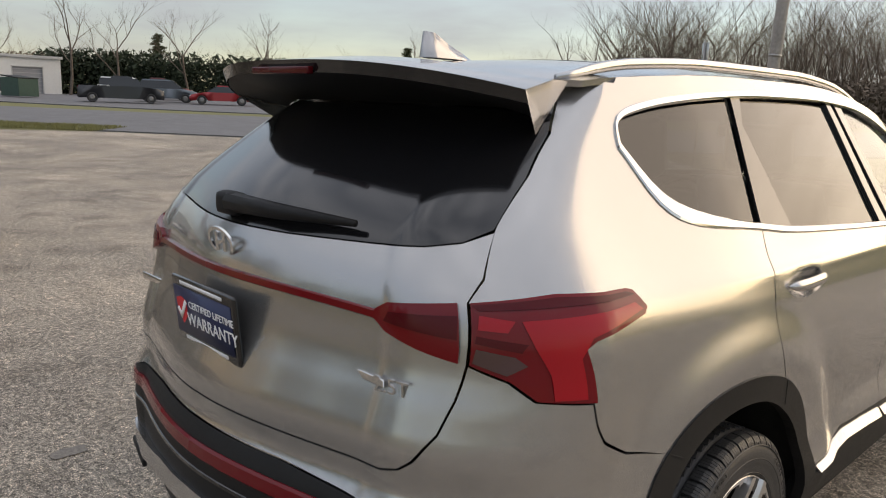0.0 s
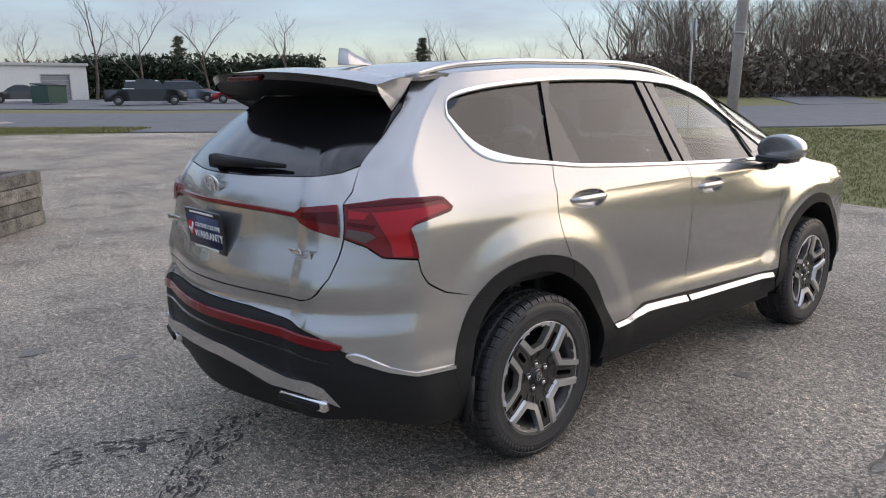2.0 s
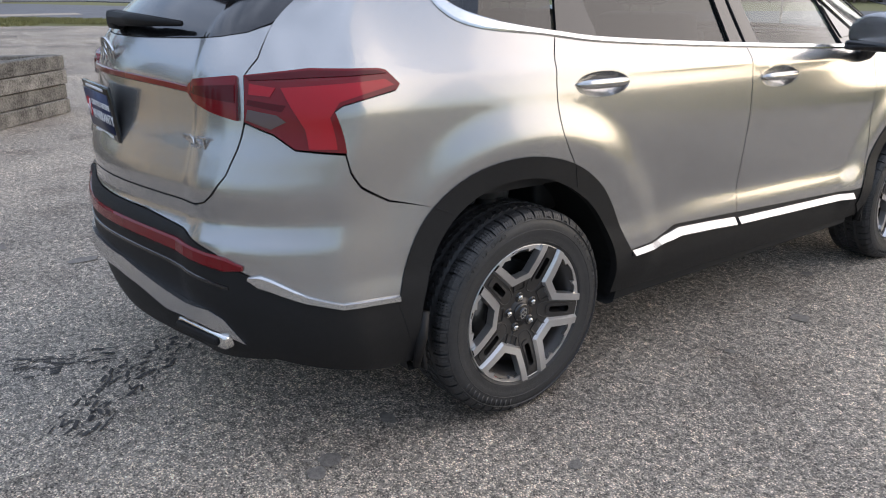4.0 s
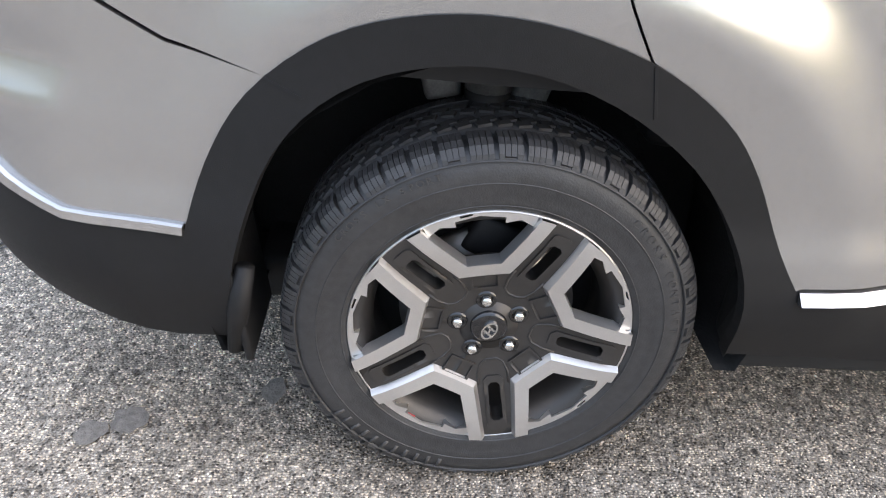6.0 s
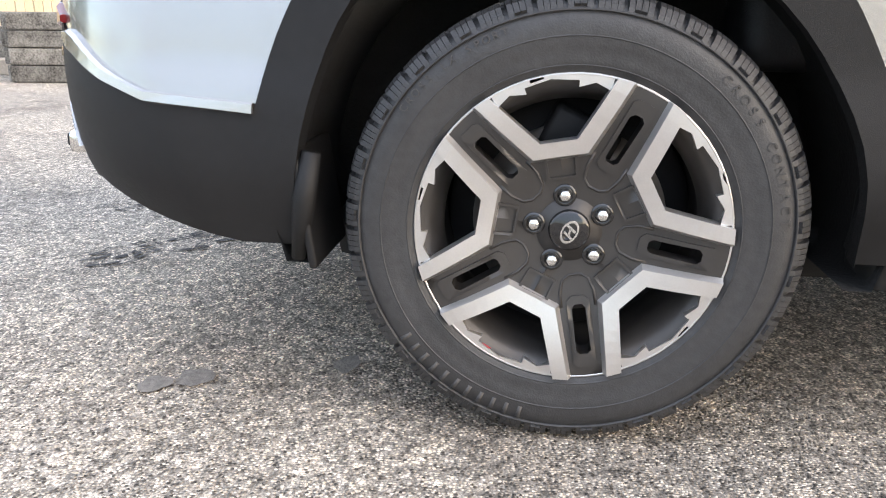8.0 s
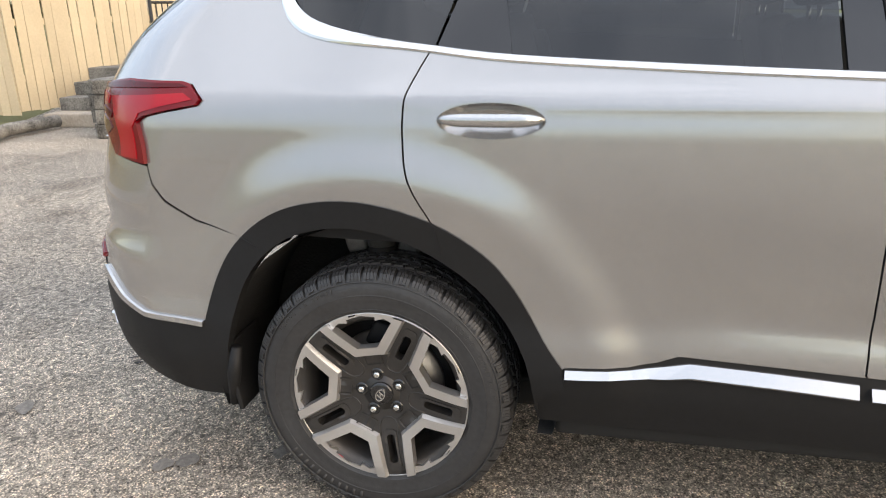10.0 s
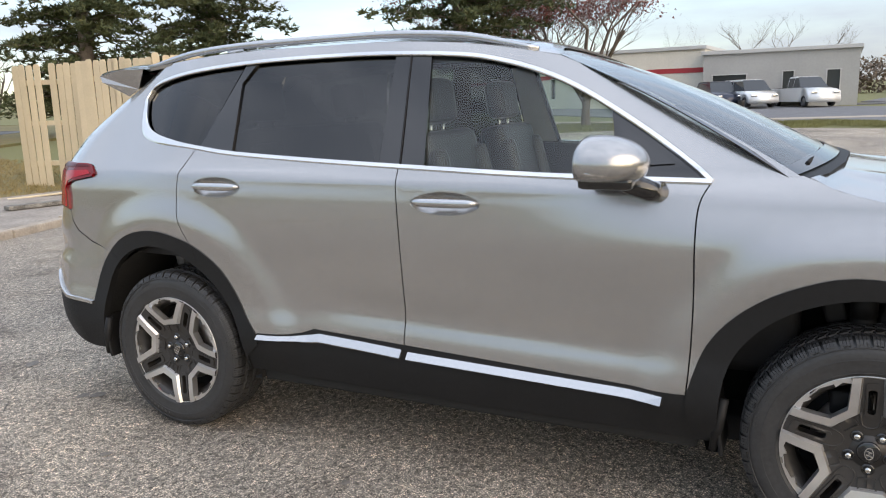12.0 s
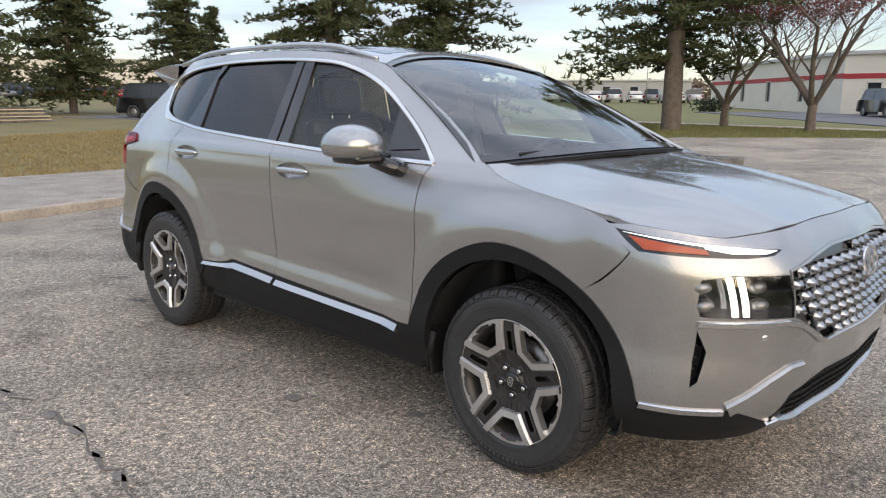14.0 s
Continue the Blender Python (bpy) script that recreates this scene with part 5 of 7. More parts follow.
    part("hub_disc", lathe([(0.082, 0.0), (0.082, 0.052), (0.06, 0.055)], 40), RIM_GREY, hub)
    cap = part("hub_cap", lathe([(0.092, 0.0), (0.091, 0.028), (0.088, 0.033), (0.078, 0.034)], 32), GLOSS_BLACK, hub, "gloss black centre cap")
    b2 = badge_oval("cap_badge", (0.092, 0, 0), 90, 90, 0.020, 0.013, hub)
    part("brake_disc", lathe([(0.02, 0.08), (0.02, 0.160), (0.0, 0.160), (0.0, 0.08)], 48), STEEL, hub, "steel brake disc")
    part("brake_caliper", joined(box((0.06, 0.08, 0.12), (0.0, 0.125, 0.05), 0.012)), DARK, hub)
    part("inner_drum", lathe([(-0.02, 0.0), (-0.02, 0.20), (-0.03, 0.205)], 32), DARK, hub)
    part("wheel_mark", plate([polar(0.247, 172), polar(0.247, 176), polar(0.236, 176), polar(0.236, 172)], [], 0.10, 0.1045), RED_BRIGHT, hub, "small red paint mark")
    return hub


def place_wheel(w, x, y, turn):
    m = Matrix.Translation((x, y, TYRE_R)) @ (Matrix.Rotation(math.pi, 4, "Z") if x < 0 else Matrix.Identity(4)) @ Matrix.Rotation(radians(turn), 4, "X")
    w.matrix_basis = m
    return m


wheel = make_wheel()
place_wheel(wheel, 0.82, 0.0, 64)
for x, y, turn in ((0.82, 2.765, 91), (-0.82, 0.0, 20), (-0.82, 2.765, 40)):
    m = Matrix.Translation((x, y, TYRE_R)) @ (Matrix.Rotation(math.pi, 4, "Z") if x < 0 else Matrix.Identity(4)) @ Matrix.Rotation(radians(turn), 4, "X")
    copy_thing(wheel, m)


def wheel_well(y, sg):
    """The felt-lined well over a wheel."""
    bm = bmesh.new()
    rows = []
    for i in range(19):
        a = radians(-28 + 236 * i / 18)
        r = 0.485 if y < 1 else 0.48
        rows.append([bm.verts.new((sg * x, y + r * math.cos(a) * (1.0 if y < 1 else 1.0), max(0.29, 0.366 + r * math.sin(a)))) for x in (0.908, 0.70, 0.50)])
    for a, c in zip(rows, rows[1:]):
        for k in range(2):
            bm.faces.new((a[k], a[k + 1], c[k + 1], c[k]))
    bm.faces.new([r[2] for r in rows])
    return bm


for y in (0.0, 2.765):
    for sg in (1, -1):
        part("wheel_well", wheel_well(y, sg), MUD, suv, "black felt wheel arch liner")
        part("suspension_strut", joined(tube([(sg * 0.66, y - 0.03, 0.42), (sg * 0.64, y - 0.03, 0.62)], 0.045, 12), tube([(sg * 0.64, y - 0.03, 0.62), (sg * 0.63, y - 0.03, 0.80)], 0.03, 12),
                                        *[tube([(sg * 0.64 + 0.062 * math.cos(t), y - 0.03 + 0.062 * math.sin(t), 0.56 + 0.012 * t) for t in [0.5 * k for k in range(40)]], 0.007, 5)],
                                        box((0.10, 0.22, 0.05), (sg * 0.71, y - 0.03, 0.815), 0.012), tube([(sg * 0.74, y - 0.03, 0.745), (sg * 0.74, y - 0.03, 0.83)], 0.040, 14), *[box((0.05, 0.065, 0.11), (sg * 0.71, y - 0.03 + d, 0.77), 0.012, turn=pose(0, 0, 0, 0, 0, 0) @ Matrix.Rotation(radians(-170 * d), 4, "X")) for d in (-0.085, 0.085)]), STRUT if y < 1 else DARK, suv)
        part("strut_boot", lathe([(0.62 + 0.006 * i, 0.034 + 0.006 * (i % 2)) for i in range(22)], 20), DARK, suv, "ribbed black rubber boot").matrix_basis = Matrix.Translation((sg * 0.74, y - 0.03, 0)) @ Matrix.Rotation(-math.pi / 2, 4, "Y")
        fl = joined(box((0.20, 0.014, 0.20), (sg * 0.83, y - 0.430, 0.385), 0.006, 3, turn=pose(0, 0, 0, 8, 0, 0)), tube([(sg * 0.918, y - 0.415, 0.48), (sg * 0.922, y - 0.430, 0.40), (sg * 0.915, y - 0.445, 0.30)], [0.016, 0.020, 0.012], 10))
        part("mud_flap", fl, CLADDING, suv, "black mud flap")
part("underbody", box((1.30, 3.6, 0.10), (0, 1.35, 0.27), 0.02), UNDERSIDE, suv, "dark underbody")
part("inner_floor", box((1.72, 1.75, 0.05), (0, 1.36, 0.34), 0.01), CARPET, suv)
for sg in (1, -1):
    part("inner_sill", box((0.12, 1.8, 0.16), (sg * 0.83, 1.37, 0.36), 0.02), UNDERSIDE, suv)
for y in (0.0, 2.765):
    part("axle", tube([(-0.75, y, 0.34), (0.75, y, 0.34)], 0.05, 8), UNDERSIDE, suv)

# ---- cabin ----
def inner_skin(s, z):
    p = side(s, z)
    return Vector((p.x - 0.06, p.y, p.z))


for sg in (False, True):
    part("door_lining", sheet([(0.56, 0.42), (2.24, 0.42), (2.24, 1.165), (1.17, 1.205), (0.15, 1.27), (0.15, 0.96), (0.36, 0.88), (0.50, 0.72)], [], inner_skin, gap=0.1, lip=0, flip=sg), DARK, suv, "black door lining")
    part("cargo_lining", sheet([(-0.75, 0.80), (0.15, 0.80), (0.15, 1.27), (-0.1, 1.31), (-0.23, 1.36), (-0.3, 1.49), (-0.2, 1.60), (-0.45, 1.62), (-0.72, 1.5), (-0.80, 1.3)], [], inner_skin, gap=0.1, lip=0, flip=sg), DARK, suv, "black cargo lining")
    part("pillar_lining", sheet([(1.07, 1.62), (1.19, 1.62), (1.26, 1.21), (1.09, 1.21)], [], lambda s, z: side(s, z) - Vector((0.035, 0, 0)), gap=0.06, lip=0.0, flip=sg), TRIM_GREY, suv, "grey pillar lining")
part("headlining", sheet(mirrored([(0.0, 1.5), (0.4, 1.56), (0.56, 1.66), (0.57, 0.6), (0.52, -0.35), (0.0, -0.42)]), [], lambda x, y: roof_surface(x, y) - Vector((0, 0, 0.035)), gap=0.1, lip=0), TRIM_GREY, suv, "grey headlining")
part("dashboard", joined(box((1.56, 0.62, 0.16), (0, 2.28, 1.02), 0.05), box((1.5, 0.4, 0.5), (0, 2.36, 0.76), 0.05), box((0.28, 0.9, 0.3), (0, 1.75, 0.62), 0.05)), DARK, suv, "black dashboard and console")
ring = bmesh.new()
for k in range(24):
    for j in range(8):
        a, b = 2 * math.pi * k / 24, 2 * math.pi * j / 8
        ring.verts.new(((0.18 + 0.016 * math.cos(b)) * math.cos(a), (0.18 + 0.016 * math.cos(b)) * math.sin(a), 0.016 * math.sin(b)))
ring.verts.ensure_lookup_table()
for k in range(24):
    for j in range(8):
        ring.faces.new([ring.verts[i] for i in (k * 8 + j, ((k + 1) % 24) * 8 + j, ((k + 1) % 24) * 8 + (j + 1) % 8, k * 8 + (j + 1) % 8)])
steer = part("steering_wheel", joined(ring, box((0.10, 0.08, 0.04), (0, 0, 0), 0.02), box((0.32, 0.03, 0.015), (0, 0, 0), 0.006), box((0.03, 0.17, 0.015), (0, -0.08, 0), 0.006)), DARK, suv, "black steering wheel")
steer.matrix_basis = pose(-0.38, 1.93, 1.06, 62, 0, 0)
part("inner_mirror", box((0.24, 0.03, 0.065), (0, 1.80, 1.50), 0.012), DARK, suv)


def seat(x, y, z, w, wide=False):
    base = joined(box((w, 0.52, 0.16), (0, 0, 0), 0.05, 3), box((w * 0.16, 0.5, 0.06), (-w * 0.42, 0, 0.08), 0.025), box((w * 0.16, 0.5, 0.06), (w * 0.42, 0, 0.08), 0.025))
    s = part("seat", base, SEAT, suv, "dark leather seat with a headrest")
    s.matrix_basis = pose(x, y, z)
    back = joined(box((w * 0.96, 0.13, 0.62), (0, 0, 0), 0.05, 3), box((w * 0.16, 0.17, 0.5), (-w * 0.40, 0.02, -0.02), 0.04), box((w * 0.16, 0.17, 0.5), (w * 0.40, 0.02, -0.02), 0.04))
    back.transform(pose(0, -0.29, 0.36, 14, 0, 0))
    part("seat_back", back, SEAT, s)
    for hx in ([-w * 0.3, w * 0.3] if wide else [0]):
        h = box((0.26, 0.10, 0.19), (0, 0, 0), 0.045, 3)
        h.transform(pose(hx, -0.385, 0.79, 8, 0, 0))
        part("headrest", h, SEAT, s)
        part("headrest_post", joined(*[tube([(hx + d, -0.375, 0.62), (hx + d, -0.38, 0.72)], 0.007, 6) for d in (-0.06, 0.06)]), CHROME, s)
    return s


seat(0.40, 1.48, 0.66, 0.52)
seat(-0.40, 1.48, 0.66, 0.52)
seat(0.0, 0.55, 0.68, 1.28, True)
part("cargo_floor", box((1.12, 0.95, 0.04), (0, -0.35, 0.785), 0.01), CARPET, suv, "black cargo floor")

# ---- cargo ----
def carton(name, size, m, label, print_at):
    b = tagged(link_mesh(name, box(size, (0, 0, 0), 0.004), CARDBOARD, None, smooth=False), label, "box")
    b.matrix_basis = m
    part("packing_tape", box((size[0] * 1.002, 0.05, 0.002), (0, 0, size[2] / 2 + 0.001)), material("tape", (0.30, 0.19, 0.10), 0.35), b, "brown tape")
    for (x, y, z), (dx, dy, dz) in print_at:
        lb = part("paper_label", box((dx, dy, dz), (x, y, z)), PAPER, b, "white printed label")
        part("label_band", box((dx * (0.9 if dx > 0.01 else 1.1), dy * (0.9 if dy > 0.01 else 1.1), dz * 0.3), (x, y, z + dz * 0.2)), BLUE_PRINT, lb)
        part("label_print", box((dx * (0.8 if dx > 0.01 else 1.1), dy * (0.8 if dy > 0.01 else 1.1), dz * 0.18), (x, y, z - dz * 0.2)), INK, lb)
    return b


carton("cardboard_box", (0.62, 0.66, 0.13), pose(-0.12, -0.42, 0.872, 0, 0, 6), "flat brown cardboard box with taped lid lying on the cargo floor", [((0.22, -0.3315, 0.0), (0.10, 0.002, 0.07)), ((-0.25, -0.3315, 0.0), (0.05, 0.002, 0.05))])
carton("cardboard_box", (0.07, 0.20, 0.80), pose(0.43, -0.38, 1.13, -24, -6, 0), "tall narrow brown cardboard box leaning in the cargo bay", [((-0.0365, 0.0, 0.1), (0.002, 0.12, 0.14))])
# ---- ground ----
LAWN = material("green_lawn", (0.15, 0.15, 0.055), 0.95, color2=(0.16, 0.15, 0.055), scale=0.8, bump=0.6, bump_scale=30)
DRY_LAWN = material("dry_lawn", (0.22, 0.165, 0.07), 0.95, color2=(0.12, 0.12, 0.045), scale=0.7, bump=0.6, bump_scale=30)
GRAVEL = material("gritty_concrete", (0.37, 0.33, 0.285), 0.9, color2=(0.19, 0.165, 0.14), scale=2.5, bump=0.6, bump_scale=60)
CONCRETE = material("old_concrete", (0.36, 0.31, 0.25), 0.9, var=0.25, scale=4, bump=0.4, bump_scale=70)
ROAD = material("road_asphalt", (0.13, 0.13, 0.135), 0.85, var=0.2, scale=1.5, bump=0.3, bump_scale=80)
BLADE_GREEN = material("grass_blade", (0.17, 0.168, 0.06), 0.8, var=0.3, scale=2)
BLADE_DRY = material("dry_grass_blade", (0.26, 0.20, 0.085), 0.8, var=0.3, scale=2)
TIMBER = material("weathered_timber", (0.27, 0.255, 0.225), 0.92, color2=(0.035, 0.031, 0.026), scale=6, bump=0.7, bump_scale=40, random_tint=0.25)
FENCE = material("cream_painted_board", (0.56, 0.46, 0.31), 0.75, var=0.07, scale=4, bump=0.25, bump_scale=50, random_tint=0.09)
IRON = material("black_iron", (0.015, 0.014, 0.013), 0.6, var=0.3)
BARK = material("grey_bark", (0.13, 0.105, 0.085), 0.95, var=0.35, scale=6, bump=0.6, bump_scale=40)
FAR_BARK = material("brown_woods", (0.15, 0.116, 0.088), 0.95, var=0.35, scale=0.4)
NEEDLES = material("pine_needles", (0.035, 0.058, 0.022), 0.8, color2=(0.085, 0.085, 0.03), scale=0.9)
HEDGE = material("cedar_hedge", (0.022, 0.034, 0.016), 0.9, var=0.4, scale=1.2)
BUD = material("reddish_buds", (0.16, 0.06, 0.05), 0.85, var=0.3, scale=2)


def rise(x, y):
    d = math.hypot(x - 1.0, y)
    return 0.016 * max(0.0, d - 10.0) * step(8, 16, d)


bm = bmesh.new()
rings = []
radii = [0.0] + [3.0 * 1.16**k for k in range(38)]
for r in radii[1:]:
    rings.append([bm.verts.new((1 + r * math.cos(2 * math.pi * k / 72), r * math.sin(2 * math.pi * k / 72), rise(1 + r * math.cos(2 * math.pi * k / 72), r * math.sin(2 * math.pi * k / 72)) - 0.03)) for k in range(72)])
mid = bm.verts.new((1, 0, -0.03))
for k in range(72):
    bm.faces.new((mid, rings[0][k], rings[0][(k + 1) % 72]))
    for a, c in zip(rings, rings[1:]):
        bm.faces.new((a[k], c[k], c[(k + 1) % 72], a[(k + 1) % 72]))
tagged(link_mesh("ground", bm, LAWN), "green winter lawn with brown patches", "ground", kind="structure")


def patch(name, outline, height, mat, label, category, gap=1.2):
    """A sheet that lies on the ground."""
    vs, fs = fill(outline, [], gap)
    bm = bmesh.new()
    put = [bm.verts.new((p.x, p.y, rise(p.x, p.y) + height)) for p in vs]
    for f in fs:
        bm.faces.new([put[i] for i in f])
    bm.normal_update()
    if sum(f.normal.z for f in bm.faces) < 0:
        bmesh.ops.reverse_faces(bm, faces=bm.faces[:])
    rim = [e for e in bm.edges if e.is_boundary]
    low = {v: bm.verts.new(v.co - Vector((0, 0, 0.16))) for e in rim for v in e.verts}
    for e in rim:
        lp = e.link_loops[0]
        a, c = lp.vert, lp.link_loop_next.vert
        bm.faces.new((c, a, low[a], low[c]))
        e.smooth = False
    return tagged(link_mesh(name, bm, mat), label, category, kind="structure")


KERB = [(16, -3.2), (6, -4.2), (0.43, -5.19), (-1.19, -5.62), (-2.44, -5.96), (-4.4, -6.5)]
patch("pavement", [(-24, 7.5), (-16, 15.5), (-12.0, 20.5), (-6.2, 15.0), (-1.4, 8.8), (3, 7.8), (12, 7), (40, 6), (40, -2.8)] + KERB + [(-6.2, -7.4), (-9, -8.5), (-16, -9), (-22, -8), (-26.5, -3), (-26, 3)], 0.0, ASPHALT, "worn grey asphalt with pale grit and dark stains", "asphalt")
patch("apron", [(16, -3.4), (6, -4.4), (0.43, -5.39), (-1.19, -5.82), (-2.44, -6.16), (-4.6, -6.7), (-6.0, -7.6), (-6.2, -9.4), (-2.96, -9.87), (-0.9, -9.73), (3, -9.2), (8, -8.9), (16, -8.6)], 0.09, GRAVEL, "gritty pale concrete apron", "concrete", 0.6)
patch("dry_lawn", [(-5.9, -9.0), (-2.96, -9.75), (-0.9, -9.6), (3, -9.1), (16, -8.5), (40, -12), (40, -60), (-30, -66), (-32, -34), (-14, -24), (-7.5, -12)], 0.07, DRY_LAWN, "dry yellow-brown winter grass", "grass", 1.5)
patch("road", [(-62, -8), (-38.8, 14.4), (-14.5, 44), (8, 72), (18, 66), (-7.2, 25.4), (-23.6, 8.4), (-30, 2), (-52, -22)], 0.02, ROAD, "grey asphalt road across the verge", "road", 2.5)
patch("side_road", [(-16, 43), (-12, 46), (-30, 78), (-36, 76)], 0.03, ROAD, "grey side road running to the woods", "road", 2.5)
patch("far_lot", [(-44, 16), (-33, 27), (-62, 44), (-80, 30), (-76, 10), (-58, 6)], 0.03, ROAD, "dark asphalt yard of the white workshop", "asphalt", 2.5)
patch("footpath", [(-33.0, -20), (-31.6, -20.5), (-31.0, -4), (-33.5, 6), (-35, 6), (-32.6, -4)], 0.03, CONCRETE, "pale concrete footpath on the lawn", "path", 1.2)
patch("far_drive", [(-55, 12), (-55, 4), (-46, -2), (-46, -14), (-50, -18), (-53, -14), (-52, 12)], 0.03, ROAD, "grey drive before the low buildings", "asphalt", 2.0)

kerb_parts = base_empty("kerb", "worn concrete kerb along the apron", "kerb")
tagged(kerb_parts, kind="structure")
kp = dense(KERB, 1.15)
for i, (a, c) in enumerate(zip(kp, kp[1:])):
    t = (c - a)
    k = box((t.length - 0.012, 0.17, 0.24), (0, 0, 0), 0.025)
    k.transform(Matrix.Translation(((a.x + c.x) / 2, (a.y + c.y) / 2 - 0.09, -0.015 + 0.012 * math.sin(i * 2.3))) @ Matrix.Rotation(math.atan2(t.y, t.x) + 0.012 * math.sin(i * 1.7), 4, "Z"))
    part("kerb_stone", k, CONCRETE, kerb_parts, smooth=False)


def scatter(name, spots, mat, label, category, blade=0.05, width=0.006, lean=0.6, n=4):
    """Many small upright blades as one mass."""
    rng = np.random.default_rng(len(spots))
    spots = np.repeat(np.asarray(spots, float), n, 0)
    k = len(spots)
    ang, hgt = rng.uniform(0, 2 * math.pi, k), blade * rng.uniform(0.5, 1.3, k)
    spots[:, :2] += rng.normal(0, blade * 0.5, (k, 2))
    side_v = np.stack([np.cos(ang), np.sin(ang), 0 * ang], 1) * width
    tip = np.stack([rng.normal(0, lean, k) * hgt, rng.normal(0, lean, k) * hgt, hgt], 1)
    v = np.stack([spots - side_v, spots + side_v, spots + tip], 1).reshape(-1, 3)
    me = bpy.data.meshes.new(name)
    me.from_pydata(v.tolist(), [], np.arange(3 * k).reshape(-1, 3).tolist())
    me.materials.append(mat)
    return tagged(new(name, me), label, category, kind="stuff")


def spots_in(poly, count, h, seed, dense_near=None):
    rng = np.random.default_rng(seed)
    p = np.asarray(poly, float)
    lo, hi = p.min(0), p.max(0)
    q = rng.uniform(lo, hi, (count * 4, 2))
    q = q[inside(q, poly)][:count]
    return [(x, y, rise(x, y) + h) for x, y in q]


scatter("dry_grass", spots_in([(-6.5, -9.4), (-3, -9.9), (3, -9.3), (7, -9), (7, -16), (-12, -24), (-9, -12)], 16000, 0.07, 3), BLADE_DRY, "dry yellow grass blades on the lawn", "grass", 0.07, 0.008)
scatter("grass", spots_in([(-12.0, 20.5), (-6.2, 15.0), (-1.4, 8.8), (3, 7.8), (8, 7.3), (8, 22), (-7, 24)], 18000, 0.0, 4), BLADE_GREEN, "short green grass blades beside the asphalt", "grass", 0.06, 0.008)
scatter("grass", spots_in([(-22, -8), (-26.5, -3), (-26, 3), (-31, 4), (-31, -20), (-22, -18)], 9000, 0.0, 5), BLADE_GREEN, "short green grass blades on the front lawn", "grass", 0.09, 0.015)
scatter("grass", spots_in([(-29, 1), (-24, 7), (-26, 9), (-31, 3)], 2500, 0.02, 6), BLADE_GREEN, "short green grass blades on the verge", "grass", 0.09, 0.015)

# grit and small stones lying loose
rng = np.random.default_rng(8)
peb_v, peb_f = [], []
for i in range(5200):
    x, y = rng.uniform(-4.5, 4.5), rng.uniform(-4.8, 5.5)
    if abs(x) < 0.95 and -1.1 < y < 3.8 and rng.uniform() < 0.8:
        continue
    r = rng.uniform(0.002, 0.0055)
    k = len(peb_v)
    a = rng.uniform(0, 6.3)
    for dx, dy, dz in ((1, 0, 0), (0, 1, 0), (-1, 0, 0), (0, -1, 0), (0.1, 0.1, 1)):
        q = rng.uniform(0.7, 1.3)
        peb_v.append((x + r * q * (dx * math.cos(a) - dy * math.sin(a)), y + r * q * (dx * math.sin(a) + dy * math.cos(a)), r * dz * q))
    peb_f += [(k, k + 1, k + 4), (k + 1, k + 2, k + 4), (k + 2, k + 3, k + 4), (k + 3, k, k + 4)]
me = bpy.data.meshes.new("grit")
me.from_pydata(peb_v, [], peb_f)
me.materials.append(material("pale_grit", (0.48, 0.43, 0.36), 0.85, color2=(0.16, 0.14, 0.12), scale=40))
tagged(new("grit", me), "loose pale grit on the asphalt", "grit", kind="stuff")

# cracks and stains in the asphalt
SCUFF = material("tyre_rubbing", (0.05, 0.046, 0.043), 0.9, var=0.3, scale=30)
CRACK = material("crack_dirt", (0.13, 0.115, 0.10), 0.95, var=0.3, scale=30)
STAIN = material("oil_stain", (0.085, 0.077, 0.068), 0.8, color2=(0.27, 0.245, 0.215), scale=60, bump=0.5, bump_scale=150)


def crack(line, width, seed, name="crack", label="dark crack in the asphalt"):
    r = random.Random(seed)
    pts = [p + Vector((r.uniform(-1, 1), r.uniform(-1, 1))) * 0.035 for p in dense(line, 0.09)]
    bm = bmesh.new()
    rows = []
    for i, p in enumerate(pts):
        t = (pts[min(i + 1, len(pts) - 1)] - pts[max(0, i - 1)]).normalized()
        n = Vector((-t.y, t.x)) * width * r.uniform(0.05, 0.55)
        rows.append((bm.verts.new((p.x + n.x, p.y + n.y, 0.004)), bm.verts.new((p.x - n.x, p.y - n.y, 0.004))))
    for a, c in zip(rows, rows[1:]):
        bm.faces.new((a[0], a[1], c[1], c[0]))
    tagged(link_mesh(name, bm, CRACK), label, "crack", kind="structure")


def stain(x, y, r, seed, squash=1.0, turn=0.0):
    q = random.Random(seed)
    bm = bmesh.new()
    ring = [r * (0.55 + 0.6 * q.random()) for _ in range(22)]
    ring = [(ring[k - 1] + ring[k] * 2 + ring[(k + 1) % 22]) / 4 for k in range(22)]
    vs = []
    for k in range(22):
        a = 2 * math.pi * k / 22
        px, py = ring[k] * math.cos(a), ring[k] * math.sin(a) * squash
        vs.append(bm.verts.new((x + px * math.cos(turn) - py * math.sin(turn), y + px * math.sin(turn) + py * math.cos(turn), 0.004)))
    bm.faces.new(vs)
    tagged(link_mesh("stain", bm, STAIN), "dark oily stain on the asphalt", "stain", group="stains on the asphalt", kind="structure")


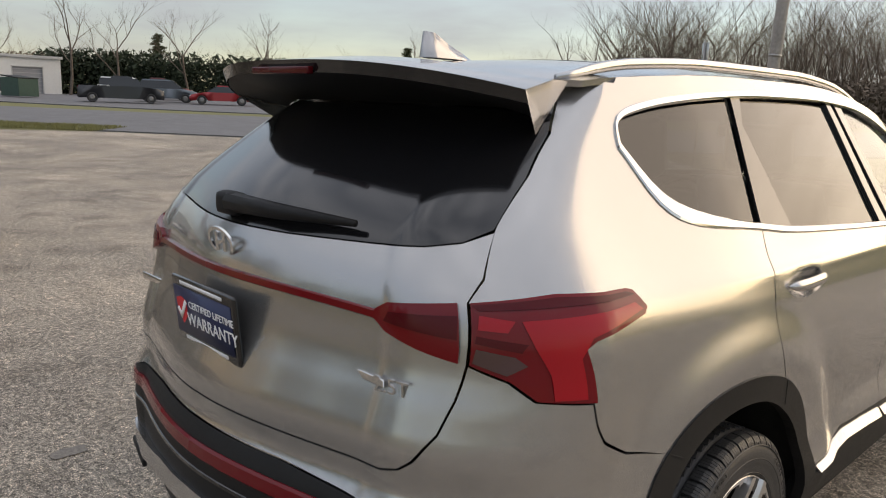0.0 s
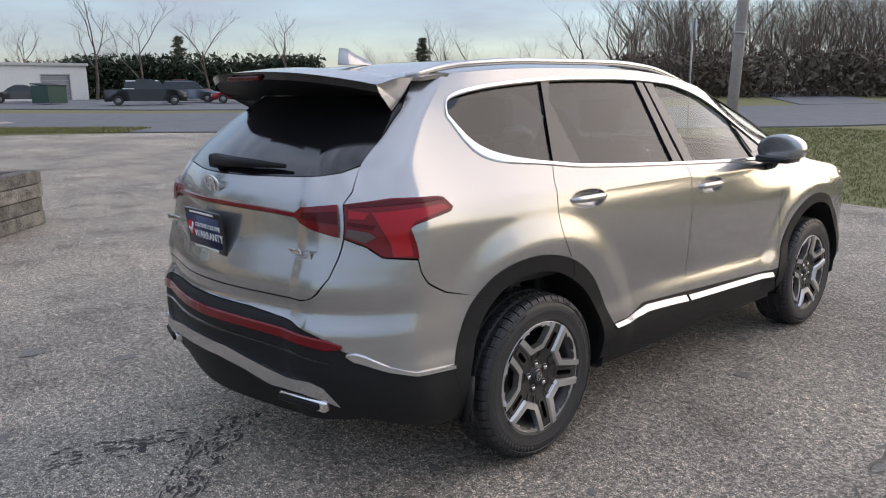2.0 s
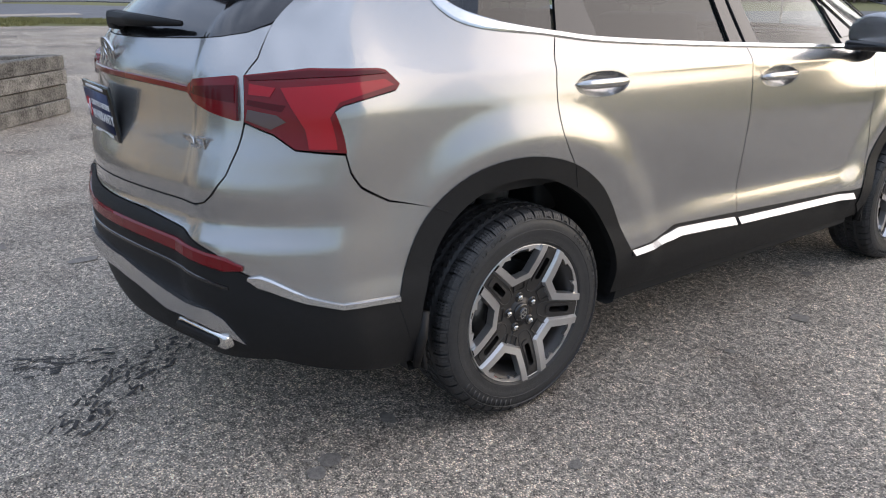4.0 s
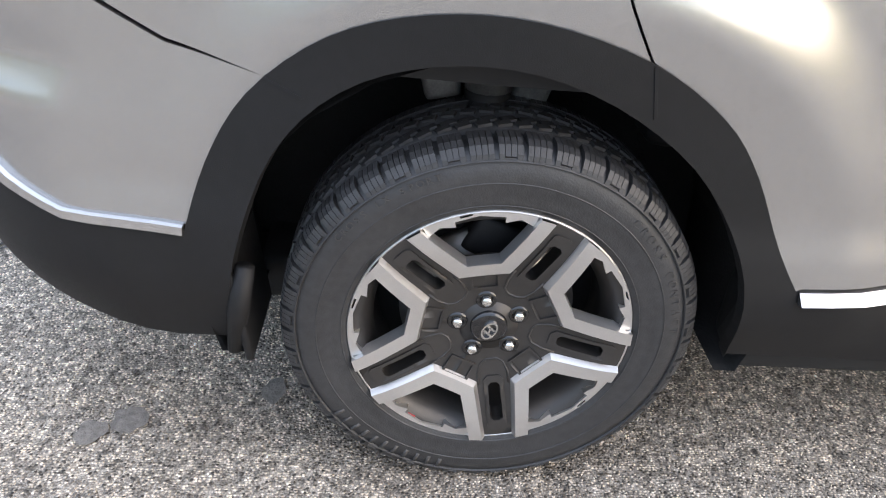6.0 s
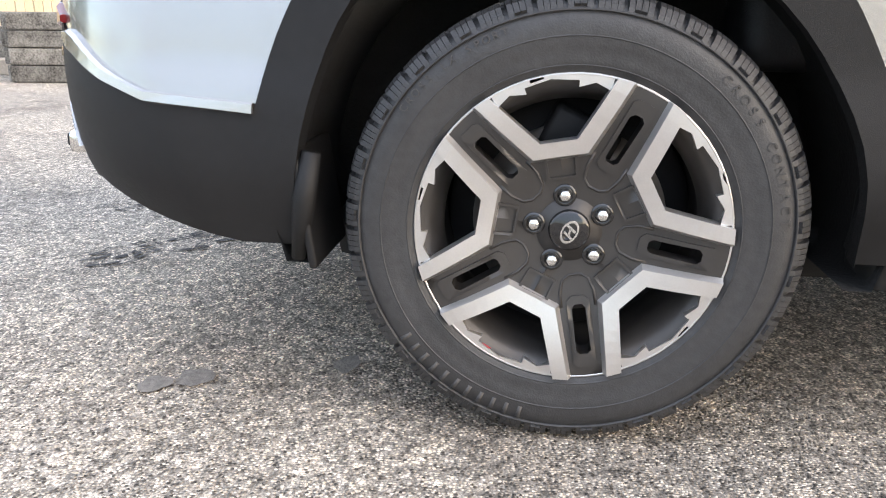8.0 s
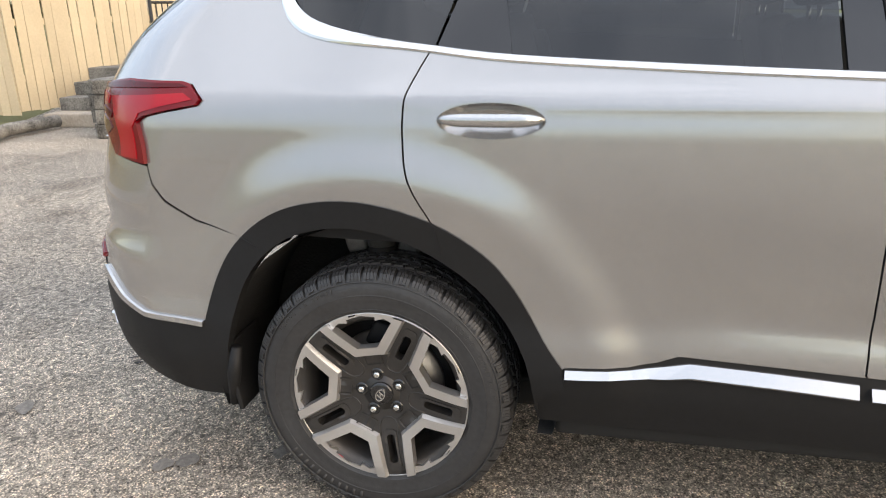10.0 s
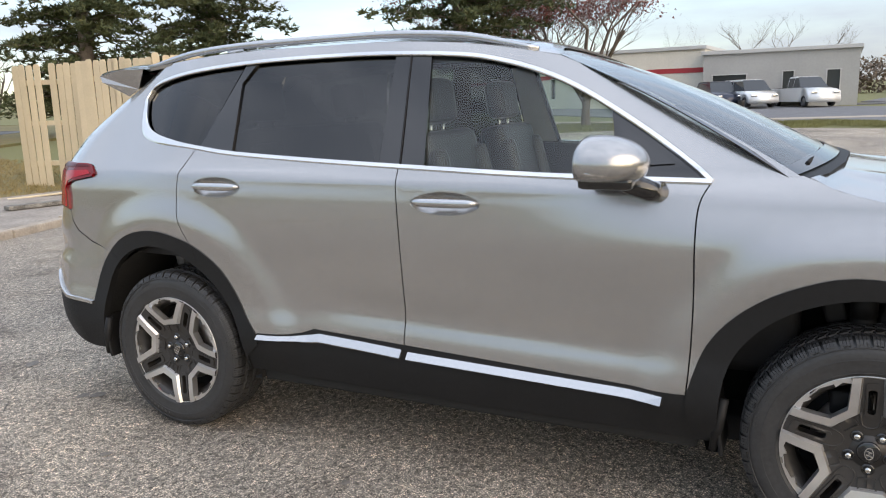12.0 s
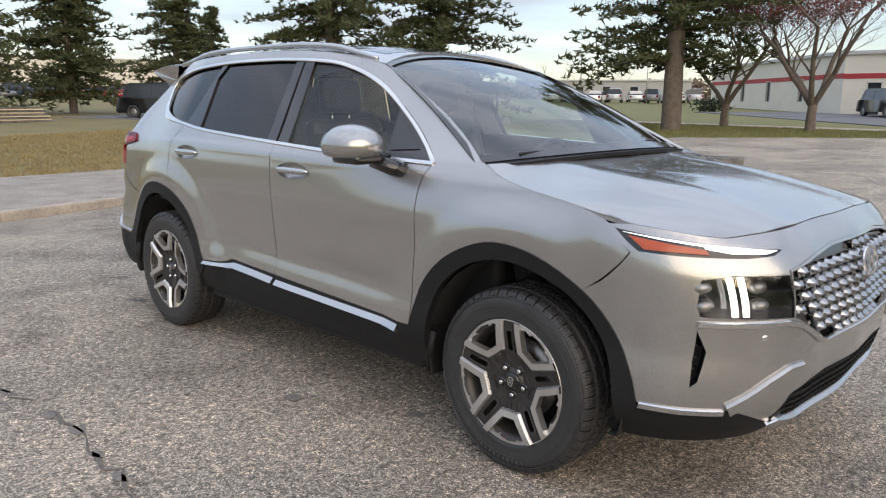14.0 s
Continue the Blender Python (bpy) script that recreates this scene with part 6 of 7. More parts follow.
crack([(2.15, -0.2), (2.06, 0.44), (2.01, 0.79), (1.98, 1.25), (2.0, 1.53), (2.02, 1.89), (2.1, 2.4)], 0.022, 1)
for i, (x, y) in enumerate(((2.05, 0.5), (2.0, 0.95), (1.97, 1.2), (2.0, 1.5), (2.02, 1.75))):
    stain(x, y, 0.05 + 0.012 * (i % 3), 40 + i, 0.5, 1.5)
crack([(1.9, -0.6), (1.72, -0.7), (1.22, -0.96), (0.9, -1.05)], 0.008, 3)
crack([(-1.5, -3.1), (0.2, -3.3), (1.0, -2.6)], 0.010, 2)
crack([(1.9, 3.6), (2.4, 2.6), (2.6, 1.6)], 0.008, 4)
for i, (x, y, r) in enumerate(((0.70, -0.42, 0.045), (1.09, 1.56, 0.055), (1.28, -0.09, 0.035), (0.84, -0.77, 0.04), (1.10, 1.0, 0.03), (0.80, 2.14, 0.04), (1.35, 2.9, 0.05), (0.80, -0.70, 0.05), (-1.65, -0.9, 0.10), (-0.92, -1.74, 0.06), (0.6, -1.49, 0.06), (-2.16, -1.28, 0.10), (-0.5, 0.03, 0.05), (1.01, 1.62, 0.02))):
    stain(x, y, r, i, 0.6 + 0.3 * (i % 2), i)


def scuff(line, width, n, seed):
    """A tyre's scuff: rows of short dark strokes side by side."""
    r = random.Random(seed)
    pts = dense(line, 0.045)
    bm = bmesh.new()
    for i, p in enumerate(pts[:-1]):
        t = (pts[i + 1] - p).normalized()
        nn = Vector((-t.y, t.x))
        for k in range(n):
            if r.random() < 0.45:
                continue
            c = p + nn * ((k + 0.5) / n - 0.5) * width + nn * r.uniform(-0.01, 0.01)
            a, b = t * r.uniform(0.006, 0.028) + nn * r.uniform(-0.008, 0.012), nn * r.uniform(0.003, 0.009)
            bm.faces.new([bm.verts.new((q.x, q.y, 0.004)) for q in (c - a - b, c + a - b, c + a + b, c - a + b)])
    tagged(link_mesh("tyre_scuff", bm, SCUFF, smooth=False), "black tyre scuff on the asphalt", "tyre mark", group="tyre scuffs", kind="structure")


SK = [((-0.52, -1.60), (-0.33, -1.05)), ((0.15, -1.33), (-0.14, -1.05)), ((-0.14, -1.05), (-0.40, -0.72))]
for i, (a, c) in enumerate(SK):
    scuff([a, c], 0.20, 8, 20 + i)

# ---- timber landing, steps and railing ----
landing = base_empty("landing", "weathered timber landing of stacked sleepers", "landing")
LP = [(-7.5, 0.15), (-6.0, -1.2), (-5.1, -5.3), (-8.6, -5.3)]
for j in range(4):
    z = 0.085 + 0.17 * j
    for i in range(4):
        a, c = Vector(LP[i]), Vector(LP[(i + 1) % 4])
        t = c - a
        pieces = 2 if t.length > 2.5 else 1
        for q in range(pieces):
            p0, p1 = a + t * q / pieces, a + t * (q + 1) / pieces
            m = (p0 + p1) / 2
            r = random.Random(j * 31 + i * 7 + q)
            b = box((t.length / pieces - 0.012, 0.17 + r.uniform(-0.012, 0.012), 0.162), (0, 0, 0), 0.016)
            b.transform(Matrix.Translation((m.x + r.uniform(-0.01, 0.01), m.y + r.uniform(-0.01, 0.01), z)) @ Matrix.Rotation(math.atan2(t.y, t.x) + r.uniform(-0.006, 0.006), 4, "Z"))
            part("sleeper", b, TIMBER, landing, smooth=False)
bm = bmesh.new()
bm.faces.new([bm.verts.new((x, y, 0.63)) for x, y in LP][::-1])
part("fill", bm, CONCRETE, landing, "gritty concrete top")
steps = base_empty("steps", "four worn timber and concrete steps beside the fence", "steps")
for k in range(4):
    b = box((0.34 + 0.02, 1.30, 0.17), (-6.05 - 0.32 * k - 0.02 * k, -6.05, 0.085 + 0.17 * k), 0.014)
    part("step", b, TIMBER if k else CONCRETE, steps, smooth=False)
    part("step_fill", box((1.9 - 0.34 * k, 1.28, 0.165), (-7.15 - 0.17 * k + 0.0, -6.06, 0.083 + 0.17 * k - 0.003), 0.0), CONCRETE, steps)
log = tube([(-4.6, -6.35, 0.10), (-5.0, -6.5, 0.10), (-5.75, -6.4, 0.10)], [0.07, 0.085, 0.08], 8)
tagged(link_mesh("timber_log", log, TIMBER), "short weathered timber lying by the steps", "log")
rail_thing = base_empty("railing", "black iron railing on the timber landing", "railing")
RL = [(-6.3, -5.2), (-7.3, -5.15), (-8.4, -5.1)]
for z in (0.72, 1.52):
    part("rail", tube([(x, y, z) for x, y in RL], 0.018, 6), IRON, rail_thing)
for p in dense(RL, 0.125):
    part("baluster", tube([(p.x, p.y, 0.64), (p.x, p.y, 1.52)], 0.009, 6), IRON, rail_thing)
for x, y in RL:
    part("post", joined(tube([(x, y, 0.63), (x, y, 1.58)], 0.022, 8), box((0.06, 0.06, 0.03), (x, y, 1.60), 0.01)), IRON, rail_thing)

# ---- picket fence ----
def fence(a, c, label, height=2.28, seed=1, skip=(), z0=0.09):
    f = base_empty("fence", label, "fence", group="cream board fences")
    a, c = Vector(a), Vector(c)
    t = c - a
    n = int(t.length / 0.148)
    turn = Matrix.Rotation(math.atan2(t.y, t.x), 4, "Z")
    back = Vector((-t.y, t.x)).normalized() * 0.035
    r = random.Random(seed)
    for k in range(n):
        if k in skip:
            continue
        p = a + t * (k + 0.5) / n
        bm = bmesh.new()
        h = height + r.uniform(-0.02, 0.02)
        out = [(-0.069, 0), (0.069, 0), (0.069, h - 0.045), (0.045, h), (-0.045, h), (-0.069, h - 0.045)]
        fr_v = [bm.verts.new((x, -0.009, z)) for x, z in out]
        bk_v = [bm.verts.new((x, 0.009, z)) for x, z in out]
        bm.faces.new(fr_v)
        bm.faces.new(bk_v[::-1])
        for j in range(6):
            bm.faces.new((fr_v[j], bk_v[j], bk_v[(j + 1) % 6], fr_v[(j + 1) % 6]))
        bmesh.ops.recalc_face_normals(bm, faces=bm.faces[:])
        bm.transform(Matrix.Translation((p.x, p.y, z0 + r.uniform(-0.02, 0.01))) @ turn @ Matrix.Rotation(radians(r.uniform(-0.9, 0.9)), 4, "Y"))
        part("board", bm, FENCE, f, smooth=False)
    m = (a + c) / 2 + back
    for z in (0.45, 1.2, 1.95):
        b = box((t.length, 0.04, 0.09), (0, 0, 0), 0.004)
        b.transform(Matrix.Translation((m.x, m.y, z0 + z)) @ turn)
        part("rail", b, FENCE, f, smooth=False)
    return f


fence((-6.25, -9.25), (-6.35, -7.45), "cream board fence beside the steps", seed=1)
fence((-6.35, -7.45), (-9.6, -6.75), "cream board fence running along the steps", seed=2, z0=0.12)
fence((-6.30, -11.0), (-6.55, -9.55), "cream board fence with a missing board", seed=3, skip=(4,))
loose = box((0.14, 1.6, 0.02), (-5.4, -8.9, 0.12), 0.003, turn=pose(0, 0, 0, 2, 0, 62))
tagged(link_mesh("loose_board", loose, FENCE, smooth=False), "cream board lying on the grit", "board")
loose = box((0.2, 1.9, 0.06), (-4.6, -7.6, 0.13), 0.01, turn=pose(0, 0, 0, 0, 0, 75))
tagged(link_mesh("loose_timber", loose, TIMBER, smooth=False), "flat weathered timber on the apron", "timber")


# ---- trees ----
def branch(rows, r, p, way, length, rad, depth, spread, twig, seg=5, droop=0.0):
    """Adds a limb and its forks to the list of tapered bars."""
    pts, q = [p.copy()], p.copy()
    w = way.copy()
    for k in range(seg):
        w = (w + Vector((r.uniform(-1, 1), r.uniform(-1, 1), r.uniform(-0.6, 0.9) - droop)) * 0.16).normalized()
        q = q + w * length / seg
        pts.append(q.copy())
    end = rad * 0.55 if depth else rad * 0.25
    rows.append((pts, [rad + (end - rad) * k / seg for k in range(seg + 1)], depth))
    if depth <= 0:
        return
    for k in range(twig):
        i = r.randint(2, seg)
        a = r.uniform(0, 2 * math.pi)
        off = Vector((math.cos(a), math.sin(a), r.uniform(0.1, 0.8))).normalized()
        branch(rows, r, pts[i], (w * (1 - spread) + off * spread).normalized(), length * r.uniform(0.5, 0.75), end * r.uniform(0.55, 0.85), depth - 1, spread, twig, 4, droop)


def bars_mesh(rows, sides=5):
    """Vertices and faces of tapered bars, without caps."""
    vs, fs = [], []
    for pts, rad, depth in rows:
        n = sides if depth > 1 else 3
        base = len(vs)
        for i, p in enumerate(pts):
            t = (pts[min(i + 1, len(pts) - 1)] - pts[max(i - 1, 0)]).normalized()
            a = t.cross(Vector((0.3, 0.9, 0.2))).normalized()
            c = t.cross(a)
            vs += [tuple(p + (a * math.cos(2 * math.pi * k / n) + c * math.sin(2 * math.pi * k / n)) * rad[i]) for k in range(n)]
        for i in range(len(pts) - 1):
            for k in range(n):
                fs.append((base + i * n + k, base + i * n + (k + 1) % n, base + (i + 1) * n + (k + 1) % n, base + (i + 1) * n + k))
    return vs, fs


def mesh_ob(name, vs, fs, mat, parent=None, label=""):
    me = bpy.data.meshes.new(name)
    me.from_pydata(vs, [], fs)
    for pl in me.polygons:
        pl.use_smooth = True
    me.materials.append(mat)
    ob = new(name, me)
    if parent is not None:
        ob.parent = parent
    if label:
        tagged(ob, label)
    return ob


def bare_tree(x, y, height, seed, label, trunks=1, depth=4, spread=0.5, rad=0.016, buds=False, fork=0.33, group="bare trees"):
    t = base_empty("tree", label, "tree", group, (x, y, rise(x, y) - 0.05))
    r = random.Random(seed)
    rows = []
    for k in range(trunks):
        a = 2 * math.pi * k / trunks + r.uniform(-0.4, 0.4)
        lean = 0.0 if trunks == 1 else 0.72
        way = Vector((math.cos(a) * lean, math.sin(a) * lean, 1)).normalized()
        branch(rows, r, Vector((math.cos(a) * 0.06, math.sin(a) * 0.06, height * 0.11)) * (trunks > 1), way, height * fork * 1.25, height * rad, depth, spread, 4 if depth > 3 else 3)
    if trunks > 1:
        rows.append(([Vector((0, 0, 0)), Vector((0.03, 0, height * 0.06)), Vector((0, 0.02, height * 0.12))], [height * rad * 1.9, height * rad * 1.6, height * rad * 1.5], depth))
    big = [q for q in rows if q[2] >= depth - 1]
    small = [q for q in rows if q[2] < depth - 1]
    mesh_ob("trunk", *bars_mesh(big, 7), BARK, t)
    mesh_ob("crown", *bars_mesh(small, 4), BARK, t, "fine bare branches")
    if buds:
        tips = [p for pts, _, d in rows if d <= 1 for p in pts[1:] if p.z > height * 0.45]
        vs, fs = [], []
        for p in tips:
            for _ in range(2):
                q = p + Vector((r.uniform(-1, 1), r.uniform(-1, 1), r.uniform(-1, 1))) * 0.25
                k = len(vs)
                for _ in range(3):
                    vs.append(tuple(q + Vector((r.uniform(-1, 1), r.uniform(-1, 1), r.uniform(-1, 1))) * 0.07))
                fs.append((k, k + 1, k + 2))
        tagged(mesh_ob("bud_cluster", vs, fs, BUD, t, "reddish buds and seed clusters"), kind="stuff")
    return t


def pine(x, y, height, width, seed, label, bare=0.12, tufts=15, group="pines"):
    """A pine: a straight trunk with whorls of drooping boughs that carry needle tufts."""
    t = base_empty("tree", label, "tree", group, (x, y, rise(x, y) - 0.05))
    r = random.Random(seed)
    rows = [([Vector((0, 0, 0)), Vector((0.05, 0, height * 0.35)), Vector((0, 0.05, height * 0.7)), Vector((0, 0, height * 0.98))], [height * 0.028, height * 0.022, height * 0.012, 0.02], 3)]
    vs, fs = [], []
    z = height * bare
    while z < height * 0.98:
        f = (z / height - bare) / (1 - bare)
        reach = width / 2 * (1 - f) ** 0.75 * (0.75 + 0.25 * min(1, f * 5)) + 0.25
        for k in range(8):
            a = r.uniform(0, 2 * math.pi)
            ln = reach * r.uniform(0.55, 1.15)
            p0, up = Vector((0, 0, z)), r.uniform(-0.05, 0.35)
            pts = [p0 + Vector((math.cos(a), math.sin(a), 0)) * ln * q + Vector((0, 0, ln * (up * q - 0.22 * q * q))) for q in (0, 0.35, 0.7, 1.0)]
            rows.append((pts, [0.05 * (1 - f) + 0.015, 0.03, 0.02, 0.008], 1))
            for _ in range(int(tufts * (0.4 + ln / reach * 0.6))):
                q = r.uniform(0.08, 1.05)
                c = p0 + Vector((math.cos(a), math.sin(a), 0)) * ln * q + Vector((0, 0, ln * (up * q - 0.22 * q * q))) + Vector((r.uniform(-1, 1), r.uniform(-1, 1), r.uniform(-0.35, 0.5))) * (0.10 + 0.14 * ln * 0.5)
                for _ in range(7):
                    w = Vector((r.uniform(-1, 1), r.uniform(-1, 1), r.uniform(-0.35, 1))).normalized() * r.uniform(0.16, 0.34)
                    s = w.cross(Vector((r.uniform(-1, 1), r.uniform(-1, 1), r.uniform(-1, 1)))).normalized() * 0.045
                    b = len(vs)
                    vs += [tuple(c - s), tuple(c + s), tuple(c + w)]
                    fs.append((b, b + 1, b + 2))
        z += height * 0.036 + 0.05
    mesh_ob("trunk", *bars_mesh(rows, 7), BARK, t)
    mesh_ob("crown", vs, fs, NEEDLES, t, "dark green needle tufts")
    return t


def off(cx, cy, az, d):
    return (cx + d * math.sin(radians(az)), cy + d * math.cos(radians(az)))


C1, C2 = (2.94, -2.35), (3.09, 4.48)
# seen over the tailgate: single bare trees, then woods
for az, d, h, seed in ((-72.0, 78, 11.5, 1), (-69.0, 80, 10.5, 2), (-64.6, 74, 9.5, 3), (-59.0, 76, 10.0, 4), (-49.5, 82, 9.6, 5), (-47.6, 86, 9.0, 6), (-45.2, 84, 9.2, 7), (-37.2, 70, 9.5, 8), (-34.8, 66, 11.0, 9), (-79.0, 96, 10.0, 10), (-76.5, 100, 9.5, 11), (-31.0, 64, 10.5, 12)):
    bare_tree(*off(*C1, az, d), h, seed, "tall leafless tree at the road's far side", rad=0.013)
pine(*off(*C1, -49.2, 92), 6.5, 3.5, 40, "small dark conifer among bare trees", 0.05, 8)
pine(*off(*C1, -66.5, 94), 6.8, 3.2, 41, "small dark conifer among bare trees", 0.05, 8)

variants = []
for k in range(7):
    rows = []
    r = random.Random(100 + k)
    branch(rows, r, Vector((0, 0, 0)), Vector((r.uniform(-0.1, 0.1), r.uniform(-0.1, 0.1), 1)).normalized(), 5.2, 0.075, 3, 0.45, 4)
    variants.append([np.array(a, float) if i == 0 else a for i, a in enumerate(bars_mesh(rows, 4))])
wv, wf, count = [], [], 0
r = random.Random(5)
for i in range(620):
    az, d = r.uniform(-34.5, 6), r.uniform(66, 96)
    if i > 520:
        az, d = r.uniform(-84, -34), r.uniform(98, 118)
    x, y = off(*C1, az, d)
    vs, fs = variants[i % 7]
    a, s = r.uniform(0, 6.28), r.uniform(0.75, 1.25) * (1.0 if i <= 520 else 0.62)
    q = vs * s
    wv.append(np.stack([x + q[:, 0] * math.cos(a) - q[:, 1] * math.sin(a), y + q[:, 0] * math.sin(a) + q[:, 1] * math.cos(a), q[:, 2] + rise(x, y) - 0.1], 1))
    wf += [tuple(j + count for j in f) for f in fs]
    count += len(vs)
tagged(mesh_ob("woods", np.concatenate(wv).tolist(), wf, FAR_BARK), "dense leafless brown woods beyond the road", "woods", kind="stuff")


def brush(name, spots, height, mat, label, category, seed, size=0.35, n=26):
    """A thicket: many small leaf or twig clumps from the ground up."""
    r = np.random.default_rng(seed)
    p = np.repeat(np.asarray(spots, float), n, 0)
    k = len(p)
    f = r.uniform(0, 1, k) ** 0.8
    p += np.stack([r.normal(0, 0.55, k), r.normal(0, 0.55, k), f * height * r.uniform(0.75, 1.05, k)], 1)
    tri = p[:, None, :] + r.normal(0, size, (k, 3, 3))
    me = bpy.data.meshes.new(name)
    me.from_pydata(tri.reshape(-1, 3).tolist(), [], np.arange(3 * k).reshape(-1, 3).tolist())
    me.materials.append(mat)
    return tagged(new(name, me), label, category, kind="stuff")


def arc_spots(c, a0, a1, d0, d1, count, seed):
    r = random.Random(seed)
    out = []
    for _ in range(count):
        x, y = off(*c, r.uniform(a0, a1), r.uniform(d0, d1))
        out.append((x, y, rise(x, y)))
    return out


brush("hedge", arc_spots(C1, -73.5, -57, 82, 85, 260, 1), 4.2, HEDGE, "tall dark green cedar hedge", "hedge", 1, 0.17, 70)
brush("undergrowth", arc_spots(C1, -35, 6, 64, 78, 620, 2), 3.6, FAR_BARK, "brown leafless undergrowth at the woods' edge", "undergrowth", 2, 0.17, 60)
brush("undergrowth", arc_spots(C1, -57, -34, 88, 96, 160, 3), 3.0, FAR_BARK, "brown leafless undergrowth", "undergrowth", 3, 0.2, 34)
brush("undergrowth", arc_spots(C1, -88, -73, 96, 104, 150, 4), 4.0, FAR_BARK, "brown leafless undergrowth", "undergrowth", 4, 0.2, 34)

# seen from the front: pines, a spreading bare tree
pine(*off(*C2, -159.6, 46), 8.4, 7.2, 50, "tall dark green pine on the dry lawn", 0.13, 32)
pine(*off(*C2, -165.5, 40), 8.6, 6.5, 51, "tall dark green pine at the lawn's edge", 0.10, 22)
pine(*off(*C2, -152.8, 50), 9.2, 6.4, 52, "tall dark green pine on the dry lawn", 0.12, 28)
pine(*off(*C2, -150.4, 58), 7.2, 3.6, 53, "slender dark green pine on the dry lawn", 0.2, 14)
pine(*off(*C2, -142.0, 40), 13.0, 10.5, 54, "broad dark green pine behind the fence", 0.08, 52)
pine(*off(*C2, -134.0, 41), 12.5, 10.0, 55, "broad dark green pine behind the fence", 0.08, 52)
pine(*off(*C2, -117.2, 33), 15.0, 9.6, 56, "broad dark spruce with a thick bare trunk on the lawn", 0.19, 56)
bare_tree(*off(*C2, -108.1, 34), 10.0, 61, "spreading many-stemmed leafless tree with reddish buds", trunks=5, depth=4, spread=0.6, rad=0.012, buds=True, fork=0.27)
bare_tree(*off(*C2, -113.6, 37), 9.5, 62, "leafless tree with reddish buds beside the spruce", trunks=4, depth=4, spread=0.58, rad=0.012, buds=True, fork=0.30)
bare_tree(*off(*C2, -147.0, 60), 7.5, 63, "leafless tree behind the pines", depth=4, rad=0.012)
for az, d, h, seed in ((-100.5, 78, 9.0, 64), (-98.3, 80, 8.5, 65), (-95.5, 76, 9.8, 66), (-93.0, 78, 9.0, 67), (-90.5, 82, 10.0, 68), (-126.5, 120, 8.0, 69), (-124.0, 126, 8.0, 70), (-120.5, 122, 7.5, 71), (-117.0, 128, 8.0, 72)):
    bare_tree(*off(*C2, az, d), h, seed, "leafless tree far behind the buildings", depth=4, rad=0.011)
brush("undergrowth", arc_spots(C2, -130, -112, 128, 136, 150, 6), 3.2, FAR_BARK, "brown leafless scrub in the distance", "undergrowth", 6, 0.3, 26)


# ---- buildings ----
SIDING = material("white_siding", (0.66, 0.66, 0.64), 0.7, var=0.05, scale=0.6, bump=0.1)
BLOCK = material("cream_painted_block", (0.62, 0.58, 0.50), 0.8, var=0.06, scale=0.8, bump=0.2, bump_scale=20)
GREY_WALL = material("grey_painted_wall", (0.36, 0.36, 0.35), 0.8, var=0.06, scale=0.8)
ROOFING = material("pale_roof_trim", (0.45, 0.45, 0.44), 0.6, var=0.05)
RED_BAND = material("red_painted_band", (0.34, 0.03, 0.035), 0.6, var=0.1)
DARK_PANE = material("dark_window", (0.03, 0.035, 0.04), 0.15)
DOOR_GREY = material("grey_roller_door", (0.28, 0.28, 0.29), 0.6, var=0.05)


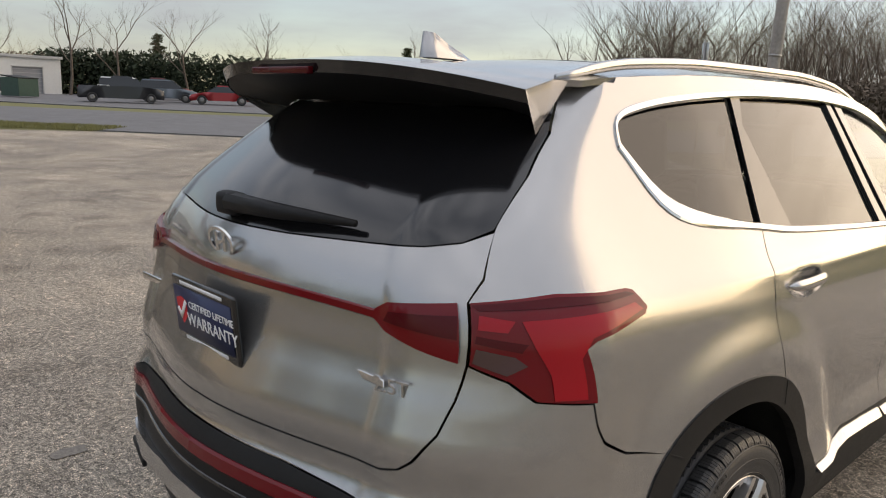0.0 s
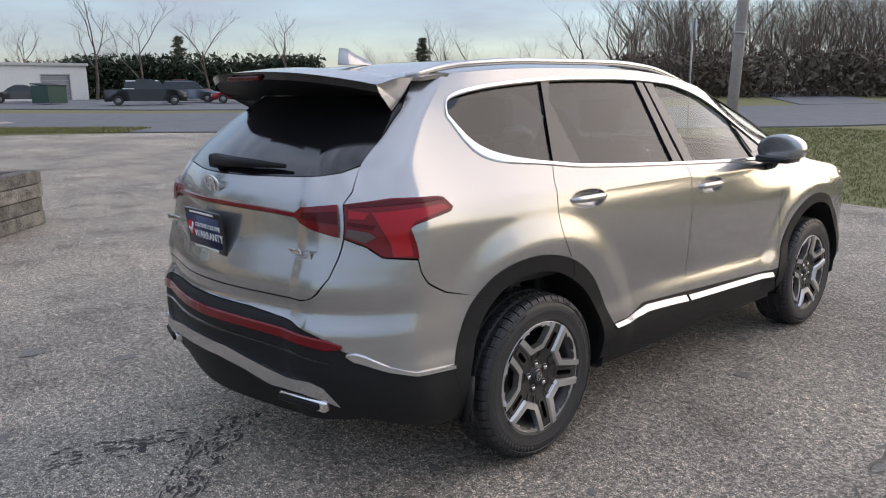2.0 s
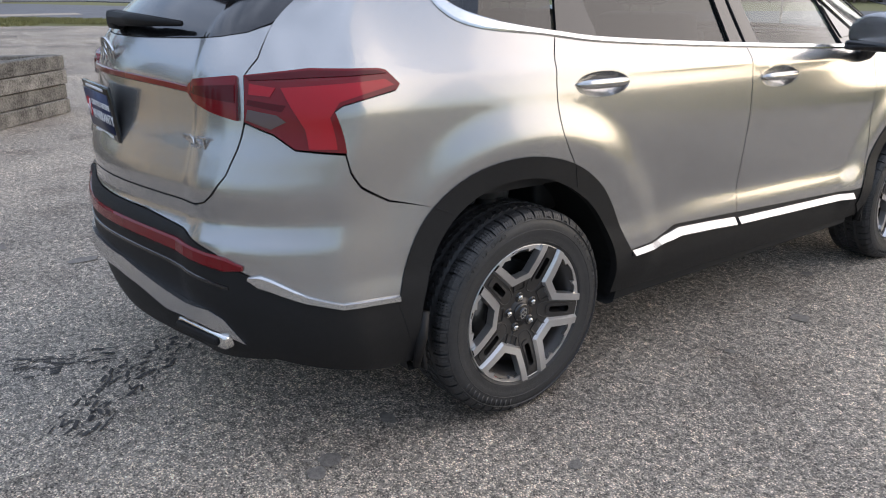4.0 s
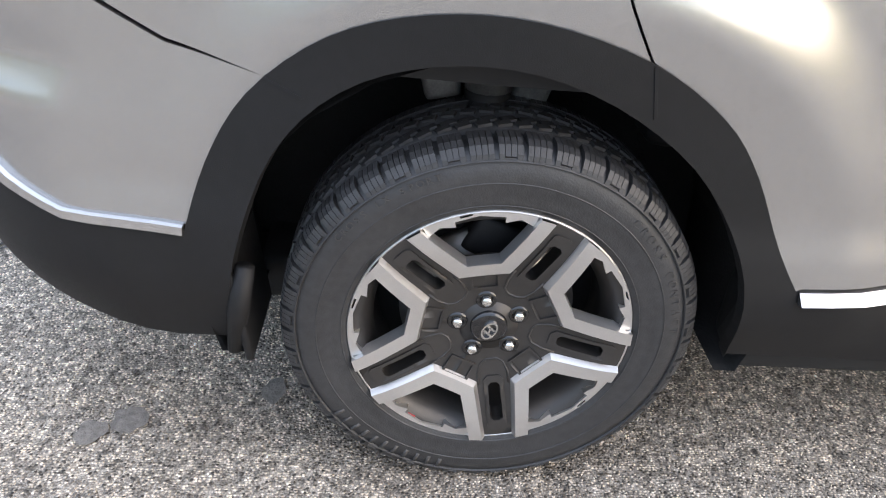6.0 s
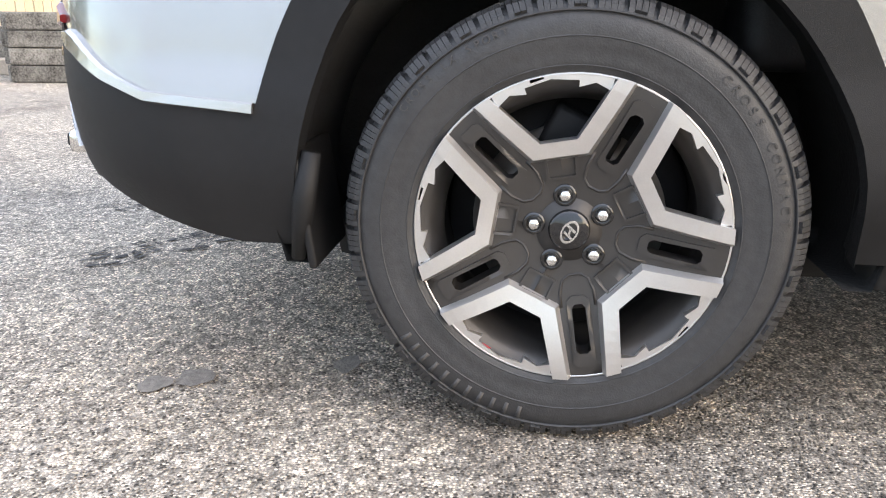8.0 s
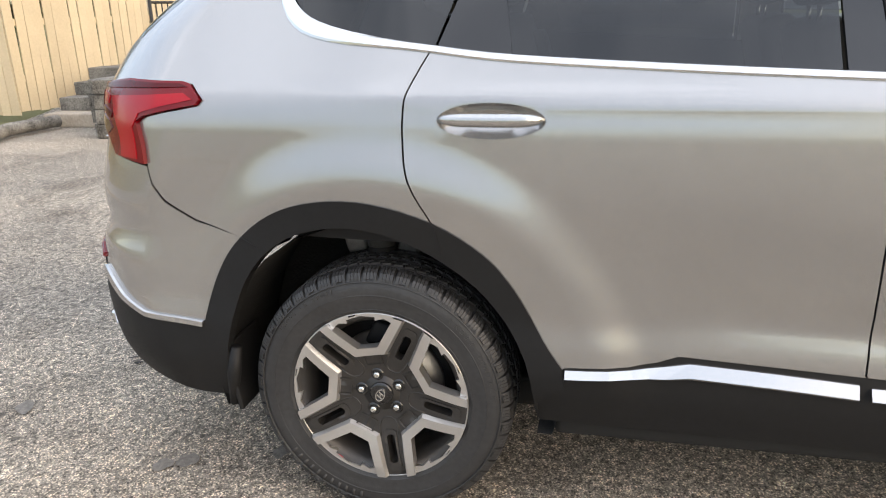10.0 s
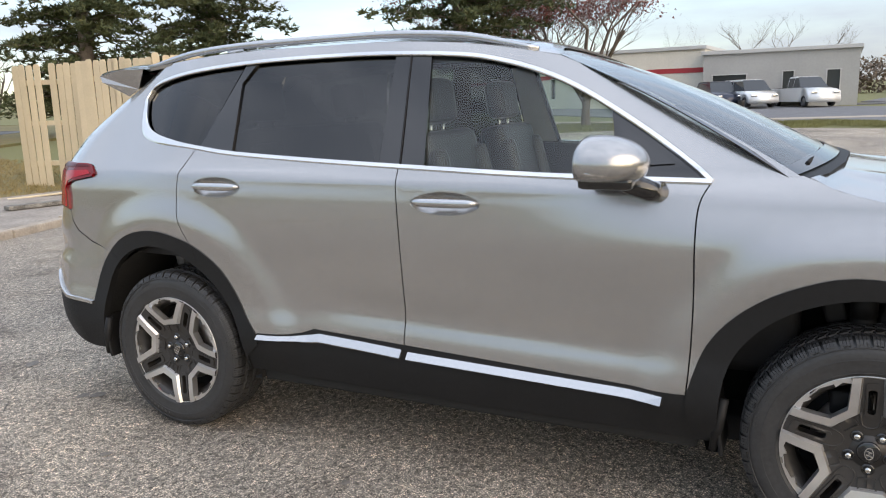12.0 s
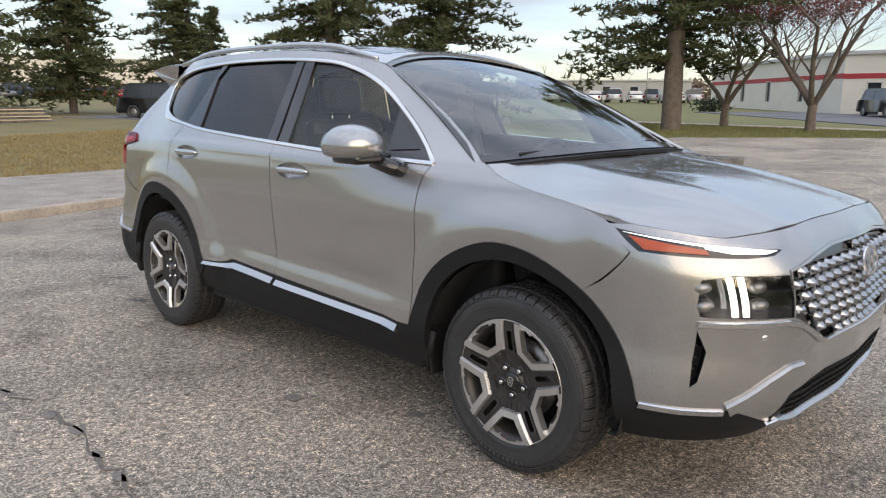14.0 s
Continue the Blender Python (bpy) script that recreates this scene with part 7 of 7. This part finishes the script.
def building(a, c, depth, height, wall, label, openings=(), band_z=None, roof=0.25):
    """A low building whose front runs from a to c; openings: (metres along, width, sill, head, kind)."""
    a, c = Vector(a), Vector(c)
    t = c - a
    L = t.length
    zb = min(rise(a.x, a.y), rise(c.x, c.y)) - 0.15
    m = Matrix.Translation((a.x, a.y, zb)) @ Matrix.Rotation(math.atan2(t.y, t.x), 4, "Z")
    b = base_empty("building", label, "building")
    b.matrix_basis = m
    holes = [[(x, s), (x + w, s), (x + w, h), (x, h)] for x, w, s, h, _ in openings]
    vs, fs = fill([(0, 0), (L, 0), (L, height), (0, height)], holes, 3.0)
    bm = bmesh.new()
    put = [bm.verts.new((p.x, 0, p.y)) for p in vs]
    for f in fs:
        bm.faces.new([put[i] for i in f])
    bm.normal_update()
    if sum(f.normal.y for f in bm.faces) > 0:
        bmesh.ops.reverse_faces(bm, faces=bm.faces[:])
    for e in [e for e in bm.edges if e.is_boundary]:
        p, q = e.verts
        if 0.01 < (p.co.x + q.co.x) / 2 < L - 0.01 and 0.01 < (p.co.z + q.co.z) / 2 < height - 0.01:
            bm.faces.new((p, q, bm.verts.new(q.co + Vector((0, 0.2, 0))), bm.verts.new(p.co + Vector((0, 0.2, 0)))))
    part("wall", bm, wall, b, smooth=False)
    for x in (0.1, L - 0.1):
        part("wall", box((0.2, depth, height), (x, depth / 2 + 0.002, height / 2)), wall, b, smooth=False)
    part("wall", box((L, 0.2, height), (L / 2, depth, height / 2)), wall, b, smooth=False)
    part("roof", box((L + 0.3, depth + 0.4, roof), (L / 2, depth / 2, height + roof / 2 - 0.02), 0.03), ROOFING, b, smooth=False)
    if band_z:
        part("painted_band", box((L, 0.03, 0.34), (L / 2, -0.012, band_z), 0.004), RED_BAND, b, "red painted band", smooth=False)
        part("painted_band", box((0.03, depth, 0.34), (L + 0.008, depth / 2, band_z), 0.004), RED_BAND, b, "red painted band", smooth=False)
        part("painted_band", box((0.03, depth, 0.34), (-0.008, depth / 2, band_z), 0.004), RED_BAND, b, "red painted band", smooth=False)
    for x, w, s, h, kind in openings:
        o = part("door" if kind == "door" else "window", box((w, 0.04, h - s), (x + w / 2, 0.14, (s + h) / 2)), DOOR_GREY if kind == "door" else DARK_PANE, b, smooth=False)
        part("casing", joined(box((0.07, 0.06, h - s + 0.1), (x, -0.01, (s + h) / 2)), box((0.07, 0.06, h - s + 0.1), (x + w, -0.01, (s + h) / 2)), box((w + 0.14, 0.06, 0.07), (x + w / 2, -0.01, h + 0.03))), ROOFING, o, smooth=False)
        if kind == "door":
            for k in range(7):
                part("door_slat", box((w, 0.02, 0.03), (x + w / 2, 0.115, s + (h - s) * (k + 0.5) / 7)), ROOFING, o, smooth=False)
    return b


building(off(*C1, -77.7, 78), off(*C1, -72.5, 80), 9, 3.3, SIDING, "low white workshop with a grey roller door", [(3.4, 2.5, 0.1, 2.5, "door")])
building(off(*C2, -114.6, 84), off(*C2, -106.4, 60), 12, 4.2, BLOCK, "low cream block building with a red painted band", [(8.0, 0.8, 1.0, 2.6, "window"), (13.5, 0.8, 1.0, 2.6, "window"), (19.5, 0.8, 1.0, 2.6, "window")], band_z=2.75)
building(off(*C2, -106.4, 60), off(*C2, -98.6, 57.5), 10, 4.2, BLOCK, "low cream block building front with a red painted band", [(1.6, 0.9, 0.1, 2.3, "window")], band_z=2.75)
building(off(*C2, -98.7, 56.0), off(*C2, -89, 55), 9, 3.7, GREY_WALL, "low grey building with small windows", [(0.6, 2.2, 0.1, 2.3, "window"), (5.0, 0.7, 1.0, 2.4, "window"), (7.6, 0.8, 0.9, 2.4, "window")])
building(off(*C2, -163.5, 108), off(*C2, -149.0, 118), 20, 5.0, BLOCK, "long low cream warehouse behind the car park", [(6, 3, 0.1, 3.0, "door")])
building(off(*C2, -125.5, 118), off(*C2, -116.0, 116), 8, 3.0, GREY_WALL, "low buildings far behind the lawn", [(3, 1.2, 1, 2.2, "window"), (7, 1.2, 1, 2.2, "window"), (11, 1.2, 1, 2.2, "window")])


# ---- other vehicles ----
def vehicle(kind, color, at, turn, label, name="car"):
    """A parked vehicle: body, glasshouse, lamps and wheels. It points along its own +x."""
    L, H, hood, tail, belt = {"sedan": (4.7, 1.43, 1.25, 0.95, 0.90), "suv": (4.6, 1.70, 1.15, 0.35, 1.02), "van": (5.1, 1.75, 1.0, 0.25, 1.02), "pickup": (5.6, 1.82, 1.45, 2.0, 1.12)}[kind]
    v = base_empty(name, label, name if name != "car" else "car", "parked vehicles", (at[0], at[1], rise(*at) + 0.03), turn)
    paint = material("car_paint", color, 0.35, 0.3, 0.5)
    W = 1.84
    prof = [(-L / 2, 0.40), (-L / 2 + 0.03, belt - 0.15), (-L / 2 + 0.10, belt), (L / 2 - hood, belt + 0.02), (L / 2 - 0.45, belt - 0.10), (L / 2 - 0.08, belt - 0.22), (L / 2, 0.45), (L / 2 - 0.05, 0.26), (-L / 2 + 0.05, 0.28)]
    axles = (-L / 2 + 0.92, L / 2 - 0.90)
    low = [(L / 2 - 0.05, 0.26)]
    for ax in reversed(axles):
        low += [(ax + 0.38 * math.cos(radians(a)), 0.30 + 0.38 * math.sin(radians(a))) for a in range(0, 181, 30)]
    prof = prof[:7] + low + [(-L / 2 + 0.05, 0.28)]

    def slab(outline, w0, w1, z0, z1):
        bm = bmesh.new()
        rows = []
        for sg in (-1, 1):
            rows.append([bm.verts.new((x, sg * (w0 + (w1 - w0) * min(1, max(0, (z - z0) / (z1 - z0)))) / 2, z)) for x, z in outline])
        vs, fs = fill(outline, [], 0.5)
        n = len(outline)
        for j in range(n):
            bm.faces.new((rows[0][j], rows[0][(j + 1) % n], rows[1][(j + 1) % n], rows[1][j]))
        for sg, row in ((-1, rows[0]), (1, rows[1])):
            extra = {}
            for f in fs:
                loop = []
                for i in f:
                    p = vs[i]
                    key = (round(p.x, 4), round(p.y, 4))
                    if key not in extra:
                        extra[key] = bm.verts.new((p.x, sg * (w0 + (w1 - w0) * min(1, max(0, (p.y - z0) / (z1 - z0)))) / 2, p.y))
                    loop.append(extra[key])
                bm.faces.new(loop)
        bmesh.ops.remove_doubles(bm, verts=bm.verts[:], dist=0.002)
        bmesh.ops.recalc_face_normals(bm, faces=bm.faces[:])
        sharp = [e for e in bm.edges if len(e.link_faces) == 2 and e.calc_face_angle(0) > 0.9]
        bmesh.ops.bevel(bm, geom=sharp, offset=0.05, segments=2, affect="EDGES", clamp_overlap=True)
        return bm

    part("body", slab(prof, W, W * 0.96, 0.5, belt), paint, v)
    x0, x1 = -L / 2 + tail, L / 2 - hood
    cab = [(x0, belt), (x0 + (0.15 if kind != "sedan" else 0.75), H - 0.06), (x0 + (0.35 if kind != "sedan" else 1.1), H), (x1 - 0.95, H), (x1 - 0.70, H - 0.04), (x1 + 0.05, belt)]
    part("glasshouse", slab(cab, W * 0.93, W * 0.72, belt, H), DARK_PANE, v, "dark windows", smooth=False)
    top = [(x, z + 0.012) for x, z in cab[1:5]] + [(cab[4][0] - 0.05, H - 0.09), (cab[1][0] + 0.05, H - 0.09)]
    part("roof", slab(top, W * 0.755, W * 0.73, H - 0.1, H), paint, v, smooth=False)
    for px in ((x0 + x1) / 2, x0 + 0.30):
        part("pillar", slab([(px, belt), (px - 0.08, H - 0.05), (px + 0.02, H - 0.05), (px + 0.1, belt)], W * 0.94, W * 0.735, belt, H), paint, v, smooth=False)
    if kind == "pickup":
        part("load_bed", box((1.75, W * 0.8, 0.05), (-L / 2 + 1.0, 0, belt + 0.005)), DARK, v, "black load bed", smooth=False)
    for sg in (-1, 1):
        part("headlight", box((0.16, 0.36, 0.13), (L / 2 - 0.10, sg * 0.66, belt - 0.28), 0.03), CHROME, v)
        part("tail_light", box((0.10, 0.22, 0.26), (-L / 2 + 0.06, sg * 0.76, belt - 0.20), 0.03), RED, v)
        for ax in axles:
            w = lathe([(0.0, 0.20), (0.10, 0.22), (0.11, 0.32), (0.09, 0.335), (-0.09, 0.335), (-0.11, 0.3)], 24)
            w.transform(Matrix.Translation((ax, sg * 0.80, 0.335)) @ Matrix.Rotation(sg * math.pi / 2, 4, "Z"))
            wh = part("wheel", w, TYRE, v)
            h = lathe([(0.06, 0.0), (0.08, 0.06), (0.07, 0.205), (0.0, 0.21)], 16)
            h.transform(Matrix.Translation((ax, sg * 0.80, 0.335)) @ Matrix.Rotation(sg * math.pi / 2, 4, "Z"))
            part("rim", h, STEEL, wh)
    return v


GREYP, BLACKP, NAVY, WHITEP, SILVERP, REDP, DGREEN = (0.16, 0.16, 0.17), (0.012, 0.012, 0.014), (0.015, 0.02, 0.04), (0.75, 0.75, 0.74), (0.45, 0.46, 0.47), (0.28, 0.01, 0.015), (0.02, 0.05, 0.035)
vehicle("sedan", (0.07, 0.07, 0.072), off(*C1, -76.6, 71), 256, "grey sedan parked by the white workshop")
vehicle("pickup", (0.02, 0.022, 0.026), off(*C1, -68.9, 60), 69, "black pickup truck parked in the far yard", "truck")
vehicle("suv", (0.10, 0.12, 0.14), off(*C1, -66.0, 65), 60, "dark grey hatchback parked behind the pickup")
vehicle("pickup", (0.12, 0.03, 0.03), off(*C1, -66.6, 72), 66, "dark red pickup truck parked in the far yard", "truck")
vehicle("sedan", REDP, off(*C1, -62.4, 62), 243, "red car parked in the far yard")
vehicle("van", WHITEP, off(*C1, -68.6, 78), 69, "white van parked before the hedge")
skip = base_empty("dumpster", "dark green steel waste container", "dumpster", at=(*off(*C1, -74.9, 66), rise(*off(*C1, -74.9, 66)) + 0.03), turn=20)
part("container", box((2.0, 1.6, 1.35), (0, 0, 0.75), 0.03), material("green_steel", (0.02, 0.06, 0.045), 0.5, var=0.2), skip, smooth=False)
part("lid", box((2.05, 1.65, 0.08), (0, 0, 1.46), 0.02, turn=pose(0, 0, 0, 0, 5, 0)), DARK, skip, smooth=False)
patch("car_park", [(-10.5, -33.5), (-13.8, -28.4), (-24.5, -35.5), (-21.0, -41.0)], 0.09, ROAD, "grey asphalt strip beyond the dry lawn", "asphalt")
vehicle("suv", BLACKP, off(3.34, 3.55, -152.6, 39), 122, "black SUV parked beyond the dry lawn")
for i, (az, col, kind) in enumerate(((-160.8, REDP, "sedan"), (-159.0, SILVERP, "sedan"), (-157.6, REDP, "sedan"), (-156.2, (0.3, 0.05, 0.04), "suv"), (-154.8, WHITEP, "sedan"), (-162.5, NAVY, "suv"), (-164.2, GREYP, "sedan"), (-153.4, REDP, "sedan"))):
    vehicle(kind, col, off(*C2, az, 92 + 2 * (i % 2)), 115 + 5 * (i % 3), "small car parked in the far row")
vehicle("suv", BLACKP, off(*C2, -103.6, 54), 40, "black crossover parked by the cream building")
vehicle("van", WHITEP, off(*C2, -95.9, 53), 28, "white minivan parked by the grey building")
vehicle("suv", NAVY, off(*C2, -97.8, 53.5), 25, "dark car parked behind the minivan")
vehicle("pickup", WHITEP, off(*C2, -92.3, 53), 25, "white pickup truck parked by the grey building", "truck")
for i, (az, col) in enumerate(((-122.5, WHITEP), (-121.2, SILVERP), (-119.8, WHITEP), (-118.5, GREYP), (-116.9, WHITEP), (-115.8, SILVERP), (-124.0, GREYP), (-125.4, WHITEP))):
    vehicle("suv" if i % 2 else "sedan", col, off(*C2, az, 96 + 3 * (i % 3)), 200 + 8 * (i % 3), "small pale car parked in the distance")
shrub = [off(*C2, -115.0 + 0.25 * k, 62) for k in range(5)]
brush("shrub", [(x, y, rise(x, y)) for x, y in shrub], 1.0, HEDGE, "low dark clipped shrub", "shrub", 9, 0.15, 60)

# ---- poles, hydrant, bollard ----
px, py = off(*C1, -27.3, 14.5)
pole = base_empty("utility_pole", "grey weathered timber utility pole, leaning slightly", "utility pole", at=(px, py, -0.1))
part("pole_shaft", tube([(0, 0, 0), (0.10, 0.05, 3.0), (0.30, 0.14, 9.5)], [0.100, 0.095, 0.080], 14), material("pole_wood", (0.30, 0.28, 0.26), 0.85, var=0.2, scale=3, bump=0.3), pole)
part("pole_band", tube([(0.085, 0.045, 2.6), (0.088, 0.046, 2.64)], 0.104, 14), STEEL, pole)
px, py = off(*C1, -30.0, 22)
sign = base_empty("road_sign", "grey back of a small road sign on a thin post", "road sign", at=(px, py, rise(px, py)), turn=-30)
part("post", tube([(0, 0, 0), (0, 0, 3.25)], 0.025, 8), STEEL, sign)
part("panel", box((0.32, 0.012, 0.50), (0, 0.03, 2.95), 0.01), SATIN, sign)
for az, d, h in ((-123.7, 74, 5.0), (-119.0, 92, 4.8)):
    px, py = off(*C2, az, d)
    lp = base_empty("street_lamp", "slim grey light pole in the distance", "street lamp", at=(px, py, rise(px, py)))
    part("post", tube([(0, 0, 0), (0, 0, h)], [0.08, 0.05], 8), STEEL, lp)
    part("lamp_head", box((0.5, 0.22, 0.12), (0.15, 0, h), 0.03), DARK, lp)
hx, hy = off(3.35, 3.06, -99.1, 40)
hyd = base_empty("fire_hydrant", "yellow cast-iron fire hydrant on the lawn", "fire hydrant", at=(hx, hy, rise(hx, hy)))
YELLOW = material("yellow_enamel", (0.62, 0.36, 0.05), 0.5, var=0.1)
up = lathe([(0.0, 0.16), (0.05, 0.16), (0.07, 0.11), (0.42, 0.105), (0.46, 0.14), (0.50, 0.14), (0.58, 0.10), (0.64, 0.04), (0.70, 0.04), (0.70, 0.0)], 16)
up.transform(Matrix.Rotation(-math.pi / 2, 4, "Y"))
part("barrel", up, YELLOW, hyd)
part("nozzle", tube([(-0.20, 0, 0.40), (0.20, 0, 0.40)], 0.06, 10), YELLOW, hyd)
bx, by = off(3.35, 3.06, -95.2, 27)
bol = base_empty("bollard", "dark steel post beside a lump of concrete", "bollard", at=(bx, by, rise(bx, by)))
part("post", tube([(0, 0, 0), (0.02, 0, 1.0), (0.02, 0, 1.06)], [0.10, 0.10, 0.12], 12), IRON, bol)
part("footing", box((0.5, 0.45, 0.30), (0.25, 0.35, 0.12), 0.06, 3), CONCRETE, bol)
# timber stacked on the lawn
lx, ly = off(*C2, -163.2, 36)
pile = base_empty("timber_pile", "stack of sawn boards and pallets on the dry lawn", "timber pile", at=(lx, ly, rise(lx, ly) + 0.05), turn=20)
for k in range(9):
    part("board", box((3.2 - 0.12 * k, 0.9, 0.05), (0.1 * (k % 3), 0, 0.05 + 0.07 * k), 0.004), FENCE if k % 2 else TIMBER, pile, smooth=False)
part("leaning_board", box((0.14, 0.03, 1.2), (1.9, 0, 0.5), 0.004, turn=pose(0, 0, 0, 0, -28, 0)), FENCE, pile, smooth=False)
